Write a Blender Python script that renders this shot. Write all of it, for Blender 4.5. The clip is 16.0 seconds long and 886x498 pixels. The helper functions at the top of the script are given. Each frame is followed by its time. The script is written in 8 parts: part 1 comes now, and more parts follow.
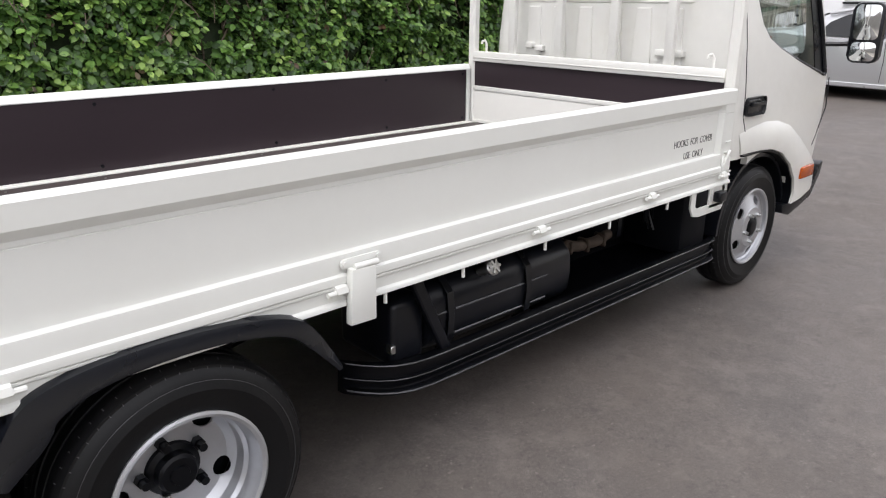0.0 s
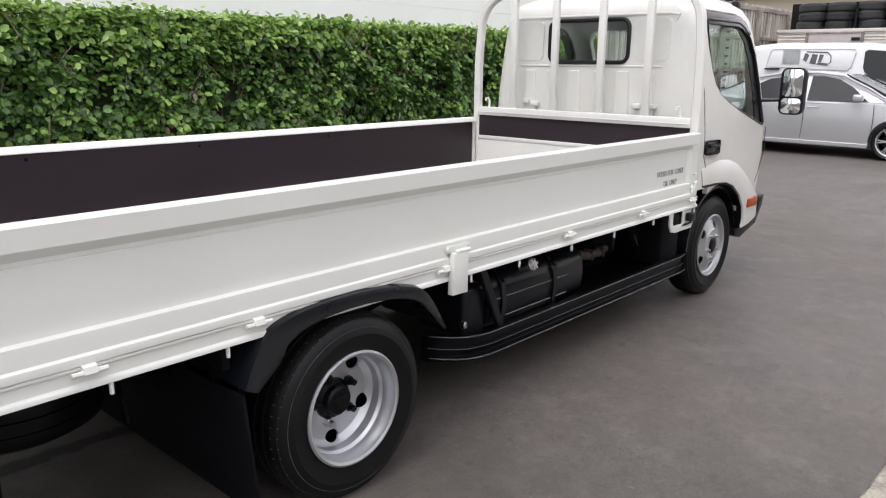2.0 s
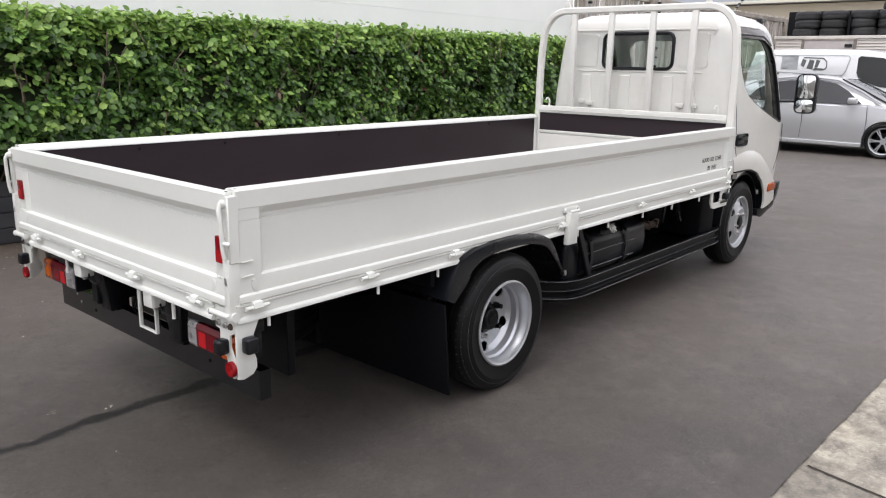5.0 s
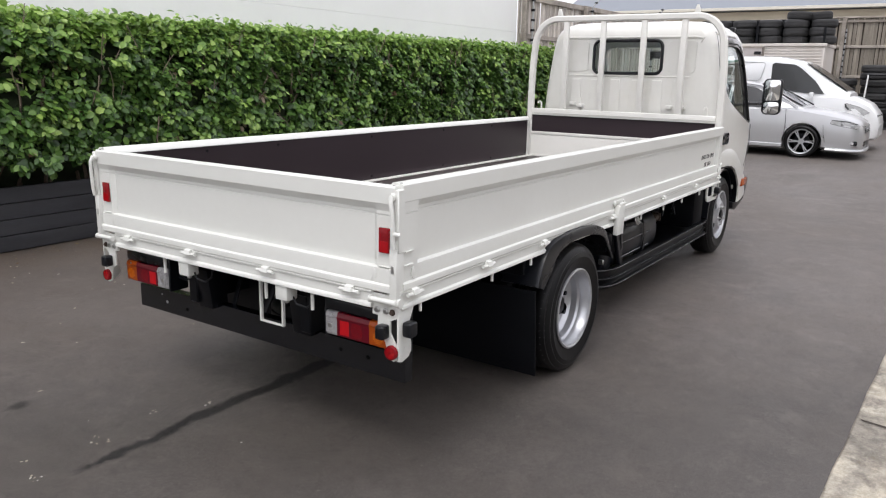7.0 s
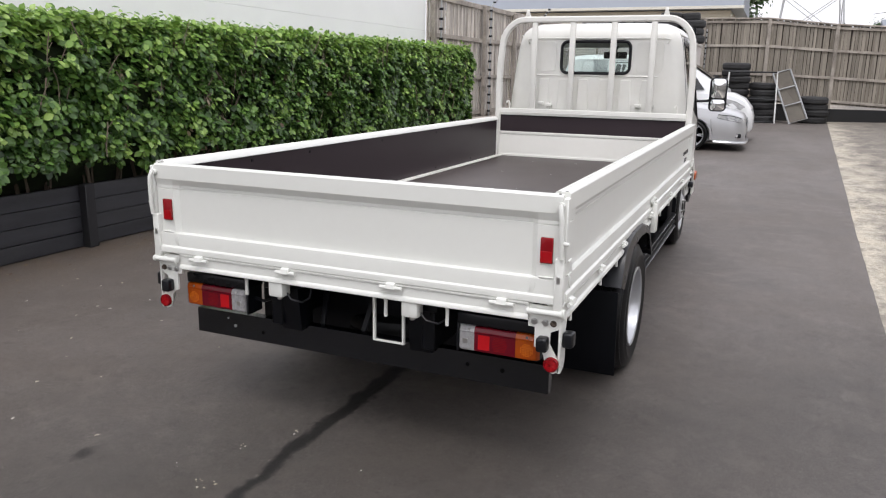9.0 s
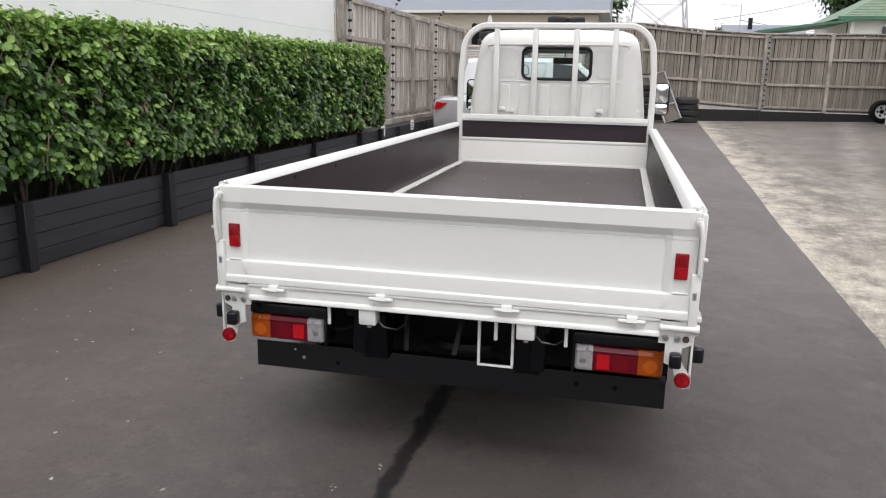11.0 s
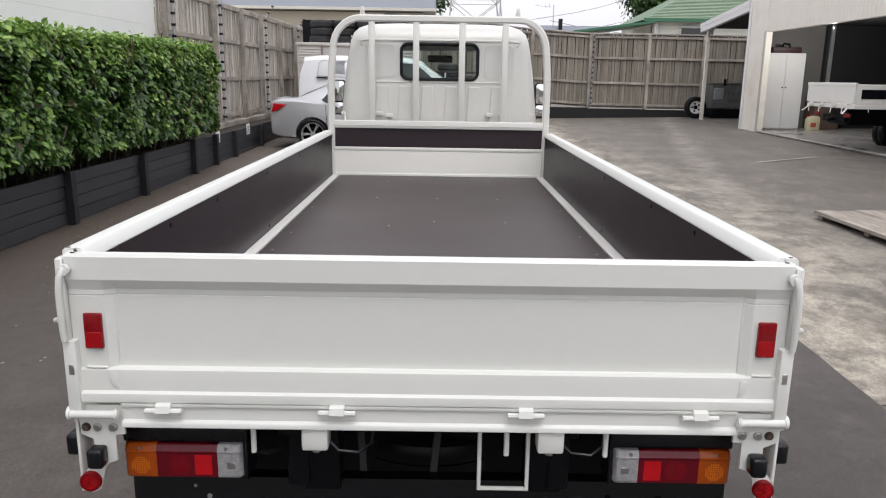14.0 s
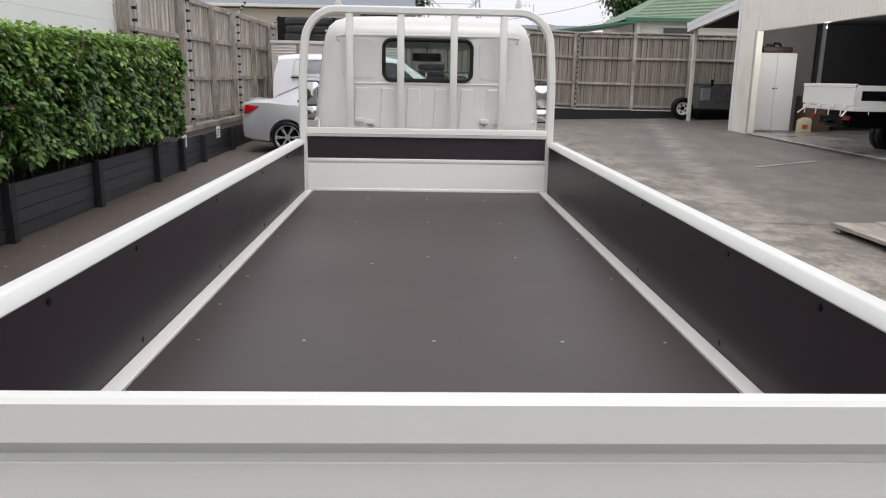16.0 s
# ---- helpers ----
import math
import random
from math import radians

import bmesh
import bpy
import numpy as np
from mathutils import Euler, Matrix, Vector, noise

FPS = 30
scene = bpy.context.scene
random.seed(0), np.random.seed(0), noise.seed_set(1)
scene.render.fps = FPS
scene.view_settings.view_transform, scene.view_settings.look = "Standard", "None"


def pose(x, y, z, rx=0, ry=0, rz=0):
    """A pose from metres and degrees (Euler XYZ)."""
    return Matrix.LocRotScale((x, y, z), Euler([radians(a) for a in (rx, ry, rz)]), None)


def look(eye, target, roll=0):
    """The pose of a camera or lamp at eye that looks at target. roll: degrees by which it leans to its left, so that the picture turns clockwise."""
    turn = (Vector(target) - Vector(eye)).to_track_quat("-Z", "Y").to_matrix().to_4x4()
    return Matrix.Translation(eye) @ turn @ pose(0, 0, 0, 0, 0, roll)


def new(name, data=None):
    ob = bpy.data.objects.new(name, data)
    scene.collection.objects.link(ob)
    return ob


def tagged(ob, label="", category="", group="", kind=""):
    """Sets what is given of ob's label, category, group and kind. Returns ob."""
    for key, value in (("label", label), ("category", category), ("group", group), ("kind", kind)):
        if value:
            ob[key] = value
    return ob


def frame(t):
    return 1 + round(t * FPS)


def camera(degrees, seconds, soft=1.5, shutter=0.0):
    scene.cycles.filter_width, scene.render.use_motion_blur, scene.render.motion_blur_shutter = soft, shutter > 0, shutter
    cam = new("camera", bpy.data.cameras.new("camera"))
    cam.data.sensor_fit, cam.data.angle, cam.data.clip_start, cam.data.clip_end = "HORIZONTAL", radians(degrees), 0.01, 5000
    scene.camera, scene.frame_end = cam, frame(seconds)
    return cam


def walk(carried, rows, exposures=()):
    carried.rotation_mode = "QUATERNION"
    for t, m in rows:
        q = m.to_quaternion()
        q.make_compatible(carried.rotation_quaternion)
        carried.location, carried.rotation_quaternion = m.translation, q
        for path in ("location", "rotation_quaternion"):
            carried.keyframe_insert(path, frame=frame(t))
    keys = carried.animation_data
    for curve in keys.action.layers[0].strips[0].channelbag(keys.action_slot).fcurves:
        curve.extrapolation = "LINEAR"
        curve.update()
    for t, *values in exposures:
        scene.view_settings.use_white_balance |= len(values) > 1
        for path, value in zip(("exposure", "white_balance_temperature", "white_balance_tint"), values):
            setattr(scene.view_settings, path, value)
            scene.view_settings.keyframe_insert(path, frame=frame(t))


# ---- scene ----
cam = camera(60.9, 16.0, soft=1.15)
PATH = [
    (0, (0.88, -2.659, 1.571), (2.188, -1.283, 0.941), 0.5),
    (0.5, (0.65, -2.708, 1.582), (2.024, -1.379, 0.989), 0.56),
    (1, (0.414, -2.801, 1.571), (1.835, -1.488, 1.056), 0.42),
    (1.5, (0.146, -2.871, 1.572), (1.586, -1.568, 1.088), 0.69),
    (2, (-0.123, -2.922, 1.561), (1.323, -1.624, 1.087), 0.65),
    (2.5, (-0.338, -3.003, 1.557), (1.113, -1.708, 1.086), 0.6),
    (3, (-0.535, -3.04, 1.569), (0.921, -1.751, 1.098), 0.74),
    (3.5, (-0.756, -3.047, 1.564), (0.703, -1.761, 1.097), 0.69),
    (4, (-0.971, -3.084, 1.558), (0.489, -1.796, 1.098), 0.51),
    (4.5, (-1.167, -3.128, 1.572), (0.295, -1.845, 1.105), 0.73),
    (5, (-1.365, -3.104, 1.581), (0.099, -1.826, 1.11), 1.05),
    (7.5, (-2.245, -2.329, 1.554), (-0.577, -1.323, 1.1), 1.1),
    (8, (-2.366, -2.07, 1.554), (-0.652, -1.147, 1.096), 1.1),
    (8.5, (-2.459, -1.82, 1.558), (-0.704, -0.976, 1.102), 1.0),
    (11, (-2.708, -0.632, 1.603), (-0.809, -0.194, 1.155), 1.1),
    (11.5, (-2.67, -0.441, 1.6), (-0.749, -0.104, 1.155), 1.0),
    (12, (-2.542, -0.291, 1.597), (-0.606, -0.055, 1.152), 1.0),
    (12.5, (-2.396, -0.215, 1.6), (-0.453, -0.051, 1.156), 0.9),
    (13, (-2.225, -0.116, 1.606), (-0.277, -0.018, 1.163), 1.0),
    (13.5, (-2.043, -0.045, 1.601), (-0.093, -0.007, 1.158), 1.0),
    (14, (-1.834, -0.023, 1.609), (0.116, -0.032, 1.165), 0.9),
    (14.5, (-1.625, -0.013, 1.615), (0.325, -0.049, 1.172), 0.9),
    (15, (-1.398, 0.012, 1.611), (0.552, -0.037, 1.169), 0.9),
    (15.5, (-1.17, 0.049, 1.617), (0.78, -0.008, 1.175), 1.0),
    (16, (-0.996, 0.051, 1.617), (0.953, -0.013, 1.173), 1.0),
]
walk(cam, [(t, look(eye, target, roll)) for t, eye, target, roll in PATH],
     exposures=((0, 0.80), (2.5, 0.64), (5, 0.64), (8, 0.54), (11, 0.54), (12, 0.42), (13.5, 0.35), (14.5, 0.29), (15, 0.22), (15.5, 0.16), (16, 0.26)))

# ---- light: overcast daylight ----
world = bpy.data.worlds.new("overcast_sky")
scene.world = world
world.use_nodes = True
wn = world.node_tree
sky = wn.nodes.new("ShaderNodeTexSky")
sky.sky_type = "NISHITA"
sky.sun_disc = False
sky.sun_elevation = radians(62)
sky.sun_rotation = radians(250)
sky.dust_density = 4.0
sky.ozone_density = 0.6
pale = wn.nodes.new("ShaderNodeHueSaturation")
pale.inputs["Saturation"].default_value = 0.12
veil = wn.nodes.new("ShaderNodeMixRGB")
veil.inputs[0].default_value = 0.62
veil.inputs[2].default_value = (9.5, 9.4, 10.2, 1)
wn.links.new(sky.outputs[0], pale.inputs["Color"])
wn.links.new(pale.outputs[0], veil.inputs[1])
# an overcast dome: brightest overhead, paler towards the horizon
dome = wn.nodes.new("ShaderNodeTexCoord")
parts_of = wn.nodes.new("ShaderNodeSeparateXYZ")
wn.links.new(dome.outputs["Generated"], parts_of.inputs[0])
lift = wn.nodes.new("ShaderNodeMapRange")
lift.inputs[1].default_value, lift.inputs[2].default_value = 0.0, 1.0
lift.inputs[3].default_value, lift.inputs[4].default_value = 1.12, 1.37
wn.links.new(parts_of.outputs[2], lift.inputs[0])
scaled = wn.nodes.new("ShaderNodeVectorMath")
scaled.operation = "SCALE"
wn.links.new(veil.outputs[0], scaled.inputs[0])
wn.links.new(lift.outputs[0], scaled.inputs["Scale"])
wn.links.new(scaled.outputs[0], wn.nodes["Background"].inputs[0])
wn.nodes["Background"].inputs[1].default_value = 0.10

sun = new("sun", bpy.data.lights.new("sun", "SUN"))
sun.data.energy = 0.6
sun.data.angle = radians(25)
sun.data.color = (1.0, 0.965, 0.94)
sun.matrix_world = look((0, 0, 30), (1.0, 0.12, 28.0))


# ---- materials ----
def mat(name, colour, rough=0.5, metal=0.0, vary=0.12, scale=6.0, grain=60.0, bump=0.0, coat=0.0, rand=0.0, stretch=(1, 1, 1), dirt=None, dirt_amt=0.0, spec=0.5, island=0.0):
    """A painted, plastic, metal, wood or stone surface with two scales of variation."""
    m = bpy.data.materials.new(name)
    m.use_nodes = True
    nt = m.node_tree
    n, l = nt.nodes, nt.links
    p = n["Principled BSDF"]
    p.inputs["Roughness"].default_value = rough
    p.inputs["Metallic"].default_value = metal
    p.inputs["Coat Weight"].default_value = coat
    p.inputs["Coat Roughness"].default_value = 0.12
    p.inputs["Specular IOR Level"].default_value = spec
    tc = n.new("ShaderNodeTexCoord")
    mp = n.new("ShaderNodeMapping")
    mp.inputs["Scale"].default_value = stretch
    l.new(tc.outputs["Object"], mp.inputs[0])
    a = n.new("ShaderNodeTexNoise")
    a.inputs["Scale"].default_value = scale
    a.inputs["Detail"].default_value = 5
    b = n.new("ShaderNodeTexNoise")
    b.inputs["Scale"].default_value = grain
    b.inputs["Detail"].default_value = 3
    spot = mp.outputs[0]
    if rand:
        # each piece takes its own part of the grain
        own = n.new("ShaderNodeObjectInfo")
        away = n.new("ShaderNodeVectorMath")
        away.operation = "MULTIPLY_ADD"
        l.new(own.outputs["Random"], away.inputs[0])
        away.inputs[1].default_value = (61.0, 47.0, 83.0)
        l.new(mp.outputs[0], away.inputs[2])
        spot = away.outputs[0]
    l.new(spot, a.inputs[0])
    l.new(spot, b.inputs[0])
    mix = n.new("ShaderNodeMath")
    mix.operation = "MULTIPLY_ADD"
    l.new(b.outputs[0], mix.inputs[0])
    mix.inputs[1].default_value = 0.45
    l.new(a.outputs[0], mix.inputs[2])
    val = n.new("ShaderNodeMapRange")
    val.inputs[1].default_value, val.inputs[2].default_value = 0.35, 1.1
    val.inputs[3].default_value, val.inputs[4].default_value = 1 - vary, 1 + vary
    l.new(mix.outputs[0], val.inputs[0])
    shade = val.outputs[0]
    if rand or island:
        oi = n.new("ShaderNodeObjectInfo") if rand else n.new("ShaderNodeNewGeometry")
        rand = rand or island
        rr = n.new("ShaderNodeMapRange")
        rr.inputs[3].default_value, rr.inputs[4].default_value = 1 - rand, 1 + rand
        l.new(oi.outputs["Random Per Island" if island else "Random"], rr.inputs[0])
        mm = n.new("ShaderNodeMath")
        mm.operation = "MULTIPLY"
        l.new(shade, mm.inputs[0])
        l.new(rr.outputs[0], mm.inputs[1])
        shade = mm.outputs[0]
    hv = n.new("ShaderNodeHueSaturation")
    hv.inputs["Color"].default_value = (*colour, 1)
    l.new(shade, hv.inputs["Value"])
    out = hv.outputs[0]
    if dirt:
        dn = n.new("ShaderNodeTexNoise")
        dn.inputs["Scale"].default_value = scale * 0.6
        dn.inputs["Detail"].default_value = 8
        dn.inputs["Roughness"].default_value = 0.7
        l.new(spot, dn.inputs[0])
        dr = n.new("ShaderNodeMapRange")
        dr.inputs[1].default_value, dr.inputs[2].default_value = 0.48, 0.72
        dr.inputs[4].default_value = dirt_amt
        l.new(dn.outputs[0], dr.inputs[0])
        dm = n.new("ShaderNodeMixRGB")
        dm.inputs[2].default_value = (*dirt, 1)
        l.new(dr.outputs[0], dm.inputs[0])
        l.new(out, dm.inputs[1])
        out = dm.outputs[0]
    l.new(out, p.inputs["Base Color"])
    rv = n.new("ShaderNodeMapRange")
    rv.inputs[3].default_value, rv.inputs[4].default_value = max(rough - 0.08, 0.02), min(rough + 0.1, 1)
    l.new(a.outputs[0], rv.inputs[0])
    l.new(rv.outputs[0], p.inputs["Roughness"])
    if bump:
        bp = n.new("ShaderNodeBump")
        bp.inputs["Strength"].default_value = bump
        bp.inputs["Distance"].default_value = 0.01
        l.new(mix.outputs[0], bp.inputs["Height"])
        l.new(bp.outputs[0], p.inputs["Normal"])
    return m


def glass(name, colour=(0.85, 0.92, 0.9), rough=0.0, tint=0.0):
    m = bpy.data.materials.new(name)
    m.use_nodes = True
    p = m.node_tree.nodes["Principled BSDF"]
    p.inputs["Base Color"].default_value = (*colour, 1)
    p.inputs["Roughness"].default_value = rough
    p.inputs["Transmission Weight"].default_value = 1 - tint
    p.inputs["IOR"].default_value = 1.45
    return m


WHITE = mat("white_truck_paint", (0.722, 0.729, 0.695), 0.38, coat=0.15, vary=0.025, scale=1.5, grain=25, dirt=(0.52, 0.49, 0.42), dirt_amt=0.10)
CABW = mat("cream_white_cab_paint", (0.705, 0.70, 0.665), 0.32, coat=0.4, vary=0.05, scale=2.6, grain=20, dirt=(0.60, 0.57, 0.48), dirt_amt=0.32)
BLACKP = mat("black_plastic", (0.0048, 0.0056, 0.0080), 0.28, vary=0.25, scale=5, grain=90, bump=0.05, spec=0.4)
BLACKM = mat("black_chassis_paint", (0.0028, 0.0034, 0.0052), 0.34, vary=0.3, scale=4, grain=60, dirt=(0.010, 0.009, 0.009), dirt_amt=0.2, bump=0.05, spec=0.22)
BARGLOSS = mat("glossy_black_enamel", (0.0034, 0.0040, 0.0058), 0.16, vary=0.2, scale=4, grain=60, dirt=(0.012, 0.011, 0.011), dirt_amt=0.2, spec=0.35, coat=0.42)
GUARD = mat("satin_black_guard", (0.0058, 0.0068, 0.0100), 0.26, vary=0.15, scale=3, grain=70, spec=0.5)
RUBBER = mat("black_tyre_rubber", (0.0055, 0.0056, 0.0062), 0.42, vary=0.3, scale=7, grain=90, bump=0.08, dirt=(0.013, 0.012, 0.012), dirt_amt=0.2, spec=0.24)
PALERUB = mat("pale_grey_rubber_edge", (0.075, 0.075, 0.078), 0.5, vary=0.6, scale=14, grain=90, spec=0.3)
OLDRUB = mat("weathered_tyre_rubber", (0.022, 0.022, 0.023), 0.7, vary=0.4, scale=5, grain=50, bump=0.1, rand=0.3)
SILVER = mat("silver_wheel_paint", (0.52, 0.53, 0.555), 0.32, metal=0.7, vary=0.06, scale=8, grain=60, dirt=(0.3, 0.28, 0.25), dirt_amt=0.2)
STEEL = mat("bright_steel", (0.55, 0.55, 0.54), 0.3, metal=1.0, vary=0.15, scale=20, grain=120)
RUSTY = mat("brown_cast_metal", (0.075, 0.055, 0.042), 0.75, metal=0.2, vary=0.4, scale=15, grain=80, bump=0.2)
PLYB = mat("dark_brown_film_faced_ply", (0.0335, 0.0240, 0.0285), 0.40, vary=0.14, scale=1.3, grain=120, stretch=(1, 1, 4), dirt=(0.036, 0.028, 0.026), dirt_amt=0.12, spec=0.28)
PLYF = mat("dark_brown_deck_ply", (0.052, 0.0405, 0.0385), 0.48, vary=0.14, scale=1.1, grain=150, bump=0.06, dirt=(0.11, 0.09, 0.08), dirt_amt=0.25)
RED = mat("red_lens", (0.42, 0.004, 0.008), 0.22, coat=0.15, vary=0.12, scale=40, grain=220, bump=0.1, spec=0.3)
STOP = mat("bright_stop_red", (0.50, 0.005, 0.010), 0.2, coat=0.15, vary=0.1, scale=40, grain=220, spec=0.3)
DARKRED = mat("dark_red_reflector", (0.21, 0.002, 0.006), 0.18, coat=0.15, vary=0.15, scale=40, grain=220, bump=0.1, spec=0.3)
MIDRED = mat("red_reflector", (0.35, 0.003, 0.007), 0.2, coat=0.15, vary=0.15, scale=40, grain=220, bump=0.1, spec=0.3)
DRED = mat("deep_red_lens", (0.13, 0.002, 0.010), 0.2, coat=0.15, vary=0.1, scale=40, grain=220, bump=0.1, spec=0.3)
AMBER = mat("amber_lens", (0.38, 0.066, 0.004), 0.2, coat=0.15, vary=0.14, scale=40, grain=220, bump=0.1, spec=0.3)
BRIGHTAMBER = mat("bright_amber_ribs", (0.60, 0.145, 0.006), 0.2, coat=0.15, vary=0.14, scale=40, grain=220)
LAMPGLASS = mat("bright_headlamp", (0.72, 0.73, 0.75), 0.12, metal=0.4, vary=0.3, scale=14, grain=60, coat=0.6)
# grey paler than the plastic itself: highlights on lips and ribs as colour
EDGE = mat("pale_highlight_plastic", (0.10, 0.102, 0.108), 0.25, vary=0.4, scale=12, grain=90, spec=0.6)
TANKB = mat("blue_black_tank_enamel", (0.0052, 0.0062, 0.0095), 0.30, vary=0.3, scale=6, grain=60, dirt=(0.02, 0.019, 0.02), dirt_amt=0.2, spec=0.32)
SKIRT = mat("black_moulded_plastic", (0.0026, 0.0030, 0.0046), 0.36, vary=0.25, scale=5, grain=90, bump=0.02, spec=0.25)
FLAP = mat("dull_black_rubber", (0.0038, 0.0043, 0.0060), 0.6, vary=0.3, scale=6, grain=60, spec=0.12)
CLEAR = mat("clear_ribbed_lens", (0.36, 0.355, 0.36), 0.15, coat=0.4, vary=0.3, scale=50, grain=200, bump=0.3)
DARKHOLE = mat("dark_hole", (0.002, 0.002, 0.002), 0.8, vary=0.1, spec=0.1)
DARKGLASS = mat("dark_tinted_glass", (0.012, 0.014, 0.015), 0.04, vary=0.1, scale=2, grain=5, coat=0.5)
TINT = glass("green_tinted_glass", (0.84, 0.91, 0.885))
# pale colour is the sky's reflection, put into the glass itself
PALEGLASS = mat("sky_pale_glass", (0.56, 0.58, 0.60), 0.06, vary=0.25, scale=3, grain=8, coat=0.5)
MIRROR = mat("mirror_glass", (0.85, 0.87, 0.88), 0.02, metal=1.0, vary=0.01)
# brighter copy of the white paint; makes up for missing light
UTEW = mat("brightened_white_paint", (0.86, 0.85, 0.80), 0.4, vary=0.03, scale=2, grain=25, coat=0.2)
HEADW = mat("white_headboard_paint", (0.735, 0.728, 0.69), 0.4, vary=0.04, scale=2, grain=25, coat=0.15)
INK = mat("black_lettering", (0.03, 0.03, 0.03), 0.5, vary=0.1)
GREYCLOTH = mat("grey_seat_fabric", (0.10, 0.10, 0.11), 0.9, vary=0.2, scale=8, grain=200, bump=0.2)
FENCEW = mat("weathered_grey_paling", (0.50, 0.46, 0.415), 0.88, vary=0.60, scale=2.2, grain=26, stretch=(6, 6, 1.3), rand=0.22, bump=0.3, dirt=(0.13, 0.108, 0.088), dirt_amt=0.70)
RAILW = mat("weathered_grey_rail", (0.35, 0.315, 0.275), 0.88, vary=0.55, scale=2.2, grain=30, bump=0.25, rand=0.1, dirt=(0.11, 0.09, 0.072), dirt_amt=0.7)
BLACKWOOD = mat("black_stained_timber", (0.031, 0.032, 0.037), 0.52, vary=0.5, scale=2.5, grain=40, stretch=(0.6, 4, 5), bump=0.25, rand=0.2, dirt=(0.08, 0.075, 0.07), dirt_amt=0.2)
POSTW = mat("black_stained_post", (0.012, 0.012, 0.014), 0.6, vary=0.3, scale=2.5, grain=40, stretch=(5, 4, 0.6), bump=0.25)
WALLW = mat("white_painted_block", (0.925, 0.925, 0.92), 0.7, vary=0.04, scale=1.2, grain=45, bump=0.12, dirt=(0.66, 0.65, 0.62), dirt_amt=0.08)
CLAD = mat("cream_metal_cladding", (0.88, 0.84, 0.76), 0.5, vary=0.06, scale=1.5, grain=20, dirt=(0.60, 0.50, 0.35), dirt_amt=0.4)
BARK = mat("hedge_branch_bark", (0.10, 0.075, 0.055), 0.9, vary=0.3, scale=20, grain=90, bump=0.3)
TWIG = mat("grey_brown_twig_bark", (0.19, 0.15, 0.115), 0.85, vary=0.4, scale=25, grain=90, bump=0.2)
SOIL = mat("dark_soil", (0.035, 0.026, 0.02), 0.95, vary=0.4, scale=8, grain=60, bump=0.5)
CARSILV = mat("silver_metallic_car_paint", (0.53, 0.535, 0.55), 0.30, metal=0.5, coat=0.8, vary=0.02, scale=2, grain=300)
CARWHITE = mat("white_car_paint", (0.80, 0.81, 0.82), 0.3, coat=0.8, vary=0.02, scale=2)
GREENROOF = mat("green_tiled_roof", (0.14, 0.215, 0.135), 0.6, vary=0.15, scale=1.2, grain=20)
GREYROOF = mat("grey_metal_roof", (0.20, 0.22, 0.25), 0.55, vary=0.08, scale=0.6, grain=10)
CREAM = mat("cream_weatherboard", (0.82, 0.82, 0.74), 0.65, vary=0.05, scale=1.0, grain=12)
WHITETRIM = mat("white_trim_paint", (0.8, 0.8, 0.79), 0.5, vary=0.04, scale=2)
GREENTRIM = mat("green_painted_gutter", (0.045, 0.15, 0.085), 0.5, vary=0.08, scale=2)
GALV = mat("galvanised_steel", (0.42, 0.43, 0.44), 0.5, metal=0.6, vary=0.15, scale=3, grain=40)
# near-black colour carries the shade of the unlit workshop inside
DARKIN = mat("shade_dark_interior", (0.018, 0.018, 0.020), 0.85, vary=0.2, scale=1.5)
PLANKW = mat("grey_plank", (0.30, 0.265, 0.23), 0.85, vary=0.5, scale=2, grain=40, stretch=(1, 6, 6), bump=0.3, rand=0.35, dirt=(0.06, 0.05, 0.042), dirt_amt=0.6)
JERRYM = mat("pale_yellow_plastic", (0.66, 0.62, 0.42), 0.5, vary=0.06)


def leaf_mat(name, c1, c2, c3):
    m = bpy.data.materials.new(name)
    m.use_nodes = True
    n, l = m.node_tree.nodes, m.node_tree.links
    p = n["Principled BSDF"]
    g = n.new("ShaderNodeNewGeometry")
    r = n.new("ShaderNodeValToRGB")
    r.color_ramp.elements[0].color = (*c1, 1)
    r.color_ramp.elements[1].color = (*c3, 1)
    e = r.color_ramp.elements.new(0.52)
    e.color = (*c2, 1)
    l.new(g.outputs["Random Per Island"], r.inputs[0])
    l.new(r.outputs[0], p.inputs["Base Color"])
    p.inputs["Roughness"].default_value = 0.30
    p.inputs["Subsurface Weight"].default_value = 0.0
    tr = n.new("ShaderNodeBsdfTranslucent")
    l.new(r.outputs[0], tr.inputs[0])
    ms = n.new("ShaderNodeMixShader")
    ms.inputs[0].default_value = 0.28
    l.new(p.outputs[0], ms.inputs[1])
    l.new(tr.outputs[0], ms.inputs[2])
    l.new(ms.outputs[0], n["Material Output"].inputs[0])
    return m


LEAF = leaf_mat("hedge_leaf", (0.028, 0.066, 0.018), (0.096, 0.196, 0.044), (0.215, 0.37, 0.085))
YOUNG = leaf_mat("young_hedge_leaf", (0.11, 0.215, 0.042), (0.23, 0.38, 0.078), (0.38, 0.54, 0.14))
TREELEAF = leaf_mat("tree_leaf", (0.02, 0.05, 0.015), (0.04, 0.09, 0.02), (0.08, 0.15, 0.04))


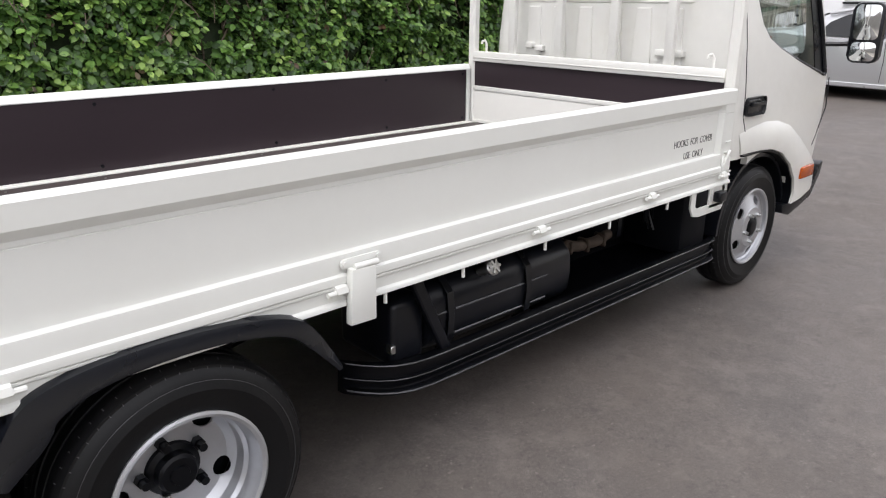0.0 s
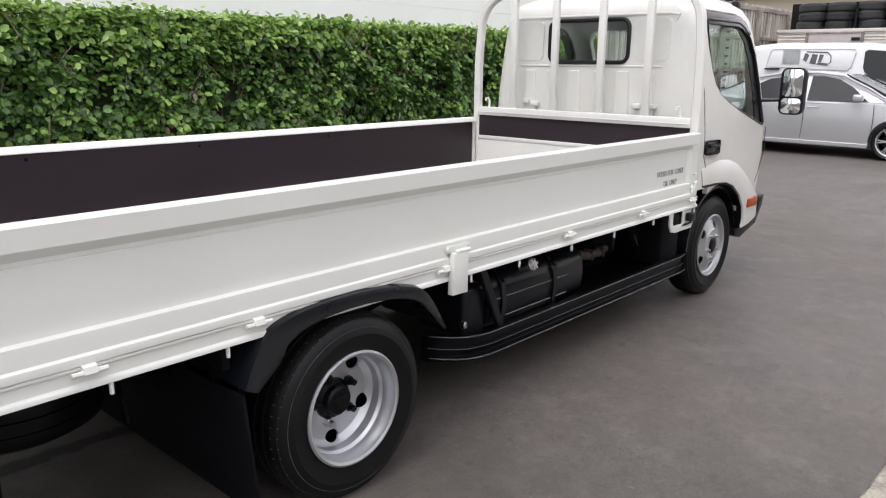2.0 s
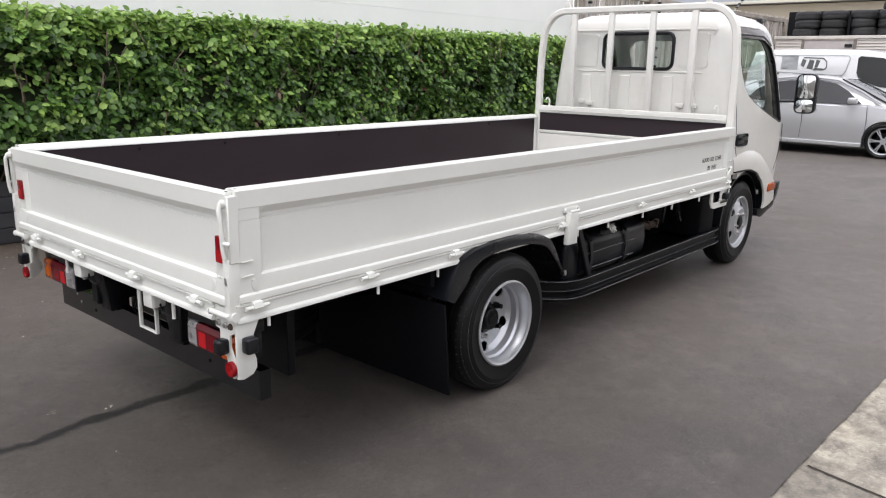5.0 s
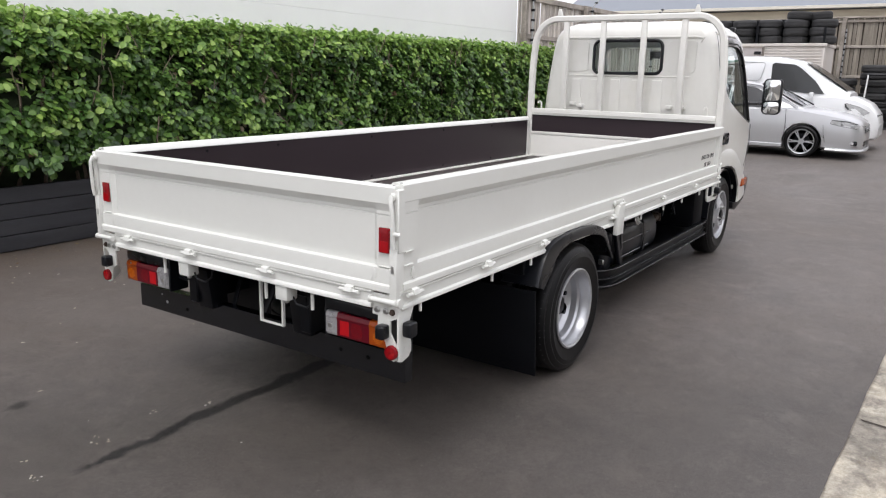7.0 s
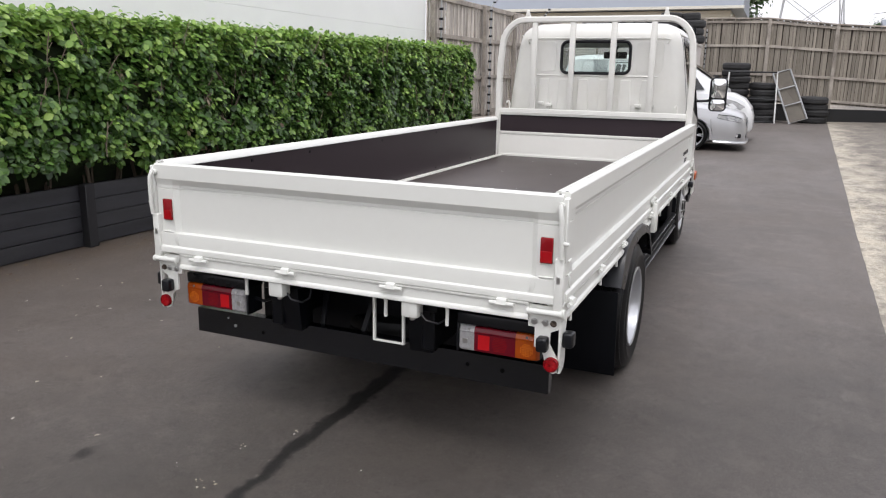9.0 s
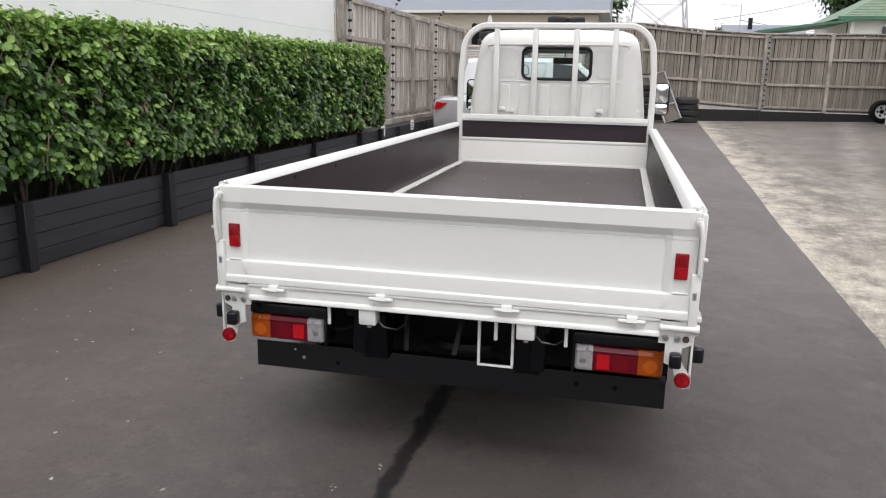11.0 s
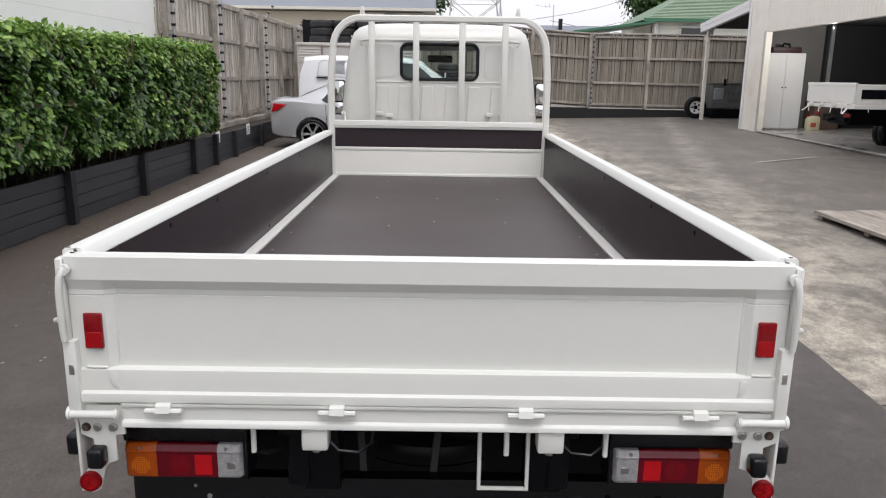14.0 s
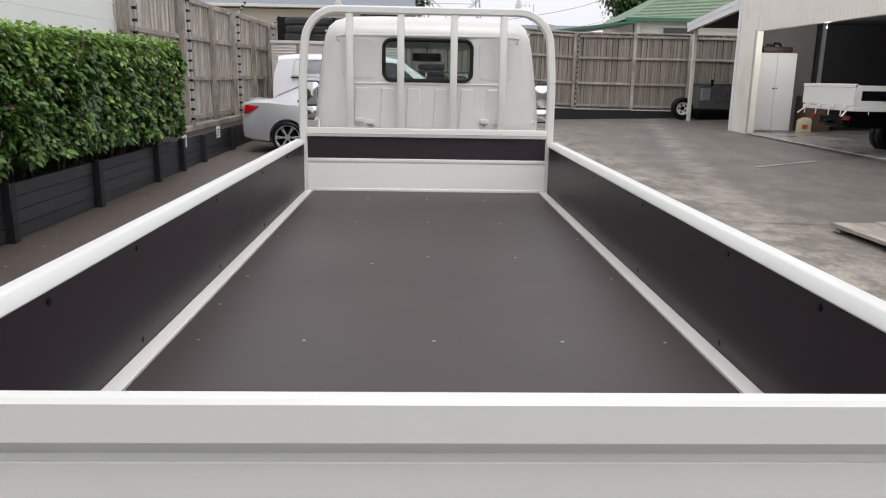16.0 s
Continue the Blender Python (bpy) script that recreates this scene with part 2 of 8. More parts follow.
def ground_mat(name, dark, light, patch, patch_amt, fine, rough, streak=False, crackle=False):
    """Asphalt or concrete: aggregate, broad worn patches and fine pits."""
    m = bpy.data.materials.new(name)
    m.use_nodes = True
    n, l = m.node_tree.nodes, m.node_tree.links
    p = n["Principled BSDF"]
    tc = n.new("ShaderNodeTexCoord")

    def noise_node(scale, detail=6, roughness=0.55, stretch=None):
        t = n.new("ShaderNodeTexNoise")
        t.inputs["Scale"].default_value = scale
        t.inputs["Detail"].default_value = detail
        t.inputs["Roughness"].default_value = roughness
        if stretch:
            mp = n.new("ShaderNodeMapping")
            mp.inputs["Scale"].default_value = stretch
            l.new(tc.outputs["Object"], mp.inputs[0])
            l.new(mp.outputs[0], t.inputs[0])
        else:
            l.new(tc.outputs["Object"], t.inputs[0])
        return t.outputs[0]

    def span(v, a, b, c=0.0, d=1.0):
        r = n.new("ShaderNodeMapRange")
        for i, x in enumerate((a, b, c, d)):
            r.inputs[i + 1].default_value = x
        l.new(v, r.inputs[0])
        return r.outputs[0]

    def blend(f, a, b):
        x = n.new("ShaderNodeMixRGB")
        l.new(f, x.inputs[0])
        for i, v in ((1, a), (2, b)):
            if isinstance(v, tuple):
                x.inputs[i].default_value = (*v, 1)
            else:
                l.new(v, x.inputs[i])
        return x.outputs[0]

    def calc(op, a, b=None):
        x = n.new("ShaderNodeMath")
        x.operation = op
        for i, v in ((0, a), (1, b)):
            if v is None:
                continue
            if isinstance(v, (int, float)):
                x.inputs[i].default_value = v
            else:
                l.new(v, x.inputs[i])
        return x.outputs[0]

    grit = noise_node(fine, 4, 0.7)
    c = blend(span(grit, 0.3, 0.7), dark, light)
    broad = noise_node(0.55, 8, 0.62, (0.35, 1, 1))
    c = blend(span(broad, 0.46, 0.68, 0.0, patch_amt), c, patch)
    mid = noise_node(3.0, 6, 0.7)
    c = blend(span(mid, 0.52, 0.75, 0.0, 0.5), c, dark)
    fleck = noise_node(95, 3, 0.6)
    c = blend(span(fleck, 0.50, 0.70, 0.0, 0.62), c, tuple(v * 1.45 for v in light))
    c = blend(span(noise_node(130, 2, 0.6), 0.60, 0.72, 0.0, 0.6), c, tuple(v * 0.45 for v in dark))
    speck = noise_node(38, 2, 0.5)
    c = blend(span(speck, 0.73, 0.78, 0.0, 0.5), c, tuple(min(1, v * 2.1) for v in light))
    if streak:
        scuff = noise_node(6.5, 9, 0.72)
        c = blend(span(scuff, 0.51, 0.64, 0.0, 0.50), c, tuple(v * 1.45 for v in light))
        smear = noise_node(1.4, 8, 0.7, (1, 0.5, 1))
        c = blend(span(smear, 0.48, 0.66, 0.0, 0.42), c, tuple(v * 0.66 for v in dark))
        c = blend(span(noise_node(0.8, 8, 0.7), 0.42, 0.64, 0.0, 0.5), c, (0.092, 0.073, 0.059))
        c = blend(span(noise_node(2.4, 9, 0.75, (1, 0.6, 1)), 0.50, 0.68, 0.0, 0.35), c, (0.135, 0.116, 0.102))
        c = blend(span(noise_node(16.0, 8, 0.78), 0.54, 0.64, 0.0, 0.45), c, (0.040, 0.034, 0.031))
        c = blend(span(noise_node(42.0, 4, 0.6), 0.66, 0.72, 0.0, 0.7), c, (0.21, 0.19, 0.165))
        sep = n.new("ShaderNodeSeparateXYZ")
        l.new(tc.outputs["Object"], sep.inputs[0])
        wob = span(noise_node(2.6, 9, 0.75), 0.3, 0.7, -0.040, 0.040)
        off = calc("ABSOLUTE", calc("ADD", calc("SUBTRACT", sep.outputs[1], 0.190), wob))
        wide = calc("ADD", span(sep.outputs[0], -0.64, 0.02, 0.012, 0.038), span(noise_node(7.0, 9, 0.8), 0.3, 0.7, -0.020, 0.026))
        soft = span(calc("SUBTRACT", off, wide), -0.012, 0.012, 1.0, 0.0)
        reach = calc("MULTIPLY", span(sep.outputs[0], -0.66, -0.58), span(sep.outputs[0], 1.6, 2.2, 1.0, 0.0))
        c = blend(calc("MULTIPLY", calc("MULTIPLY", soft, reach), 0.95), c, (0.012, 0.0105, 0.010))
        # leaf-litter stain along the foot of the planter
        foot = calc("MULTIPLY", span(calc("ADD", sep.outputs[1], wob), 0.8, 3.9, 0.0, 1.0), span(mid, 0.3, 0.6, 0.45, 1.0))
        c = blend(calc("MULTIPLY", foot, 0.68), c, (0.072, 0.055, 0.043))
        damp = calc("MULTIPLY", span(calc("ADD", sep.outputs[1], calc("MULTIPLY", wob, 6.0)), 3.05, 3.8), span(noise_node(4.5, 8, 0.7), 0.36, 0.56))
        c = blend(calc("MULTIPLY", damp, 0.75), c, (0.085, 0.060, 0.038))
        # an old oil blot
        bx, by = calc("SUBTRACT", sep.outputs[0], -0.45), calc("SUBTRACT", sep.outputs[1], 0.98)
        rad = calc("ADD", calc("SQRT", calc("ADD", calc("MULTIPLY", bx, bx), calc("MULTIPLY", calc("MULTIPLY", by, by), 2.2))), calc("MULTIPLY", wob, 1.2))
        c = blend(span(rad, 0.045, 0.085, 0.9, 0.0), c, (0.024, 0.020, 0.018))
    if crackle:
        # pale worn laitance along the edge of the driveway, broken into blotches
        sp = n.new("ShaderNodeSeparateXYZ")
        l.new(tc.outputs["Object"], sp.inputs[0])
        away = calc("SUBTRACT", calc("MULTIPLY", calc("ADD", calc("MULTIPLY", sp.outputs[0], 0.036), 2.27), -1.0), sp.outputs[1])
        near = calc("MULTIPLY", span(away, 0.2, 2.6, 1.0, 0.0), span(sp.outputs[0], 8.0, 16.0, 1.0, 0.15))
        stain = noise_node(0.75, 10, 0.72)
        c = blend(span(stain, 0.46, 0.60, 0.0, 0.78), c, (0.112, 0.102, 0.094))
        stain2 = noise_node(2.3, 10, 0.75)
        c = blend(span(stain2, 0.49, 0.62, 0.0, 0.65), c, (0.125, 0.112, 0.098))
        c = blend(span(noise_node(11.0, 8, 0.75), 0.50, 0.66, 0.0, 0.5), c, (0.105, 0.095, 0.085))
        blot = span(noise_node(1.9, 10, 0.72, (0.75, 1, 1)), 0.44, 0.57)
        c = blend(calc("MULTIPLY", near, span(blot, 0.0, 1.0, 0.10, 1.0)), c, blend(span(noise_node(90, 5, 0.7), 0.35, 0.65), (0.42, 0.375, 0.30), (0.76, 0.70, 0.585)))
        rim = calc("MULTIPLY", span(away, 0.05, 0.5, 1.0, 0.0), span(noise_node(5.5, 8, 0.7), 0.40, 0.56))
        c = blend(calc("MULTIPLY", rim, 0.8), c, (0.60, 0.55, 0.45))
        c = blend(span(noise_node(34.0, 7, 0.8), 0.50, 0.62, 0.0, 0.42), c, (0.13, 0.115, 0.095))
        c = blend(span(noise_node(70.0, 5, 0.8), 0.56, 0.66, 0.0, 0.5), c, (0.62, 0.57, 0.48))
        # a worn wheel track across the yard
        track = calc("ABSOLUTE", calc("ADD", calc("ADD", sp.outputs[1], calc("MULTIPLY", sp.outputs[0], 0.235)), 2.01))
        tr = calc("MULTIPLY", span(track, 0.05, 0.42, 1.0, 0.0), span(noise_node(2.6, 8, 0.7), 0.38, 0.62))
        tr = calc("MULTIPLY", tr, span(sp.outputs[0], 5.0, 8.0))
        c = blend(calc("MULTIPLY", tr, 0.55), c, (0.42, 0.385, 0.34))
        moss = calc("MULTIPLY", span(noise_node(3.2, 9, 0.72), 0.50, 0.66), span(away, 0.0, 5.0, 0.75, 0.3))
        c = blend(moss, c, (0.16, 0.145, 0.115))
        worn = noise_node(1.3, 10, 0.75, (0.55, 1, 1))
        c = blend(span(worn, 0.54, 0.66, 0.0, 0.36), c, (0.30, 0.262, 0.220))
        c = blend(span(noise_node(1.1, 10, 0.78, (0.6, 1, 1)), 0.50, 0.62, 0.0, 0.55), c, (0.082, 0.072, 0.063))
        c = blend(span(noise_node(21.0, 9, 0.82), 0.47, 0.62, 0.0, 0.30), c, (0.095, 0.082, 0.070))
        c = blend(span(noise_node(48.0, 7, 0.8), 0.54, 0.66, 0.0, 0.28), c, (0.30, 0.27, 0.235))
        # bright crumbled patches close to the driveway
        crumb = calc("MULTIPLY", span(away, 0.0, 1.3, 1.0, 0.0), span(noise_node(1.5, 11, 0.74, (0.8, 1.25, 1)), 0.46, 0.58))
        c = blend(calc("MULTIPLY", crumb, 0.85), c, blend(span(noise_node(26, 8, 0.8), 0.40, 0.60), (0.34, 0.295, 0.225), (0.66, 0.60, 0.49)))
        c = blend(calc("MULTIPLY", span(noise_node(9.0, 9, 0.8), 0.55, 0.66), span(away, 0.0, 1.6, 0.65, 0.0)), c, (0.15, 0.125, 0.09))
        vo = n.new("ShaderNodeTexVoronoi")
        vo.feature = "DISTANCE_TO_EDGE"
        vo.inputs["Scale"].default_value = 0.16
        wm = n.new("ShaderNodeMapping")
        l.new(tc.outputs["Object"], wm.inputs[0])
        l.new(wm.outputs[0], vo.inputs["Vector"])
        c = blend(span(vo.outputs[0], 0.0, 0.0015, 0.14, 0.0), c, (0.05, 0.045, 0.04))
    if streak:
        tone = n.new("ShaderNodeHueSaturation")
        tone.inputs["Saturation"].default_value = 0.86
        # brightness ramp over the driveway: sheen and exposure differences put into the colour
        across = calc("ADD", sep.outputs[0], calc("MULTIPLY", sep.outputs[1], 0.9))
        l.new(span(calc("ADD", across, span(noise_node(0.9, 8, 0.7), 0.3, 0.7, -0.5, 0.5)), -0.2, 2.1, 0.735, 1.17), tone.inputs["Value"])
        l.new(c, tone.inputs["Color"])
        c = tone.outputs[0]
    l.new(c, p.inputs["Base Color"])
    l.new(span(broad, 0.35, 0.7, rough - 0.08, rough + 0.1), p.inputs["Roughness"])
    bp = n.new("ShaderNodeBump")
    bp.inputs["Strength"].default_value = 0.55
    bp.inputs["Distance"].default_value = 0.006
    l.new(grit, bp.inputs["Height"])
    l.new(bp.outputs[0], p.inputs["Normal"])
    return m


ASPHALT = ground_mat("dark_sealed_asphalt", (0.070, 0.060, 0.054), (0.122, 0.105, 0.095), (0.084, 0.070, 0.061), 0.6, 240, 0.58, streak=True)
CONCRETE = ground_mat("worn_yard_concrete", (0.112, 0.098, 0.085), (0.195, 0.172, 0.149), (0.115, 0.103, 0.094), 0.75, 150, 0.72, crackle=True)


# ---- mesh helpers ----
def box(bm, lo, hi, bev=0.0, seg=1):
    lo, hi = [min(a, b) for a, b in zip(lo, hi)], [max(a, b) for a, b in zip(lo, hi)]
    v = [bm.verts.new((hi[0] if i & 1 else lo[0], hi[1] if i & 2 else lo[1], hi[2] if i & 4 else lo[2])) for i in range(8)]
    fs = [bm.faces.new([v[i] for i in f]) for f in ((0, 2, 3, 1), (4, 5, 7, 6), (0, 1, 5, 4), (2, 6, 7, 3), (0, 4, 6, 2), (1, 3, 7, 5))]
    if bev:
        es = {e for f in fs for e in f.edges}
        bmesh.ops.bevel(bm, geom=list(es), offset=bev, segments=seg, affect="EDGES", profile=0.5)
    return v


def ring_loft(bm, rings, close=True, caps=True):
    """Quads between rings of points; close joins each ring's ends."""
    vs = [[bm.verts.new(p) for p in r] for r in rings]
    n = len(vs[0])
    for a, b in zip(vs, vs[1:]):
        for i in range(n if close else n - 1):
            j = (i + 1) % n
            bm.faces.new((a[i], a[j], b[j], b[i]))
    if caps and close:
        bm.faces.new(vs[0][::-1])
        bm.faces.new(vs[-1])
    return vs


def cyl(bm, a, b, r, n=12, r2=None):
    a, b = Vector(a), Vector(b)
    q = (b - a).to_track_quat("Z", "Y")
    rings = [[c + q @ Vector((rr * math.cos(2 * math.pi * i / n), rr * math.sin(2 * math.pi * i / n), 0)) for i in range(n)] for c, rr in ((a, r), (b, r if r2 is None else r2))]
    ring_loft(bm, rings)


def tube(bm, pts, r, n=8, flat=1.0):
    """A round (or flattened) bar swept along points."""
    pts = [Vector(p) for p in pts]
    rings, up = [], None
    for i, p in enumerate(pts):
        d = (pts[min(i + 1, len(pts) - 1)] - pts[max(i - 1, 0)]).normalized()
        if up is None:
            up = d.orthogonal().normalized()
        up = (up - d * up.dot(d)).normalized()
        s = d.cross(up)
        rings.append([p + r * (math.cos(2 * math.pi * k / n) * up + flat * math.sin(2 * math.pi * k / n) * s) for k in range(n)])
    ring_loft(bm, rings)


def bar(bm, pts, w, h, side):
    """A rectangular bar swept along points; side is its width direction."""
    pts, side = [Vector(p) for p in pts], Vector(side).normalized()
    rings = []
    for i, p in enumerate(pts):
        d = (pts[min(i + 1, len(pts) - 1)] - pts[max(i - 1, 0)]).normalized()
        u = d.cross(side).normalized()
        b = min(w, h) * 0.18
        prof = [(-w / 2, -h / 2 + b), (-w / 2 + b, -h / 2), (w / 2 - b, -h / 2), (w / 2, -h / 2 + b), (w / 2, h / 2 - b), (w / 2 - b, h / 2), (-w / 2 + b, h / 2), (-w / 2, h / 2 - b)]
        rings.append([p + side * a + u * c for a, c in prof])
    ring_loft(bm, rings)


def lathe(bm, prof, n=32, m=Matrix.Identity(4), close=False):
    """Turns (radius, height) points about z."""
    rings = [[m @ Vector((r * math.cos(2 * math.pi * i / n), r * math.sin(2 * math.pi * i / n), h)) for i in range(n)] for r, h in prof]
    if close:
        rings.append(rings[0])
    vs = ring_loft(bm, rings, caps=False)
    return vs


def prism(bm, poly, axis, a, b, bev=0.0):
    """A polygon in the two other axes, drawn out along axis from a to b."""
    def place(p, c):
        q = list(p)
        q.insert("xyz".index(axis), c)
        return q
    f0 = [bm.verts.new(place(p, a)) for p in poly]
    f1 = [bm.verts.new(place(p, b)) for p in poly]
    k = len(poly)
    fs = [bm.faces.new(f0), bm.faces.new(f1[::-1])]
    fs += [bm.faces.new((f0[i], f0[(i + 1) % k], f1[(i + 1) % k], f1[i])) for i in range(k)]
    if bev:
        es = list({e for f in fs for e in f.edges})
        bmesh.ops.bevel(bm, geom=es, offset=bev, segments=2, affect="EDGES", profile=0.5)


def rounded(x0, x1, y0, y1, r, n=5):
    """A rounded rectangle's outline."""
    out = []
    for cx, cy, a in ((x1 - r, y1 - r, 0), (x0 + r, y1 - r, 90), (x0 + r, y0 + r, 180), (x1 - r, y0 + r, 270)):
        out += [(cx + r * math.cos(radians(a + 90 * i / n)), cy + r * math.sin(radians(a + 90 * i / n))) for i in range(n + 1)]
    return out


def mesh_of(name, bm, material, sharp=38):
    bmesh.ops.recalc_face_normals(bm, faces=bm.faces)
    for f in bm.faces:
        f.smooth = True
    for e in bm.edges:
        e.smooth = len(e.link_faces) == 2 and e.calc_face_angle(3.2) < radians(sharp)
    me = bpy.data.meshes.new(name)
    bm.to_mesh(me)
    bm.free()
    me.materials.append(material)
    return me


def part(name, bm, material, parent, label="", sharp=38):
    ob = new(name, mesh_of(name, bm, material, sharp))
    ob.parent = parent
    if label:
        ob["label"] = label
    return ob


def piece(name, me, parent, m):
    """One more piece on a shared mesh."""
    ob = new(name, me)
    ob.parent = parent
    ob.matrix_basis = m
    return ob


def thing(name, label, category, at=(0, 0, 0), group="", kind="", turn=0.0):
    ob = new(name)
    ob.empty_display_size = 0.1
    ob.matrix_world = pose(*at, 0, 0, turn)
    return tagged(ob, label, category, group, kind)


def solid(name, bm, material, label, category, kind="", group="", sharp=38):
    return tagged(new(name, mesh_of(name, bm, material, sharp)), label, category, group, kind)


def B():
    return bmesh.new()


def shape(fn, *a, **k):
    bm = B()
    fn(bm, *a, **k)
    return bm


def rise(x, y):
    """Height of the yard: a shallow dip where the truck stands, then a gentle climb."""
    dip = 0.036 * min(max((9.0 - x) / 2.5, 0.0), 1.0) * min(max((3.4 - y) / 0.9, 0.0), 1.0) * min(max((y + 4.0) / 1.5, 0.0), 1.0)
    return -dip + 0.0105 * min(max(0.0, x - 7.5), 6.5) + 0.0125 * min(max(0.0, x - 14), 14) + 0.025 * min(max(0.0, -y - 2.5), 8) * min(max(x / 12, 0.0), 1.0)


def edge_y(x):
    return -2.285 - 0.036 * min(max(x, -30), 30)


# ---- ground, driveway, yard ----
def sheet(name, xs, ys_of, lift, material, label, category):
    bm = B()
    vs = [[bm.verts.new((x, y, rise(x, y) + lift)) for y in ys_of(x)] for x in xs]
    for a, b in zip(vs, vs[1:]):
        for i in range(len(a) - 1):
            bm.faces.new((a[i], b[i], b[i + 1], a[i + 1]))
    return solid(name, bm, material, label, category, kind="structure", sharp=80)


far_x = [-900, -200, -60, -20, -8, -4, 0, 2, 4, 6.5, 7.5, 9, 10, 12, 13, 14, 16, 18, 20, 22, 24, 26, 28, 40, 80, 300, 1500]
far_y = [-900, -200, -60, -20, -14, -12, -10.5, -9, -8, -7, -6, -5, -4, -3, -2.5, -1, 1, 2.5, 3.4, 6, 10, 30, 100, 900]
sheet("ground", far_x, lambda x: far_y, -0.012, CONCRETE, "worn grey concrete yard with pale patches", "ground")
drive_x = [-60, -20, -8] + [i * 0.25 for i in range(-16, 60)] + [15, 16, 18, 20, 22, 24, 25.2]
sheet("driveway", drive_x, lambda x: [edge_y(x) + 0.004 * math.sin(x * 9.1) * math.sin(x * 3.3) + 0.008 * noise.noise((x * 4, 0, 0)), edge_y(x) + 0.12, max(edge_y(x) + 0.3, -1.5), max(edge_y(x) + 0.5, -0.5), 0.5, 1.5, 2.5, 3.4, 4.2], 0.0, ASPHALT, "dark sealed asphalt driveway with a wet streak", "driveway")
for x, run in ((1.86, 3.2), (7.9, 5.0)):
    jb = B()
    y0 = edge_y(x) - 0.02
    k = 14
    rows = []
    for i in range(k + 1):
        y = y0 - run * i / k
        w = 0.007 + 0.003 * noise.noise((x, y * 5, 1))
        xx = x - 0.22 * (y0 - y) + 0.02 * noise.noise((x, y * 2, 0))
        rows.append([Vector((xx - w, y, rise(xx, y) - 0.008)), Vector((xx + w, y, rise(xx, y) - 0.008))])
    ring_loft(jb, rows, close=False)
    solid("expansion_joint", jb, SOIL, "dark joint in the concrete slab", "joint", kind="structure")

# fallen leaves and grit on the driveway
litter = thing("leaf_litter", "scattered dry leaves and pale grit on the asphalt", "litter", kind="stuff")
lb, fallen = B(), B()
rng = random.Random(5)
for i in range(330):
    x, y = rng.uniform(-1.5, 9), rng.choice((rng.uniform(2.2, 3.75), rng.uniform(-0.5, 3.7), rng.gauss(3.4, 0.25)))
    if y > 3.8 or (0 < x < 6 and abs(y) < 1.1):
        continue
    s, a = rng.uniform(0.003, 0.013), rng.uniform(0, 6.3)
    f = [Vector((x + s * math.cos(a + t) * q, y + s * math.sin(a + t) * q, rise(x, y) + 0.002 + rng.uniform(0.001, 0.006))) for t, q in ((0, 1.3), (1.5, 0.7), (3.1, 1.2), (4.7, 0.8))]
    lb.faces.new([lb.verts.new(p) for p in f])
# brown leaf litter along the foot of the planter
for i in range(420):
    x, y = rng.uniform(-1.6, 11.0), 3.86 - abs(rng.gauss(0, 0.22))
    s, a = rng.uniform(0.006, 0.020), rng.uniform(0, 6.3)
    f = [Vector((x + s * math.cos(a + t) * q, y + s * math.sin(a + t) * q, rise(x, y) + 0.002 + rng.uniform(0.001, 0.008))) for t, q in ((0, 1.3), (1.5, 0.6), (3.1, 1.2), (4.7, 0.7))]
    fallen.faces.new([fallen.verts.new(p) for p in f])
part("brown_leaves", fallen, leaf_mat("brown_dead_leaf", (0.07, 0.045, 0.025), (0.14, 0.09, 0.045), (0.30, 0.24, 0.12)), litter)
# pale scraps beside the wet streak
for cx, cy, k in ((-0.113, 0.394, 5), (0.112, 0.271, 6), (-0.358, 0.544, 2), (-0.42, 0.387, 3), (-0.416, 0.32, 3), (-0.467, 0.36, 3), (-0.757, 0.262, 6), (-0.703, 0.421, 2)):
    for i in range(k):
        x, y, s, a = cx + rng.gauss(0, 0.014), cy + rng.gauss(0, 0.014), rng.uniform(0.003, 0.008), rng.uniform(0, 6.3)
        f = [Vector((x + s * math.cos(a + t) * q, y + s * math.sin(a + t) * q, rise(x, y) + 0.002 + rng.uniform(0.001, 0.004))) for t, q in ((0, 1.3), (1.5, 0.7), (3.1, 1.2), (4.7, 0.8))]
        lb.faces.new([lb.verts.new(p) for p in f])
DRYLEAF = leaf_mat("dry_leaf", (0.36, 0.32, 0.25), (0.46, 0.42, 0.32), (0.62, 0.61, 0.58))
part("leaves", lb, DRYLEAF, litter)

# ---- planter of black sleepers ----
planter = thing("planter_wall", "low black-stained timber retaining wall with posts", "planter", (0, 0, 0), kind="structure")
pb_x = [-6.0, -3.9, -1.85, 0.25, 2.28, 4.27, 6.18, 8.2, 10.3, 11.5, 12.75, 14.9, 16.9, 18.9, 20.9, 22.9, 25.2]
rng = random.Random(11)
for a, b in zip(pb_x, pb_x[1:]):
    for k in range(4):
        bm = B()
        z0 = 0.006 + 0.137 * k
        dy = rng.uniform(-0.006, 0.006)
        box(bm, (a + 0.004, 3.975 + dy, z0 + rng.uniform(0, 0.003)), (b - 0.004, 4.022 + dy, z0 + 0.1325), 0.0035, 1)
        part("board", bm, BLACKWOOD, planter)
    bm = B()
    box(bm, (a - 0.052, 3.890, 0.0), (a + 0.052, 3.974, 0.553 + rng.uniform(-0.012, 0.022)), 0.006, 1)
    part("post", bm, POSTW, planter)
soil = B()
box(soil, (-6, 4.023, 0.02), (25.2, 4.70, 0.50))
solid("planter_soil", soil, SOIL, "dark soil in the planter", "soil", kind="structure")
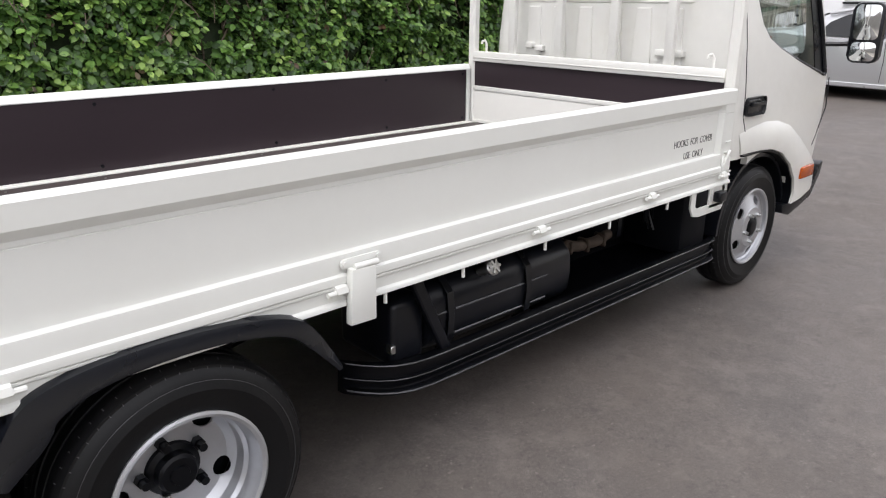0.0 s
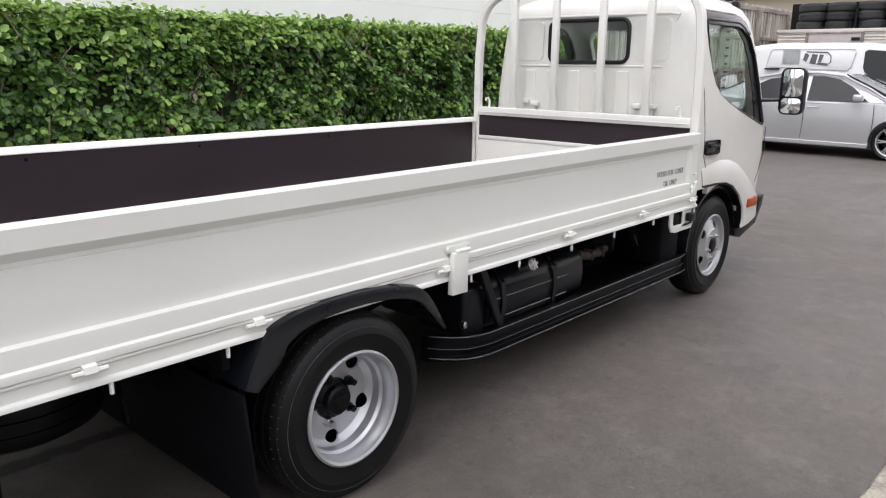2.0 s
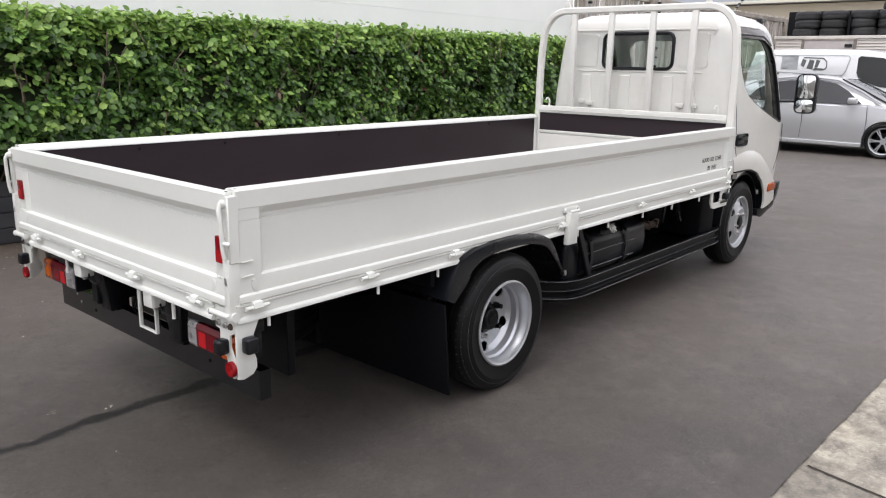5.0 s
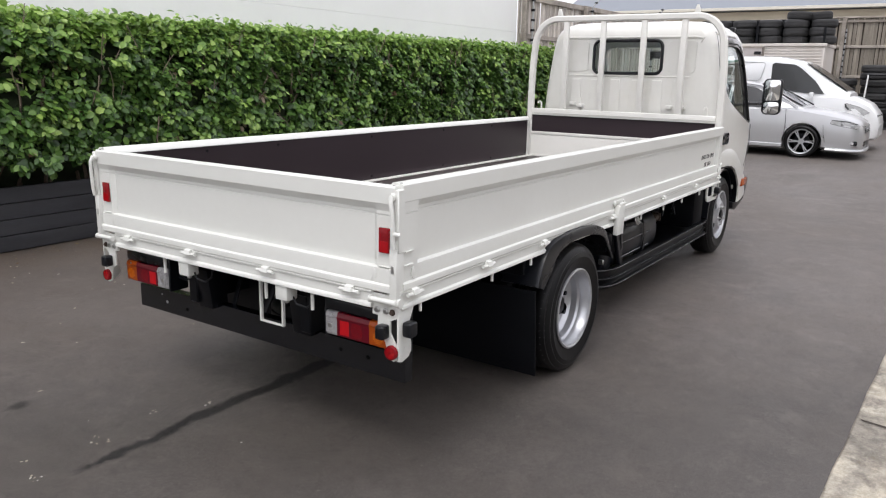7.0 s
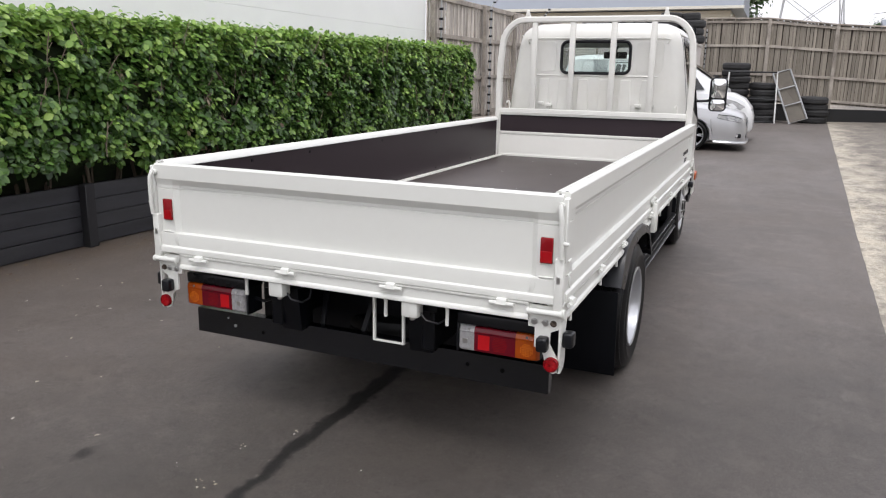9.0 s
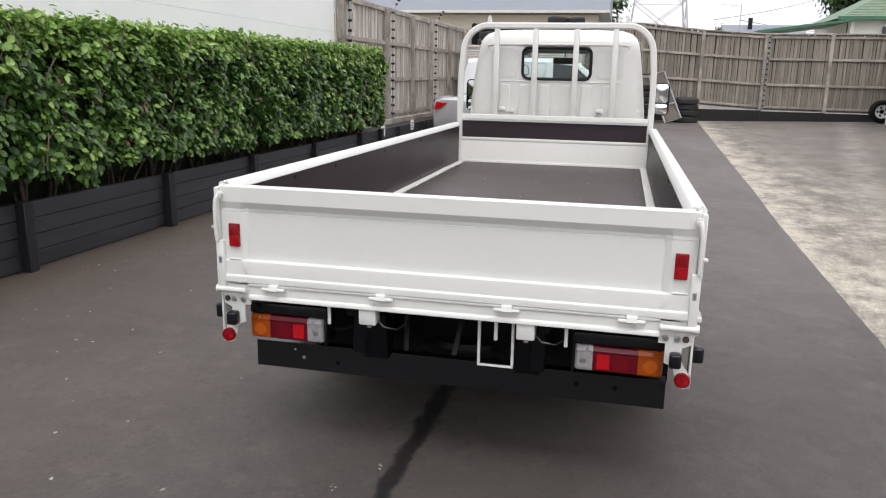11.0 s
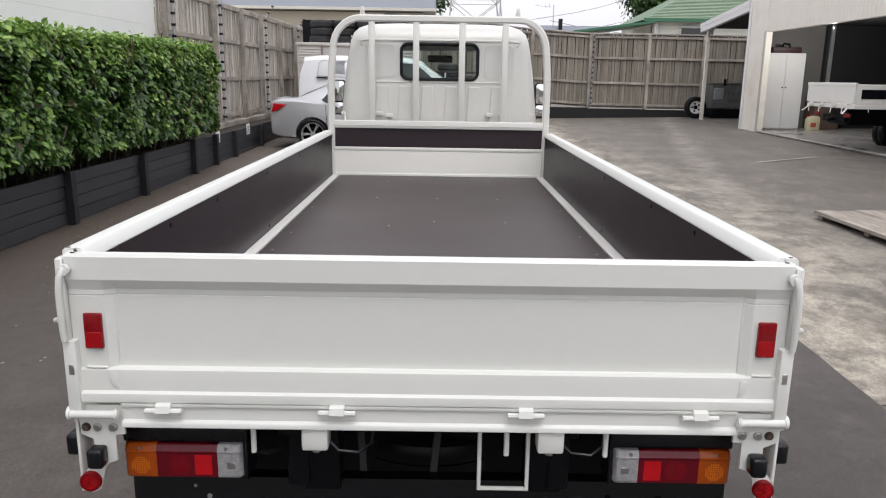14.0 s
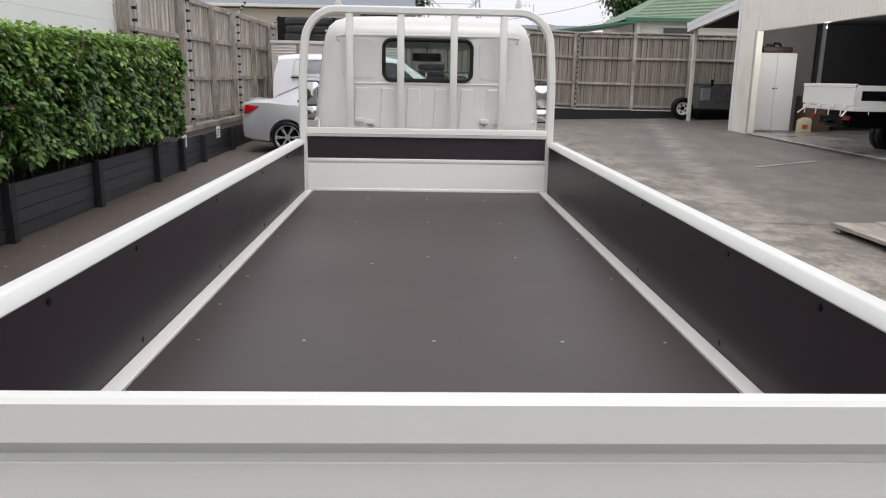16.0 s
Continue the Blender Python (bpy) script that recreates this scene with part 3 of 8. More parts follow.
for x in (11.74, 13.90):
    sg = B()
    box(sg, (x - 0.13, 3.965, 0.40), (x + 0.13, 3.972, 0.62), 0.002)
    sign = solid("small_sign", sg, WHITETRIM, "small white plastic sign fixed to the planter", "sign", group="planter signs")
    ln = B()
    for k in range(3):
        box(ln, (x - 0.07, 3.9625, 0.545 - 0.05 * k), (x + 0.07 - 0.02 * k, 3.9645, 0.565 - 0.05 * k))
    part("writing", ln, INK, sign)

# ---- hedge ----
DEADLEAF = leaf_mat("dry_brown_leaf", (0.09, 0.055, 0.03), (0.19, 0.13, 0.075), (0.36, 0.29, 0.20))
hedge = thing("hedge", "clipped dense green hedge with glossy oval leaves", "hedge", (5, 4.2, 0.5))


def leaf_cloud(name, P, N, L, material, parent, seed, T=None, loose=0.55):
    """Many folded oval leaves at points P, facing about N, of length L."""
    g = np.random.default_rng(seed)
    n = len(P)
    N = N + g.normal(0, loose, (n, 3))
    N /= np.linalg.norm(N, axis=1, keepdims=True)
    if T is None:
        T = g.normal(0, 1, (n, 3)) + np.array([0, 0, -0.35])
    T -= (T * N).sum(1, keepdims=True) * N
    T /= np.linalg.norm(T, axis=1, keepdims=True)
    S = np.cross(N, T)
    l = L * g.uniform(0.65, 1.25, n)
    w = l * g.uniform(0.27, 0.39, n)
    prof = [(0, 0, 0), (-0.86, 0.26, 0.20), (-0.92, 0.64, 0.22), (0, 1.0, -0.10), (0.92, 0.64, 0.22), (0.86, 0.26, 0.20)]
    V = np.stack([P + S * (a * w)[:, None] + T * (b * l)[:, None] + N * (c * w)[:, None] for a, b, c in prof], 1).reshape(-1, 3)
    V -= np.array(parent.location)
    i = np.arange(n)[:, None] * 6
    F = np.concatenate([i + np.array([0, 3, 2, 1]), i + np.array([0, 5, 4, 3])], 1).reshape(-1, 4)
    me = bpy.data.meshes.new(name)
    me.from_pydata(V.tolist(), [], F.tolist())
    me.materials.append(material)
    me.polygons.foreach_set("use_smooth", [True] * len(me.polygons))
    ob = new(name, me)
    ob.parent = parent
    ob["kind"] = "stuff"
    return ob


def shoots(name, P, A, L, material, parent, seed, count=7):
    """Rosettes of leaves that spread and droop round shoot tips P, which point along A."""
    g = np.random.default_rng(seed)
    A = A + g.normal(0, 0.30, A.shape)
    A /= np.linalg.norm(A, axis=1, keepdims=True)
    P, A = np.repeat(P, count, 0), np.repeat(A, count, 0)
    n = len(P)
    R = g.normal(0, 1, (n, 3))
    R -= (R * A).sum(1, keepdims=True) * A
    R /= np.linalg.norm(R, axis=1, keepdims=True)
    T = R + A * g.uniform(-0.1, 0.7, (n, 1)) + np.array([0, 0, -0.45])
    T /= np.linalg.norm(T, axis=1, keepdims=True)
    return leaf_cloud(name, P + A * g.uniform(-0.05, 0.02, (n, 1)) + R * 0.008, A, L, material, parent, seed + 50, T, 0.22)


HX0, HX1 = -2.5, 11.25


def hedge_front(x, z):
    return 3.80 + 0.06 * noise.noise((x * 1.3, z * 1.7, 0)) + 0.075 * noise.noise((x * 3.6, z * 3.6, 3)) + 0.10 * max(0.0, 1.15 - z) + 1.1 * max(0.0, z - 1.62) ** 2 + 0.07 * noise.noise((x * 2.1, z * 2.4, 15))


g = np.random.default_rng(3)
pts, nrm = [], []
for i in range(6400):
    x, z = g.uniform(HX0, HX1 + 0.03), 0.56 + 1.40 * g.uniform() ** 0.92
    dens = noise.noise((x * 2.3, z * 2.6, 7)) + 0.35 * noise.noise((x * 6, z * 6, 1))
    low = 0.75 + 0.14 * noise.noise((x * 1.9, 0, 5)) + 0.10 * noise.noise((x * 6, 0, 9))
    if z < low or (dens < -0.30 + 0.07 * max(0.0, 1.45 - z) and g.uniform() < 0.9):
        continue
    deep = abs(g.normal(0, 0.06)) + (0.10 * g.uniform() if g.uniform() < 0.3 else 0)
    pts.append((x, hedge_front(x, z) + deep - 0.02, z))
    nrm.append((0, -1.0, 0.45 + 0.75 * (z - 0.6)))
shoots("foliage", np.array(pts), np.array(nrm), 0.078, LEAF, hedge, 1)
# deeper leaves between the shoots
pts, nrm = [], []
for i in range(9500):
    x, z = g.uniform(HX0, HX1), g.uniform(0.72, 1.95)
    if noise.noise((x * 2.3, z * 2.6, 7)) < -0.25 and g.uniform() < 0.85:
        continue
    pts.append((x, hedge_front(x, z) + 0.06 + abs(g.normal(0, 0.04)), z))
    nrm.append((0, -1.0, 0.75))
leaf_cloud("foliage", np.array(pts), np.array(nrm), 0.072, LEAF, hedge, 11)
# a few dry brown sprigs
pts = []
for i in range(70):
    x, z = g.uniform(HX0, HX1), g.uniform(0.75, 1.9)
    pts.append((x, hedge_front(x, z) + 0.02, z))
shoots("dry_foliage", np.array(pts), np.tile((0.0, -1.0, 0.3), (len(pts), 1)), 0.07, DEADLEAF, hedge, 13, 4)
# yellow-green new tips scattered over the face
pts = []
for i in range(620):
    x, z = g.uniform(HX0, HX1), g.uniform(0.75, 1.95)
    if noise.noise((x * 1.7, z * 1.7, 12)) > -0.05:
        pts.append((x, hedge_front(x, z) - 0.035, z))
shoots("young_foliage", np.array(pts), np.tile((0.0, -1.0, 0.8), (len(pts), 1)), 0.072, YOUNG, hedge, 12, 6)
pts, nrm = [], []
for i in range(4200):
    y, z = g.uniform(3.8, 4.6), g.uniform(0.66, 1.98)
    pts.append((HX1 + 0.04 * noise.noise((y * 3, z * 3, 2)) - abs(g.normal(0, 0.05)), y, z))
    nrm.append((1.0, -0.2, 0.7))
leaf_cloud("foliage", np.array(pts), np.array(nrm), 0.070, LEAF, hedge, 2)
pts, nrm = [], []
for i in range(13000):
    x, y = g.uniform(HX0, HX1), g.uniform(3.80, 4.66)
    top = 1.985 + 0.035 * noise.noise((x * 1.1, y * 2, 4)) + 0.03 * noise.noise((x * 5, y * 5, 6)) + 0.006 * x
    pts.append((x, y, top - abs(g.normal(0, 0.035)) + (0.07 * g.uniform() if g.uniform() < 0.16 else 0)))
    nrm.append((0, -0.35, 1.0))
leaf_cloud("young_foliage", np.array(pts), np.array(nrm), 0.070, YOUNG, hedge, 3)
pts, nrm = [], []
for i in range(1150):
    x, z = g.uniform(HX0, HX1), 1.99 - abs(g.normal(0, 0.12))
    pts.append((x, hedge_front(x, z) + abs(g.normal(0, 0.03)) - 0.025, z))
    nrm.append((0, -0.9, 0.9))
shoots("young_foliage", np.array(pts), np.array(nrm), 0.078, YOUNG, hedge, 4)
# solid dark core: the hedge's inner shade is put into its colour
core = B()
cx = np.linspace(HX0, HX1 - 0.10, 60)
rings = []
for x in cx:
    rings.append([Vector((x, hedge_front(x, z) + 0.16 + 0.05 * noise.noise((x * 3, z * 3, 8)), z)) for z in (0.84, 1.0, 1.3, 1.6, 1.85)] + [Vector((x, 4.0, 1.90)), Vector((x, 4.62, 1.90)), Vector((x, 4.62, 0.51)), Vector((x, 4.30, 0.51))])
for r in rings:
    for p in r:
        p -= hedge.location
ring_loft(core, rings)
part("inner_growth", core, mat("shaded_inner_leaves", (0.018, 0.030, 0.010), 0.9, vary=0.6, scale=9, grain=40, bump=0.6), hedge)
rng = random.Random(8)
for i in range(46):
    x = HX0 + 0.15 + i * 0.30 + rng.uniform(-0.08, 0.08)
    if x > HX1 - 0.1:
        break
    bm = B()
    for k in range(3):
        p = [Vector((x + rng.uniform(-0.05, 0.05), 4.15 + rng.uniform(-0.08, 0.15), 0.48))]
        d = Vector((rng.uniform(-0.35, 0.35), rng.uniform(-0.35, 0.05), 1)).normalized()
        for s in range(5):
            d = (d + Vector((rng.uniform(-0.25, 0.25), rng.uniform(-0.2, 0.15), 0.1))).normalized()
            q = p[-1] + d * 0.22
            q.y = max(q.y, 3.86)
            p.append(q)
        tube(bm, [q - hedge.location for q in p], 0.010 if k else 0.018, 5)
    part("stem", bm, BARK, hedge)

# bare twigs showing between the leaves
for i in range(110):
    x, z = rng.uniform(HX0 + 0.2, HX1 - 0.3), rng.uniform(0.8, 1.75)
    p = [Vector((x, hedge_front(x, z) + rng.uniform(-0.01, 0.05), z))]
    d = Vector((rng.uniform(-0.7, 0.7), -0.1, 1)).normalized()
    for k in range(4):
        d = (d + Vector((rng.uniform(-0.35, 0.35), rng.uniform(-0.1, 0.12), rng.uniform(-0.05, 0.25)))).normalized()
        p.append(p[-1] + d * rng.uniform(0.05, 0.10))
    bm = B()
    tube(bm, [q - hedge.location for q in p], rng.uniform(0.003, 0.006), 5)
    for k in (1, 2, 3):
        e = (d + Vector((rng.uniform(-1.2, 1.2), -0.4, 0.2))).normalized()
        tube(bm, [p[k] - hedge.location, p[k] + e * rng.uniform(0.04, 0.09) - hedge.location], 0.0025, 4)
    part("twig", bm, TWIG, hedge)

# ---- white block wall behind the hedge ----
wall = thing("wall_north", "white painted masonry wall of a neighbouring building", "wall", (0, 0, 0), kind="structure")
wb = B()
box(wb, (-9, 4.752, 0), (11.12, 5.0, 7.0))
part("backing", wb, WALLW, wall)
for k, (z0, z1) in enumerate(((0.0, 0.80), (0.80, 1.58), (1.58, 2.36), (2.36, 3.14), (3.14, 3.92), (3.92, 4.70), (4.70, 5.48))):
    bm = B()
    box(bm, (-9, 4.735, z0 + 0.0012), (11.13, 4.7535, z1 - 0.0012), 0.0012)
    part("course", bm, WALLW, wall)

# ---- paling fences ----
rng = random.Random(21)
paling = B()
box(paling, (-0.048, -0.010, 0), (0.048, 0.010, 1), 0.0)
pal_me = mesh_of("paling", paling, FENCEW)
fence_n = thing("fence_north", "tall weathered grey timber paling fence", "fence", (0, 0, 0), kind="structure")
x = 11.2
while x < 25.6:
    top = 3.02 + 0.012 * (x - 11) + rng.uniform(-0.03, 0.03)
    piece("paling", pal_me, fence_n, pose(x, 4.70 + (0.018 if int(x / 0.099) % 2 else 0.0) + rng.uniform(-0.006, 0.006), 0.60, 0, rng.uniform(-0.4, 0.4), 0) @ Matrix.Diagonal((rng.uniform(0.9, 1.04), 1, top - 0.60, 1)))
    x += 0.099
for z, h in ((0.66, 0.085), (1.44, 0.085), (2.24, 0.085), (2.96, 0.10)):
    for a, b in ((11.2, 14.05), (14.05, 18.05), (18.05, 22.2), (22.2, 25.6)):
        bm = B()
        box(bm, (a, 4.64, z - h / 2 + 0.005 * a), (b - 0.006, 4.688, z + h / 2 + 0.005 * a), 0.004)
        part("rail", bm, RAILW, fence_n)
for x in (11.22, 14.05, 16.2, 18.1, 20.35, 22.6, 25.2):
    bm = B()
    box(bm, (x - 0.05, 4.555, 0.40), (x + 0.05, 4.638, 3.04), 0.006)
    part("post", bm, RAILW, fence_n)
bm = B()
box(bm, (11.2, 4.50, 0.50), (25.5, 4.69, 0.615), 0.01)
part("plinth_board", bm, RAILW, fence_n)
for i, x in enumerate((11.35, 14.15, 18.2, 22.7)):
    ef = thing("electric_fence_pole", "thin white security-fence pole with black insulators", "fence pole", (x, 4.50, 0.62), group="security fence poles")
    bm = B()
    cyl(bm, (0, 0, 0), (0, 0, 2.42), 0.018, 8)
    cyl(bm, (0, 0, 2.42), (0.10 + 0.05 * i, -0.18, 2.72), 0.015, 8)
    part("pole", bm, GALV, ef)
    for k in range(13):
        bm = B()
        cyl(bm, (0, -0.034, 0.12 + 0.185 * k), (0, 0.034, 0.12 + 0.185 * k), 0.026, 8)
        part("insulator", bm, BLACKP, ef)
    for k in range(3):
        q = Vector((0.03 + 0.016 * i, -0.06, 2.52)) + Vector((0.03, -0.05, 0.085)) * k
        bm = B()
        cyl(bm, q - Vector((0, 0.03, 0)), q + Vector((0, 0.03, 0)), 0.022, 8)
        part("insulator", bm, BLACKP, ef)

fence_e = thing("fence_east", "weathered grey-brown timber paling fence on a black base board", "fence", (0, 0, 0), kind="structure")


def etop(y):
    return float(np.interp(y, [-14, -8.7, -5.2, -3.2, -1.3, 1, 4.8], [3.14, 3.17, 3.17, 3.28, 3.50, 3.52, 3.45]))


def ebase(y):
    return float(np.interp(y, [-14, -8, -5.2, -3.3, 5], [0.60, 0.62, 0.66, 0.78, 0.80]))


FENCEI = mat("weathered_far_paling", (0.255, 0.228, 0.190), 0.88, vary=0.50, rand=0.18, scale=2.4, grain=30, stretch=(5, 9, 1.0), bump=0.3, dirt=(0.105, 0.086, 0.066), dirt_amt=0.70)
BASEBLACK = mat("black_stained_base_board", (0.010, 0.010, 0.011), 0.75, vary=0.4, scale=2, grain=30, stretch=(4, 1, 4), bump=0.2)
paling = B()
box(paling, (-0.010, -0.049, 0), (0.010, 0.049, 1), 0.0)
pal_far = mesh_of("paling", paling, FENCEI)
k = 0
y = -13.5
while y < 4.75:
    t, b = etop(y) + 0.012 + rng.uniform(-0.012, 0.02), ebase(y)
    piece("paling", pal_far, fence_e, pose(25.695 + (0.012 if k % 2 else 0) + rng.uniform(-0.005, 0.006), y, b, rng.uniform(-0.5, 0.5), 0, rng.uniform(-3, 3)) @ Matrix.Diagonal((1, rng.uniform(0.86, 0.97), t - b, 1)))
    k += 1
    y += 0.1015
# dark sheet added behind the palings; the gaps' shade is its colour
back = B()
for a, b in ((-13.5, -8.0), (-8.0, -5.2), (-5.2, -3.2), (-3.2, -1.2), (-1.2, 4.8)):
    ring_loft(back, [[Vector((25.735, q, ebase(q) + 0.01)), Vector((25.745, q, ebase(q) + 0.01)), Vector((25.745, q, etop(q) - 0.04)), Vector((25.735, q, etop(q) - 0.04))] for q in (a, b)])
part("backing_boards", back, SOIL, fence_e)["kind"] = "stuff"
ey = [4.8, 2.9, 0.9, -1.15, -3.19, -5.25, -7.3, -9.25, -11.2, -13.4]
for a, b in zip(ey, ey[1:]):
    for f, dz in ((0.04, 0), (0.34, 0), (0.68, 0), (0.965, 0)):
        bm = B()
        za, zb = ebase(a) + (etop(a) - ebase(a)) * f, ebase(b) + (etop(b) - ebase(b)) * f
        bar(bm, [(25.66, a, za), (25.66, b, zb)], 0.045, 0.085, (1, 0, 0))
        part("rail", bm, RAILW, fence_e)
    bm = B()
    bar(bm, [(25.655, a, etop(a) + 0.02), (25.655, b, etop(b) + 0.02)], 0.11, 0.05, (1, 0, 0))
    part("capping", bm, RAILW, fence_e)
    bm = B()
    box(bm, (25.52, b + 0.004, 0.10), (25.58, a - 0.004, min(ebase(a), ebase(b)) - 0.02), 0.004)
    part("base_board", bm, BASEBLACK, fence_e)
for y in ey:
    bm = B()
    box(bm, (25.56, y - 0.055, 0.2), (25.635, y + 0.055, etop(y) - 0.01), 0.006)
    part("post", bm, RAILW, fence_e)
for y in (-5.32, 0.8):
    ef = thing("electric_fence_pole", "thin white security-fence pole with black insulators", "fence pole", (25.50, y, 0.68), group="security fence poles")
    part("pole", shape(cyl, (0, 0, 0), (0, 0, 2.5), 0.018, 8), GALV, ef)
    for k in range(14):
        part("insulator", shape(cyl, (-0.03, 0, 0.12 + 0.175 * k), (0.03, 0, 0.12 + 0.175 * k), 0.03, 8), BLACKP, ef)

# ---- workshop on the right ----
# weathered cream, with the jamb's shade darkened into the colour
JAMB = mat("shaded_weathered_jamb", (0.50, 0.475, 0.435), 0.6, vary=0.2, scale=2.0, grain=25, stretch=(3, 3, 1), dirt=(0.34, 0.26, 0.17), dirt_amt=0.55)
shop = thing("workshop", "cream metal-clad workshop with a wide open doorway", "building", (0, 0, 0), kind="structure")
bm = B()
box(bm, (19.12, -8.86, 0.22), (20.32, -8.70, 3.90))
part("end_pier", bm, CLAD, shop)
bm = B()
box(bm, (19.10, -8.697, 0.24), (19.20, -8.67, 2.95), 0.005)
part("door_trim", bm, JAMB, shop)
bm = B()
box(bm, (20.22, -8.697, 0.24), (20.34, -8.66, 3.80), 0.005)
part("door_trim", bm, WHITETRIM, shop)
bm = B()
box(bm, (4.0, -8.86, 2.93), (19.12, -8.72, 5.2))
part("fascia_backing", bm, CLAD, shop)
ribs_me = mesh_of("cladding_rib", shape(box, (-0.03, -0.02, 0), (0.03, -0.012, 2.2), 0.003), CLAD)
x = 19.0
while x > 9:
    piece("cladding_rib", ribs_me, shop, pose(x, -8.706, 2.96))
    x -= 0.155
bm = B()
box(bm, (4.0, -16.2, 0.2), (20.3, -16.0, 5.0))
box(bm, (20.15, -16.0, 0.2), (20.32, -8.86, 5.0))
part("inner_wall", bm, mat("grey_lined_wall", (0.17, 0.165, 0.16), 0.75, vary=0.2, scale=1.2, grain=25), shop)
# panel added where a deeper room opens; its shade is the panel's colour
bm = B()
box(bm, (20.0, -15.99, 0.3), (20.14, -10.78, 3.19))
part("dark_partition", bm, DARKIN, shop, "dark panel standing for the unlit room beyond the inner wall")
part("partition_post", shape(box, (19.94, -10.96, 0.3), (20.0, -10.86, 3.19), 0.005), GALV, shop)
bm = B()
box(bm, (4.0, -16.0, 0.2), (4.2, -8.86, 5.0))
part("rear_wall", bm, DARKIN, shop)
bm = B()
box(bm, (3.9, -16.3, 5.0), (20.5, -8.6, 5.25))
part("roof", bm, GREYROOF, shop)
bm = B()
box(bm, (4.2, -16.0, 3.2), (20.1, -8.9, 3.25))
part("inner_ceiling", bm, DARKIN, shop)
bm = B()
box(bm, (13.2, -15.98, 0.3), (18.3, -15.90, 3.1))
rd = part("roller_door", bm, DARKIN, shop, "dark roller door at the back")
slab = B()
slab_v = [(4.2, -16, 0.30), (20.1, -16, 0.42), (20.1, -8.72, 0.305), (4.2, -8.72, 0.20)]
ring_loft(slab, [[Vector(p) - Vector((0, 0, 0.15)) for p in slab_v], [Vector(p) + Vector((0, 0, 0.012)) for p in slab_v]])
part("floor_slab", slab, mat("grey_workshop_floor", (0.33, 0.315, 0.30), 0.28, vary=0.25, scale=0.9, grain=20, dirt=(0.10, 0.095, 0.09), dirt_amt=0.5), shop)
lip = B()
ring_loft(lip, [[Vector((x, -8.70, z)), Vector((x, -8.64, z)), Vector((x, -8.64, z + 0.008)), Vector((x, -8.70, z + 0.014))] for x, z in ((4.2, 0.197), (19.08, 0.298))])
part("threshold", lip, mat("worn_pale_strip", (0.42, 0.40, 0.36), 0.7, vary=0.4, scale=5, grain=30), shop, "pale edge strip of the floor")
# lean-to roof beyond the doorway
leanto = thing("carport_roof", "white lean-to roof on a slim post", "carport", (0, 0, 0), kind="structure")
bm = B()
prism(bm, [(20.32, 3.72), (24.35, 3.36), (24.35, 3.48), (20.32, 3.86)], "y", -13.5, -8.62, 0.0)
part("roof_sheet", bm, WHITETRIM, leanto)
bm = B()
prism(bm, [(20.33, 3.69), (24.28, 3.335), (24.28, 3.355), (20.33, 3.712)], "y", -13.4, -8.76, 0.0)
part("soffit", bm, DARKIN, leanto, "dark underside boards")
bm = B()
prism(bm, [(20.33, 3.56), (24.3, 3.20), (24.3, 3.358), (20.33, 3.718)], "y", -8.75, -8.63, 0.0)
part("fascia_board", bm, WHITETRIM, leanto)
bm = B()
box(bm, (24.13, -8.92, 0.33), (24.25, -8.82, 3.38), 0.006)
part("post", bm, CLAD, leanto)
bm = B()
box(bm, (20.4, -13.5, 0.2), (24.3, -13.3, 3.6))
part("back_wall", bm, CLAD, leanto)

# unseen plain walls behind the camera, added to close the yard and darken reflections
for nm, lo, hi in (("wall_west", (-13.3, -14.3, 0), (-13.0, 4.7, 3.3)), ("wall_south", (-13.0, -14.3, 0), (3.9, -14.0, 3.3))):
    solid(nm, shape(box, lo, hi, 0.01), mat("plain_grey_render", (0.30, 0.285, 0.26), 0.85, vary=0.15, scale=0.8, grain=20, bump=0.1), "plain grey wall added behind the camera, out of view", "wall", kind="structure")

# small lamp inside the workshop doorway, with an added fill light below it
bulb = thing("workshop_lamp", "small white lamp hanging inside the workshop doorway", "lamp", (17.68, -9.75, 2.965))
glow_m = bpy.data.materials.new("faint_lamp_glass")
glow_m.use_nodes = True
glow_m.node_tree.nodes["Principled BSDF"].inputs["Emission Color"].default_value = (1.0, 0.97, 0.92, 1)
glow_m.node_tree.nodes["Principled BSDF"].inputs["Emission Strength"].default_value = 0.03
part("globe", shape(lathe, [(0.0, -0.022), (0.014, -0.017), (0.020, 0.0), (0.014, 0.017), (0.0, 0.022)], 16, pose(0, 0, 0)), glow_m, bulb).visible_shadow = False
part("lamp_holder", shape(cyl, (0, 0, 0.03), (0, 0, 0.24), 0.006, 8), GALV, bulb)
# fill light added to brighten the inside; the globe itself barely glows
wl = new("workshop_fill_light", bpy.data.lights.new("workshop_fill_light", "POINT"))
wl.data.energy = 75
wl.data.shadow_soft_size = 0.06
wl.data.color = (1.0, 0.97, 0.93)
wl.location = (17.68, -9.75, 2.88)

# ---- houses, trees and tower behind the fences ----
h1 = thing("grey_roof_house", "house with a grey roof, white gutter and cream walls", "house", (40, 9, 0))
bm = B()
box(bm, (0.6, -8.0, 0), (8, 8, 4.98))
part("wall", bm, mat("beige_weatherboard", (0.46, 0.42, 0.34), 0.7, vary=0.08, scale=1.0, grain=12), h1)
bm = B()
prism(bm, [(0.0, 5.14), (4.3, 7.2), (8.6, 5.14), (8.6, 5.02), (0.0, 5.02)], "y", -8.6, 8.6)
roof1 = part("roof", bm, GREYROOF, h1)
bm = B()
box(bm, (-0.10, -8.65, 5.02), (0.0, 8.65, 5.16), 0.01)
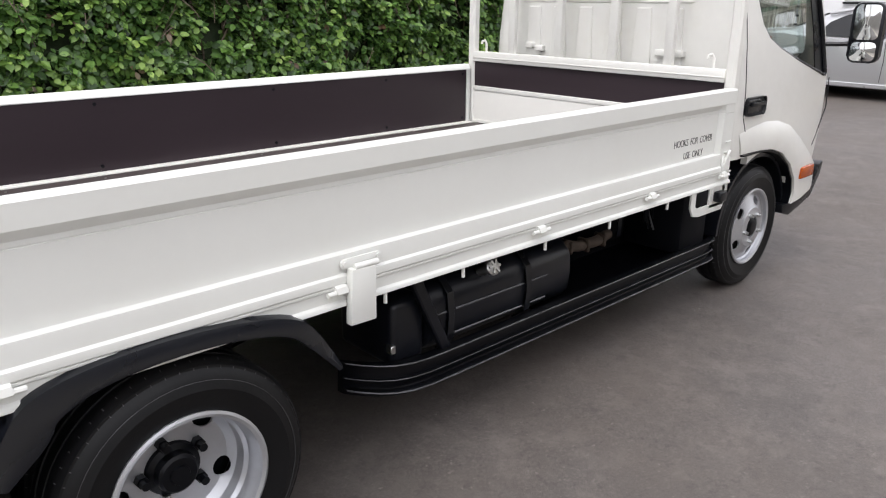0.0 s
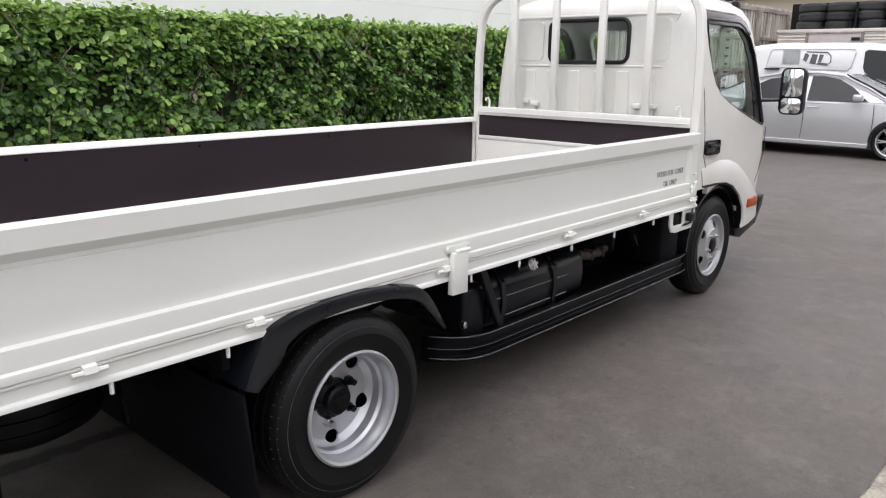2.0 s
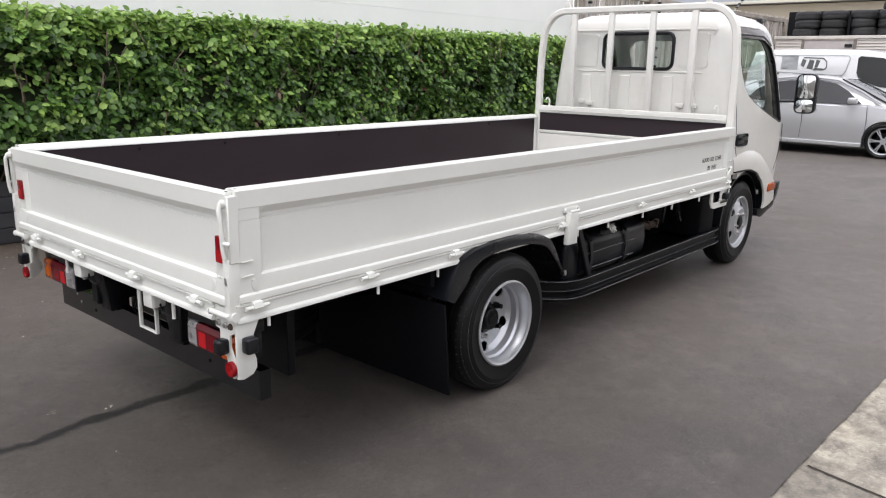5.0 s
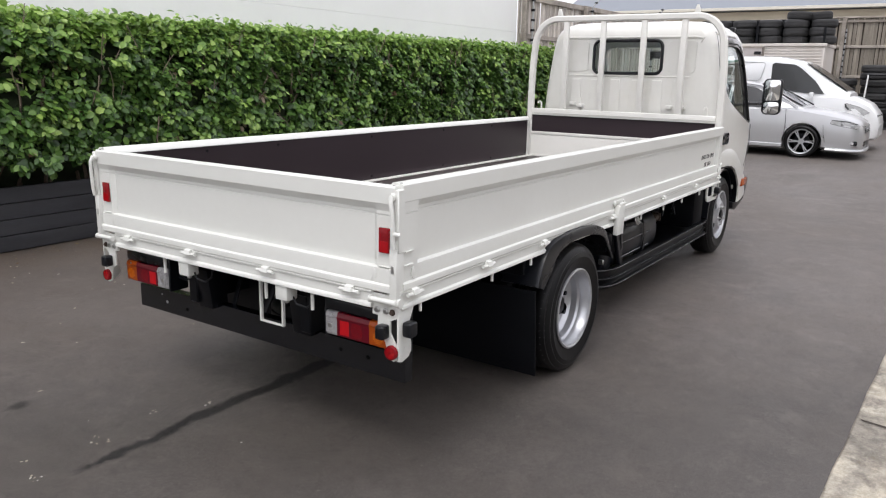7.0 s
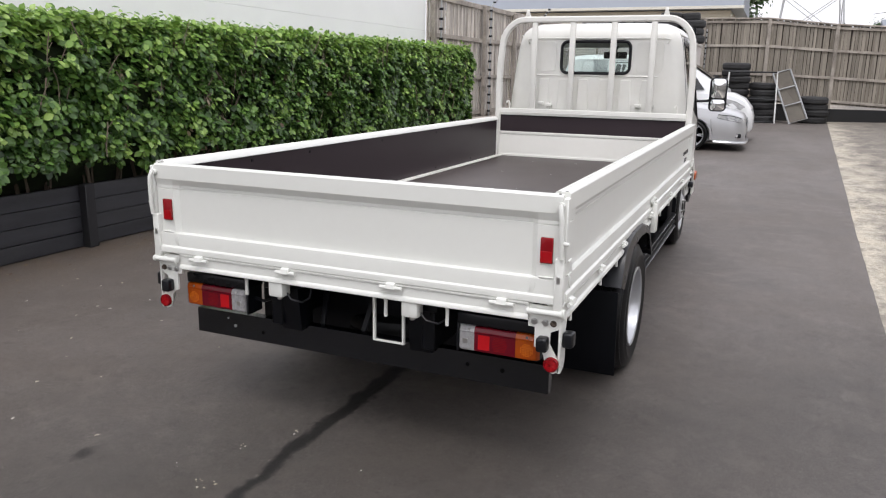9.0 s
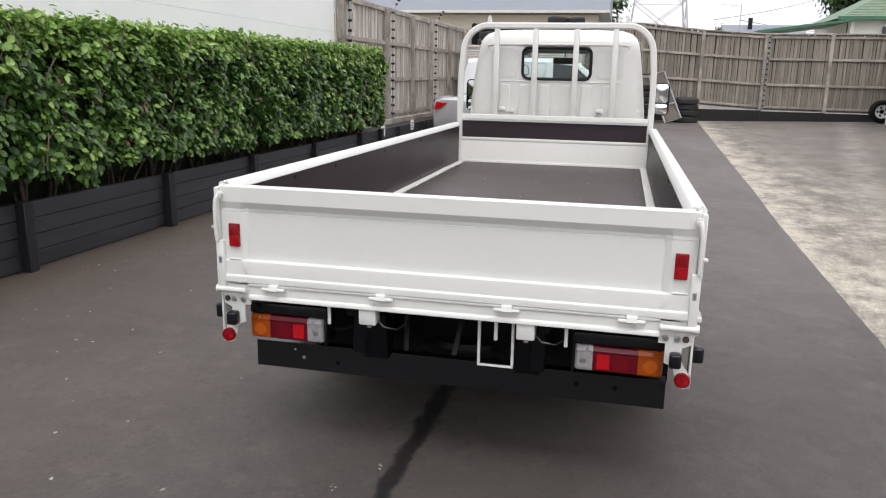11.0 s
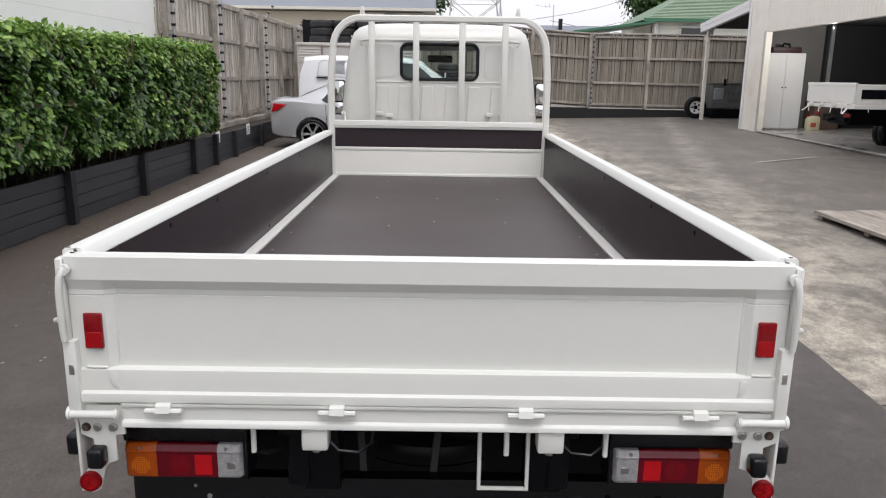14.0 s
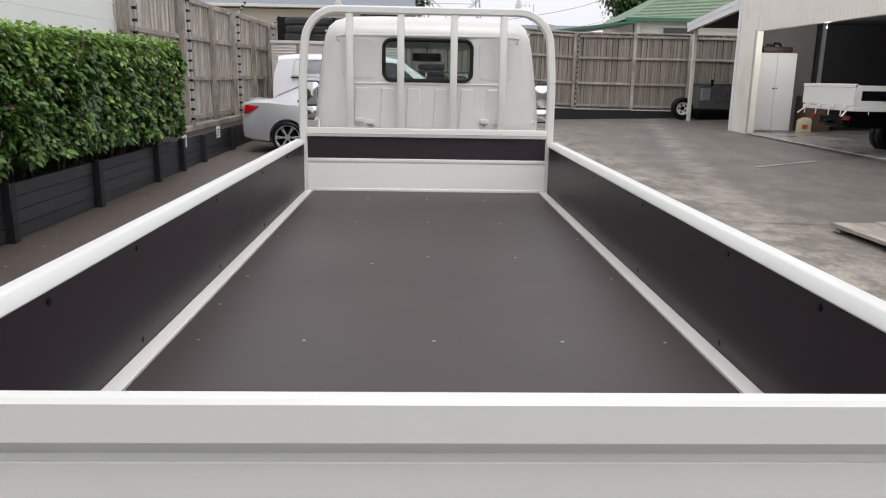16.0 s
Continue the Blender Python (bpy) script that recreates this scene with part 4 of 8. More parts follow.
part("gutter", bm, mat("cream_gutter_paint", (0.58, 0.56, 0.50), 0.5, vary=0.05), roof1)
for y in (-5.5, -2.0, 3.0):
    bm = B()
    box(bm, (0.54, y - 0.6, 3.2), (0.60, y + 0.6, 4.4), 0.01)
    win = part("window", bm, DARKGLASS, h1)
    bm = B()
    box(bm, (0.50, y - 0.68, 3.12), (0.56, y + 0.68, 3.2), 0.005)
    part("sill", bm, WHITETRIM, win)

h2 = thing("green_roof_house", "cream weatherboard house with a green tiled hip roof", "house", (45, -18.5, 0))
bm = B()
box(bm, (0.05, -9, 0), (8, 5.95, 5.1))
w_h2 = part("wall", bm, CREAM, h2)
for k in range(16):
    bm = B()
    z = 0.2 + k * 0.31
    ring_loft(bm, [[Vector((0.0, y, z)), Vector((0.03, y, z + 0.31)), Vector((0.3, y, z + 0.31)), Vector((0.3, y, z))] for y in (-9, 5.95)])
    part("weatherboard", bm, CREAM, w_h2)
bm = B()
r0 = [Vector(p) for p in ((-0.7, -9.7, 5.12), (-0.7, 6.6, 5.12), (8.7, 6.6, 5.12), (8.7, -9.7, 5.12))]
r1 = [Vector(p) for p in ((3.9, -4.0, 7.7), (3.9, 2.0, 7.7), (4.1, 2.0, 7.7), (4.1, -4.0, 7.7))]
ring_loft(bm, [r0, r1])
hip = part("roof", bm, GREENROOF, h2)
# lighter green on the rows replaces the light and shadow they would show
TILEEDGE = mat("lit_green_tile_edge", (0.27, 0.36, 0.25), 0.6, vary=0.2, scale=2.5, grain=20)
for k in range(26):
    tb = B()
    f = k / 26
    a, b = r0[0].lerp(r1[0], f), r0[1].lerp(r1[1], f)
    bar(tb, [a + Vector((-0.02, 0, 0.03)), b + Vector((-0.02, 0, 0.03))], 0.10, 0.03, (1, 0, 0.5))
    part("tile_course", tb, TILEEDGE, hip)
bm = B()
box(bm, (-0.82, -9.8, 5.0), (-0.70, 6.7, 5.20), 0.01)
part("gutter", bm, GREENTRIM, hip)
bm = B()
ring_loft(bm, [[Vector((-0.9, 6.0, 5.05)), Vector((-0.9, 6.0, 4.92)), Vector((5, 6.0, 4.92)), Vector((5, 6.0, 5.05))], [Vector((-0.9, 10.8, 4.42)), Vector((-0.9, 10.8, 4.28)), Vector((5, 10.8, 4.28)), Vector((5, 10.8, 4.42))]])
part("verandah_roof", bm, GREENTRIM, h2)
bm = B()
box(bm, (-0.08, 2.3, 3.4), (0.06, 4.2, 4.75), 0.01)
w2 = part("window", bm, DARKGLASS, h2)
bm = B()
box(bm, (-0.12, 2.15, 4.70), (0.0, 4.35, 4.85), 0.01)
part("frame", bm, WHITETRIM, w2)
bm = B()
box(bm, (-0.3, 5.7, 3.0), (-0.15, 5.9, 5.0), 0.02)
part("downpipe", bm, WHITETRIM, h2)


def tree(at, height, spread, n, seed, label):
    t = thing("tree", label, "tree", at)
    rg = random.Random(seed)
    gg = np.random.default_rng(seed)
    bm = B()
    rings = []
    for i in range(8):
        f = i / 7
        rings.append([Vector((0.3 * math.sin(f * 3 + seed) * f + (0.32 * (1 - f) + 0.06) * height / 10 * math.cos(a), (0.32 * (1 - f) + 0.06) * height / 10 * math.sin(a), f * height * 0.75)) for a in [2 * math.pi * k / 8 for k in range(8)]])
    ring_loft(bm, rings)
    part("trunk", bm, BARK, t)
    P, N = [], []
    for i in range(9):
        a, z = rg.uniform(0, 6.3), height * rg.uniform(0.35, 0.7)
        end = Vector((math.cos(a) * spread * rg.uniform(0.5, 0.9), math.sin(a) * spread * rg.uniform(0.5, 0.9), z + height * rg.uniform(0.08, 0.26)))
        lm = B()
        tube(lm, [(0, 0, z * 0.85), tuple(end * 0.5 + Vector((0, 0, z * 0.45))), tuple(end)], 0.07 * height / 10, 6)
        part("limb", lm, BARK, t)
        for c in range(7):
            q = end + Vector((rg.gauss(0, 1), rg.gauss(0, 1), rg.gauss(0, 0.7))) * spread * 0.28
            m = n // 63
            pp = gg.normal(0, 1, (m, 3)) * np.array([1, 1, 0.7]) * spread * 0.13 + np.array(q)
            P.append(pp + np.array(at))
            N.append(np.tile((0.0, 0.0, 1.0), (m, 1)))
    leaf_cloud("crown", np.concatenate(P), np.concatenate(N), 0.22 * height / 10 + 0.08, TREELEAF, t, seed)
    return t


tree((52, 3.0, 0), 9.0, 3.0, 14000, 3, "dense green tree behind the houses")
tree((66, -20.6, 0), 11.5, 4.6, 17000, 5, "dark green tree behind the green-roofed house")
tree((95, -11.0, 0), 7.6, 3.0, 9000, 9, "distant green tree beyond the fence")
tree((95, -13.6, 0), 7.9, 2.4, 7000, 12, "distant green tree beyond the fence")

h3 = thing("far_house", "distant house with a grey roof and dark chimney", "house", (90, -15.6, 0))
bm = B()
box(bm, (0, -4, 0), (8, 4, 6.4))
part("wall", bm, CREAM, h3)
bm = B()
prism(bm, [(-0.4, 6.3), (4, 8.0), (8.4, 6.3)], "y", -4.4, 4.4)
rf3 = part("roof", bm, GREYROOF, h3)
bm = B()
box(bm, (2.5, 1.2, 7.0), (2.95, 1.65, 8.7), 0.02)
part("chimney", bm, BLACKP, rf3)

tower = thing("lattice_tower", "tall galvanised lattice power pylon in the distance", "pylon", (120, -4.9, 0))
bm = B()


def tw(z):
    return 5.0 - 0.105 * z


for z0, z1 in ((0, 7), (7, 13), (13, 18.5), (18.5, 23.5), (23.5, 28), (28, 32)):
    for sx, sy in ((1, 1), (1, -1), (-1, -1), (-1, 1)):
        a, b = tw(z0), tw(z1)
        tube(bm, [(sx * a, sy * a, z0), (sx * b, sy * b, z1)], 0.12, 5)
        nx, ny = (sx, -sy) if sx == sy else (-sx, sy)
        tube(bm, [(sx * a, sy * a, z0), (nx * b, ny * b, z1)], 0.07, 4)
        tube(bm, [(nx * a, ny * a, z0), (sx * b, sy * b, z1)], 0.07, 4)
        tube(bm, [(sx * b, sy * b, z1), (nx * b, ny * b, z1)], 0.06, 4)
part("lattice", bm, GALV, tower)
for z in (24, 29):
    bm = B()
    tube(bm, [(0, -9, z), (0, 9, z)], 0.15, 5)
    tube(bm, [(0, -9, z), (0, 0, z + 2.2), (0, 9, z)], 0.1, 5)
    part("cross_arm", bm, GALV, tower)
wires = thing("power_lines", "thin dark overhead power lines", "power line", (120, -4.9, 14))
for y, z, dz in ((-9, 10.0, 0.4), (-6, 10.0, 1.6), (9, 10.0, 0.3)):
    bm = B()
    tube(bm, [(-20 + 4 * k, y - 4.0 * k, z - 15 + 1.1 * math.sin(k / 9 * 3.14) * -2 + dz * k) for k in range(10)], 0.035, 4)
    part("wire", bm, BLACKP, wires)
ae = thing("roof_aerial", "thin metal television aerial", "aerial", (70, -10.1, 0))
bm = B()
tube(bm, [(0, 0, 0), (0, 0, 8.2)], 0.035, 5)
tube(bm, [(0, 0.2, 8.0), (0, 1.7, 8.15)], 0.02, 4)
for k in range(4):
    tube(bm, [(0, 0.4 + 0.35 * k, 7.9), (0, 0.4 + 0.35 * k, 8.35)], 0.015, 4)
part("mast", bm, GALV, ae)


# ---- the flatbed truck ----
def carve(me, cutters):
    """The mesh less the solids of the cutters (bmeshes)."""
    base = new("carved", me)
    tools = []
    for bm in cutters:
        bmesh.ops.recalc_face_normals(bm, faces=bm.faces)
        cm = bpy.data.meshes.new("cutter")
        bm.to_mesh(cm)
        bm.free()
        t = new("cutter", cm)
        md = base.modifiers.new("cut", "BOOLEAN")
        md.operation, md.solver, md.object = "DIFFERENCE", "EXACT", t
        tools.append(t)
    bpy.context.view_layer.update()
    out = bpy.data.meshes.new_from_object(base.evaluated_get(bpy.context.evaluated_depsgraph_get()))
    for t in tools:
        cm = t.data
        bpy.data.objects.remove(t)
        bpy.data.meshes.remove(cm)
    bpy.data.objects.remove(base)
    bm = B()
    bm.from_mesh(out)
    bpy.data.meshes.remove(out)
    return bm


truck = thing("flatbed_truck", "white dropside flatbed truck with dark ply deck and empty tray", "truck")

GATE = [(-0.006, 1.160, 0), (0, 1.153, 0), (0, 1.0935, 0), (-0.0015, 1.0905, 0), (-0.003, 1.0645, 1.0), (-0.003, 1.062, 1), (-0.003, 1.052, 1), (-0.006, 1.0505, 1), (-0.006, 1.0485, 1), (-0.003, 1.047, 1), (-0.004, 0.854, 1), (-0.004, 0.8525, 0.93), (-0.004, 0.8485, 0.05), (-0.004, 0.845, 0), (-0.004, 0.791, 0),
        (-0.001, 0.789, 0), (0.005, 0.785, 0), (0.006, 0.781, 0), (0.005, 0.762, 0), (0.001, 0.757, 0), (-0.038, 0.757, 0), (-0.038, 1.154, 0), (-0.032, 1.160, 0)]


def gate_mesh(s0, s1, at, pad=0.0, a=0.096, b=0.118):
    """A pressed-steel dropside from s0 to s1; at(s, out, z) places a point."""
    bm = B()
    rings = []
    for s, f in ((s0, pad), (s0 + a, pad), (s0 + b, 1), (s1 - b, 1), (s1 - a, pad), (s1, pad)):
        rings.append([at(s, d - 0.022 * k * f, z) for d, z, k in GATE])
    ring_loft(bm, rings)
    return bm


def hinge(bm, s, at, z=0.745, w=0.096):
    """A drop hinge: a pin with a strap folded over it."""
    tube(bm, [at(s - w / 2, 0.012, z - 0.004), at(s + w / 2, 0.012, z - 0.004)], 0.008, 8)
    pts = [at(s - 0.019, -0.004, z + 0.020), at(s - 0.019, 0.018, z + 0.012), at(s - 0.019, 0.024, z - 0.006), at(s - 0.019, -0.004, z - 0.014)]
    pts2 = [at(s + 0.019, -0.004, z + 0.020), at(s + 0.019, 0.018, z + 0.012), at(s + 0.019, 0.024, z - 0.006), at(s + 0.019, -0.004, z - 0.014)]
    ring_loft(bm, [pts, pts2])


right = lambda s, d, z: Vector((s, -0.947 - d, z + 0.009))
left = lambda s, d, z: Vector((s, 0.942 + d, z + 0.009))
back = lambda s, d, z: Vector((0.018 - d, s, z))

X0, X1 = 0.045, 4.475
for side, at in (("right", right), ("left", left)):
    gate = part("side_gate", gate_mesh(X0, X1, at), WHITE, truck, "white pressed steel dropside with brown ply lining", sharp=18)
    sg = 1 if side == "left" else -1
    lining = B()
    box(lining, (0.10, sg * 0.8905, 0.800), (4.44, sg * 0.8795, 1.136), 0.002)
    part("ply_lining", lining, PLYB, gate, "dark brown ply lining")
    inner_frame = B()
    ring_loft(inner_frame, [[Vector((x, sg * y, z)) for y, z in ((0.912, 1.137), (0.9125, 1.1702), (0.902, 1.1702), (0.898, 1.1694), (0.8945, 1.167), (0.8765, 1.143), (0.8755, 1.140), (0.8765, 1.137))] for x in (X0, X1)])
    box(inner_frame, (X0, sg * 0.905, 0.80), (0.095, sg * 0.876, 1.1365), 0.003)
    box(inner_frame, (4.442, sg * 0.905, 0.80), (X1, sg * 0.876, 1.1365), 0.003)
    part("inner_rail", inner_frame, WHITE, gate, sharp=24)
    for x in (0.20, 0.65, 1.187, 2.085, 3.00, 3.765, 4.405):
        for z in (0.830, 1.112):
            sm = shape(cyl, (x, sg * 0.880, z), (x, sg * 0.8765, z), 0.009, 8)
            part("lining_bolt", sm, BLACKM, gate)
    for x in (0.108, 0.650, 1.187, 2.085, 3.005, 3.765, 4.415):
        part("hinge", shape(hinge, x, at), WHITE, gate)
    sill = B()
    prof = [(0.0035, 0.7566), (0.004, 0.755), (0.002, 0.748), (-0.004, 0.744), (-0.004, 0.710), (0.004, 0.706), (0.007, 0.702), (0.007, 0.691), (0.004, 0.689), (-0.06, 0.689), (-0.06, 0.7495)]
    ring_loft(sill, [[at(s, d, z) for d, z in prof] for s in (0.03, 4.50)])
    part("side_sill", sill, WHITE, truck)
    for x in (0.166, 0.710, 1.080, 2.265, 2.610, 3.052, 3.475, 3.93, 4.345, 4.488):
        rod = B()
        tube(rod, [at(x, -0.03, 0.700), at(x, -0.012, 0.698), at(x, -0.006, 0.690), at(x, -0.006, 0.652)], 0.0065, 8)
        part("rope_hook", rod, WHITE, truck)

for x, e in ((0.045, 1), (4.475, -1)):
    for z in (0.861, 0.913):
        rib = B()
        box(rib, (x + e * 0.010, -0.9525, z), (x + e * 0.060, -0.945, z + 0.006), 0.002)
        part("stamped_rib", rib, WHITE, truck)
    rib = B()
    knob = [(0.054, 0.846), (0.066, 0.850), (0.072, 0.838), (0.070, 0.824), (0.080, 0.806), (0.074, 0.799), (0.062, 0.806), (0.052, 0.824)]
    prism(rib, [(x + e * a, b) for a, b in (knob if e > 0 else reversed(knob))], "y", -0.9478, -0.940, 0.0015)
    part("stamped_boss", rib, WHITE, truck)

# centre dropper latch on each side
for sg in (-1, 1):
    keep = B()
    y0 = sg * 0.952
    prism(keep, [(2.102, 0.642), (2.198, 0.640), (2.200, 0.815), (2.112, 0.818)], "y", y0, y0 + sg * 0.030, 0.004)
    post = part("drop_post", keep, WHITE, truck, "white folded steel gate post")
    plate = B()
    prism(plate, rounded(2.090, 2.240, 0.815, 0.846, 0.014, 4), "y", sg * 0.948, sg * 0.956, 0.0015)
    tube(plate, [(2.125, sg * 0.972, 0.822), (2.212, sg * 0.972, 0.822)], 0.010, 12)
    cyl(plate, (2.102, sg * 0.955, 0.831), (2.102, sg * 0.962, 0.831), 0.009, 10)
    cyl(plate, (2.228, sg * 0.955, 0.831), (2.228, sg * 0.962, 0.831), 0.009, 10)
    part("latch_plate", plate, WHITE, post)

# tailgate
tailgate = part("tailgate", gate_mesh(-0.928, 0.928, back, 0.32, 0.090, 0.114), WHITE, truck, "white pressed steel tailgate", sharp=18)
tl = B()
box(tl, (0.057, -0.86, 0.800), (0.064, 0.86, 1.110), 0.002)
part("ply_lining", tl, PLYB, tailgate)
tr = B()
box(tr, (0.052, -0.875, 1.111), (0.062, 0.875, 1.150), 0.003)
part("inner_rail", tr, WHITE, tailgate)
for y in (0.698, 0.241, -0.257, -0.718):
    part("hinge", shape(hinge, y, back), WHITE, tailgate)
# two reds per reflector: the changing retroreflection is put into the colour
for y in (-0.876, 0.870):
    rf = B()
    box(rf, (0.030, y - 0.0235, 0.908), (0.018, y + 0.0235, 1.003), 0.0035, 2)
    rd = part("reflector", rf, DARKRED, tailgate, "red reflector with a darker upper half")
    rf = B()
    box(rf, (0.0195, y - 0.0215, 0.911), (0.0172, y + 0.0215, 0.953), 0.0008, 1)
    part("lower_half", rf, MIDRED, rd, "lower half of the reflector, coloured brighter for caught light")
    s_ = 1 if y > 0 else -1
    rib = B()
    box(rib, (0.030, y - 0.027, 0.8535), (0.0205, y + 0.027, 0.8575), 0.0015)
    part("stamped_rib", rib, WHITE, tailgate)
    boss = B()
    knob = [(0.838, 0.838), (0.824, 0.846), (0.817, 0.836), (0.820, 0.816), (0.812, 0.800), (0.818, 0.793), (0.830, 0.799), (0.840, 0.816)]
    prism(boss, knob if s_ > 0 else [(-a, b) for a, b in reversed(knob)], "x", 0.0206, 0.032, 0.0015)
    part("stamped_boss", boss, WHITE, tailgate)
for s_ in (-1, 1):
    cr = B()
    box(cr, (0.0405, s_ * 0.815, 0.858), (0.0435, s_ * 0.818, 1.047), 0.0008)
    part("pressed_crease", cr, WHITE, tailgate)
    for x, y, z in ((0.034, 0.912, 1.1598), (0.056, 0.930, 1.1685)):
        part("cap_hole", shape(cyl, (x, s_ * y, z - 0.002), (x, s_ * y, z + 0.001), 0.006, 8), DARKHOLE, tailgate)
sl = B()
ring_loft(sl, [[back(s, d, z) for d, z in ((0.0035, 0.7566), (0.004, 0.755), (0.002, 0.748), (-0.004, 0.744), (-0.004, 0.710), (0.003, 0.706), (0.006, 0.702), (0.006, 0.691), (0.004, 0.689), (-0.06, 0.689), (-0.06, 0.7555))] for s in (-0.820, 0.812)])
part("rear_sill", sl, WHITE, truck)

# rear corners: lock plate, locking lever, hanging bracket, buffers, round reflector
for sg in (-1, 1):
    y = sg * 0.94
    lock = B()
    box(lock, (0.006, y - sg * 0.027, 0.716), (0.052, y + sg * 0.006, 0.932), 0.003, 2)
    box(lock, (0.012, y - sg * 0.010, 0.915), (0.055, y + sg * 0.010, 1.150), 0.004)
    tube(lock, [(0.006, y - sg * 0.122, 0.729), (0.006, y + sg * 0.010, 0.729)], 0.011, 12)
    cyl(lock, (0.006, y - sg * 0.118, 0.729), (0.006, y - sg * 0.112, 0.729), 0.0145, 12)
    cyl(lock, (0.006, y + sg * 0.002, 0.729), (0.006, y + sg * 0.008, 0.729), 0.0145, 12)
    cp = part("corner_post", lock, WHITE, truck, "white corner post with tailgate lock")
    lever = B()
    tube(lever, [(0.016, y - sg * 0.016, 1.122), (-0.002, y - sg * 0.014, 1.124), (-0.009, y - sg * 0.010, 1.105), (-0.008, y - sg * 0.005, 1.07), (-0.006, y - sg * 0.004, 1.02), (-0.004, y - sg * 0.004, 0.97), (0.002, y - sg * 0.004, 0.935)], 0.0085, 10)
    tube(lever, [(-0.004, y, 0.992), (0.010, y + sg * 0.017, 0.987)], 0.0080, 8)
    cyl(lever, (-0.002, y - sg * 0.016, 1.122), (0.013, y - sg * 0.016, 1.122), 0.015, 12)
    part("lock_lever", lever, WHITE, cp)
    slot = B()
    box(slot, (0.0045, y - sg * 0.019, 0.840), (0.007, y - sg * 0.005, 0.868), 0.001)
    part("lock_slot", slot, STEEL, cp)
    br = B()
    arm = [(0.812, 0.748), (0.930, 0.748), (0.930, 0.664), (0.905, 0.652), (0.897, 0.648), (0.897, 0.602), (0.912, 0.575), (0.932, 0.545), (0.940, 0.525), (0.934, 0.500), (0.912, 0.490), (0.890, 0.500), (0.883, 0.525), (0.874, 0.560), (0.862, 0.578), (0.838, 0.587), (0.838, 0.662), (0.812, 0.664)]
    prism(br, arm if sg > 0 else [(-a - 0.006, b) for a, b in reversed(arm)], "x", 0.026, 0.034)
    prism(br, [(0.026, 0.720), (0.128, 0.720), (0.122, 0.695), (0.096, 0.645), (0.093, 0.590), (0.107, 0.552), (0.108, 0.520), (0.092, 0.498), (0.050, 0.487), (0.026, 0.494)], "y", sg * 0.935, sg * 0.943, 0.001)
    cyl(br, (0.022, sg * 0.944, 0.727), (0.022, sg * 0.956, 0.727), 0.017, 14)
    cyl(br, (0.070, sg * 0.943, 0.537), (0.070, sg * 0.945, 0.537), 0.004, 8)
    cb = part("corner_bracket", br, WHITE, truck, "white bracket hanging under the tray corner")
    for yy in (0.842, 0.884, 0.914):
        bolt = B()
        cyl(bolt, (0.027, sg * yy, 0.684), (0.024, sg * yy, 0.684), 0.0125, 14)
        cyl(bolt, (0.024, sg * yy, 0.684), (0.017, sg * yy, 0.684), 0.0095, 6)
        part("bolt", bolt, RUSTY if yy > 0.9 else STEEL, cb)
    bf = B()
    box(bf, (-0.018, sg * 0.860, 0.580), (0.027, sg * 0.903, 0.636), 0.010, 3)
    part("rubber_buffer", bf, BLACKP, cb, "black rubber buffer")
    bf2 = B()
    box(bf2, (0.044, sg * 0.943, 0.588), (0.094, sg * 0.985, 0.648), 0.010, 3)
    part("rubber_buffer", bf2, BLACKP, cb, "black rubber buffer")
    rd = B()
    lathe(rd, [(0.0, 0.006), (0.022, 0.006), (0.0225, 0.009), (0.0270, 0.008), (0.0285, 0.004), (0.0285, -0.006), (0.0, -0.006)], 28, pose(0.020, sg * 0.913, 0.527, 0, -90, 0))
    disc = part("round_reflector", rd, DARKRED, cb, "red round reflector")
    facet = B()
    for k in range(12):
        a0, a1 = radians(30 * k + 2), radians(30 * k + 28)
        am = (a0 + a1) / 2
        at3 = lambda r, a, x: Vector((x, sg * 0.913 + r * math.cos(a), 0.527 + r * math.sin(a)))
        ring_loft(facet, [[at3(0.0025, am, 0.0138), at3(0.021, a0, 0.0140), at3(0.021, a1, 0.0132)], [at3(0.0025, am, 0.0115), at3(0.021, a0, 0.0134 - 0.0016 * (k % 2)), at3(0.021, a1, 0.0120 - 0.0016 * ((k + 1) % 2))]])
    part("facets", facet, MIDRED, disc)

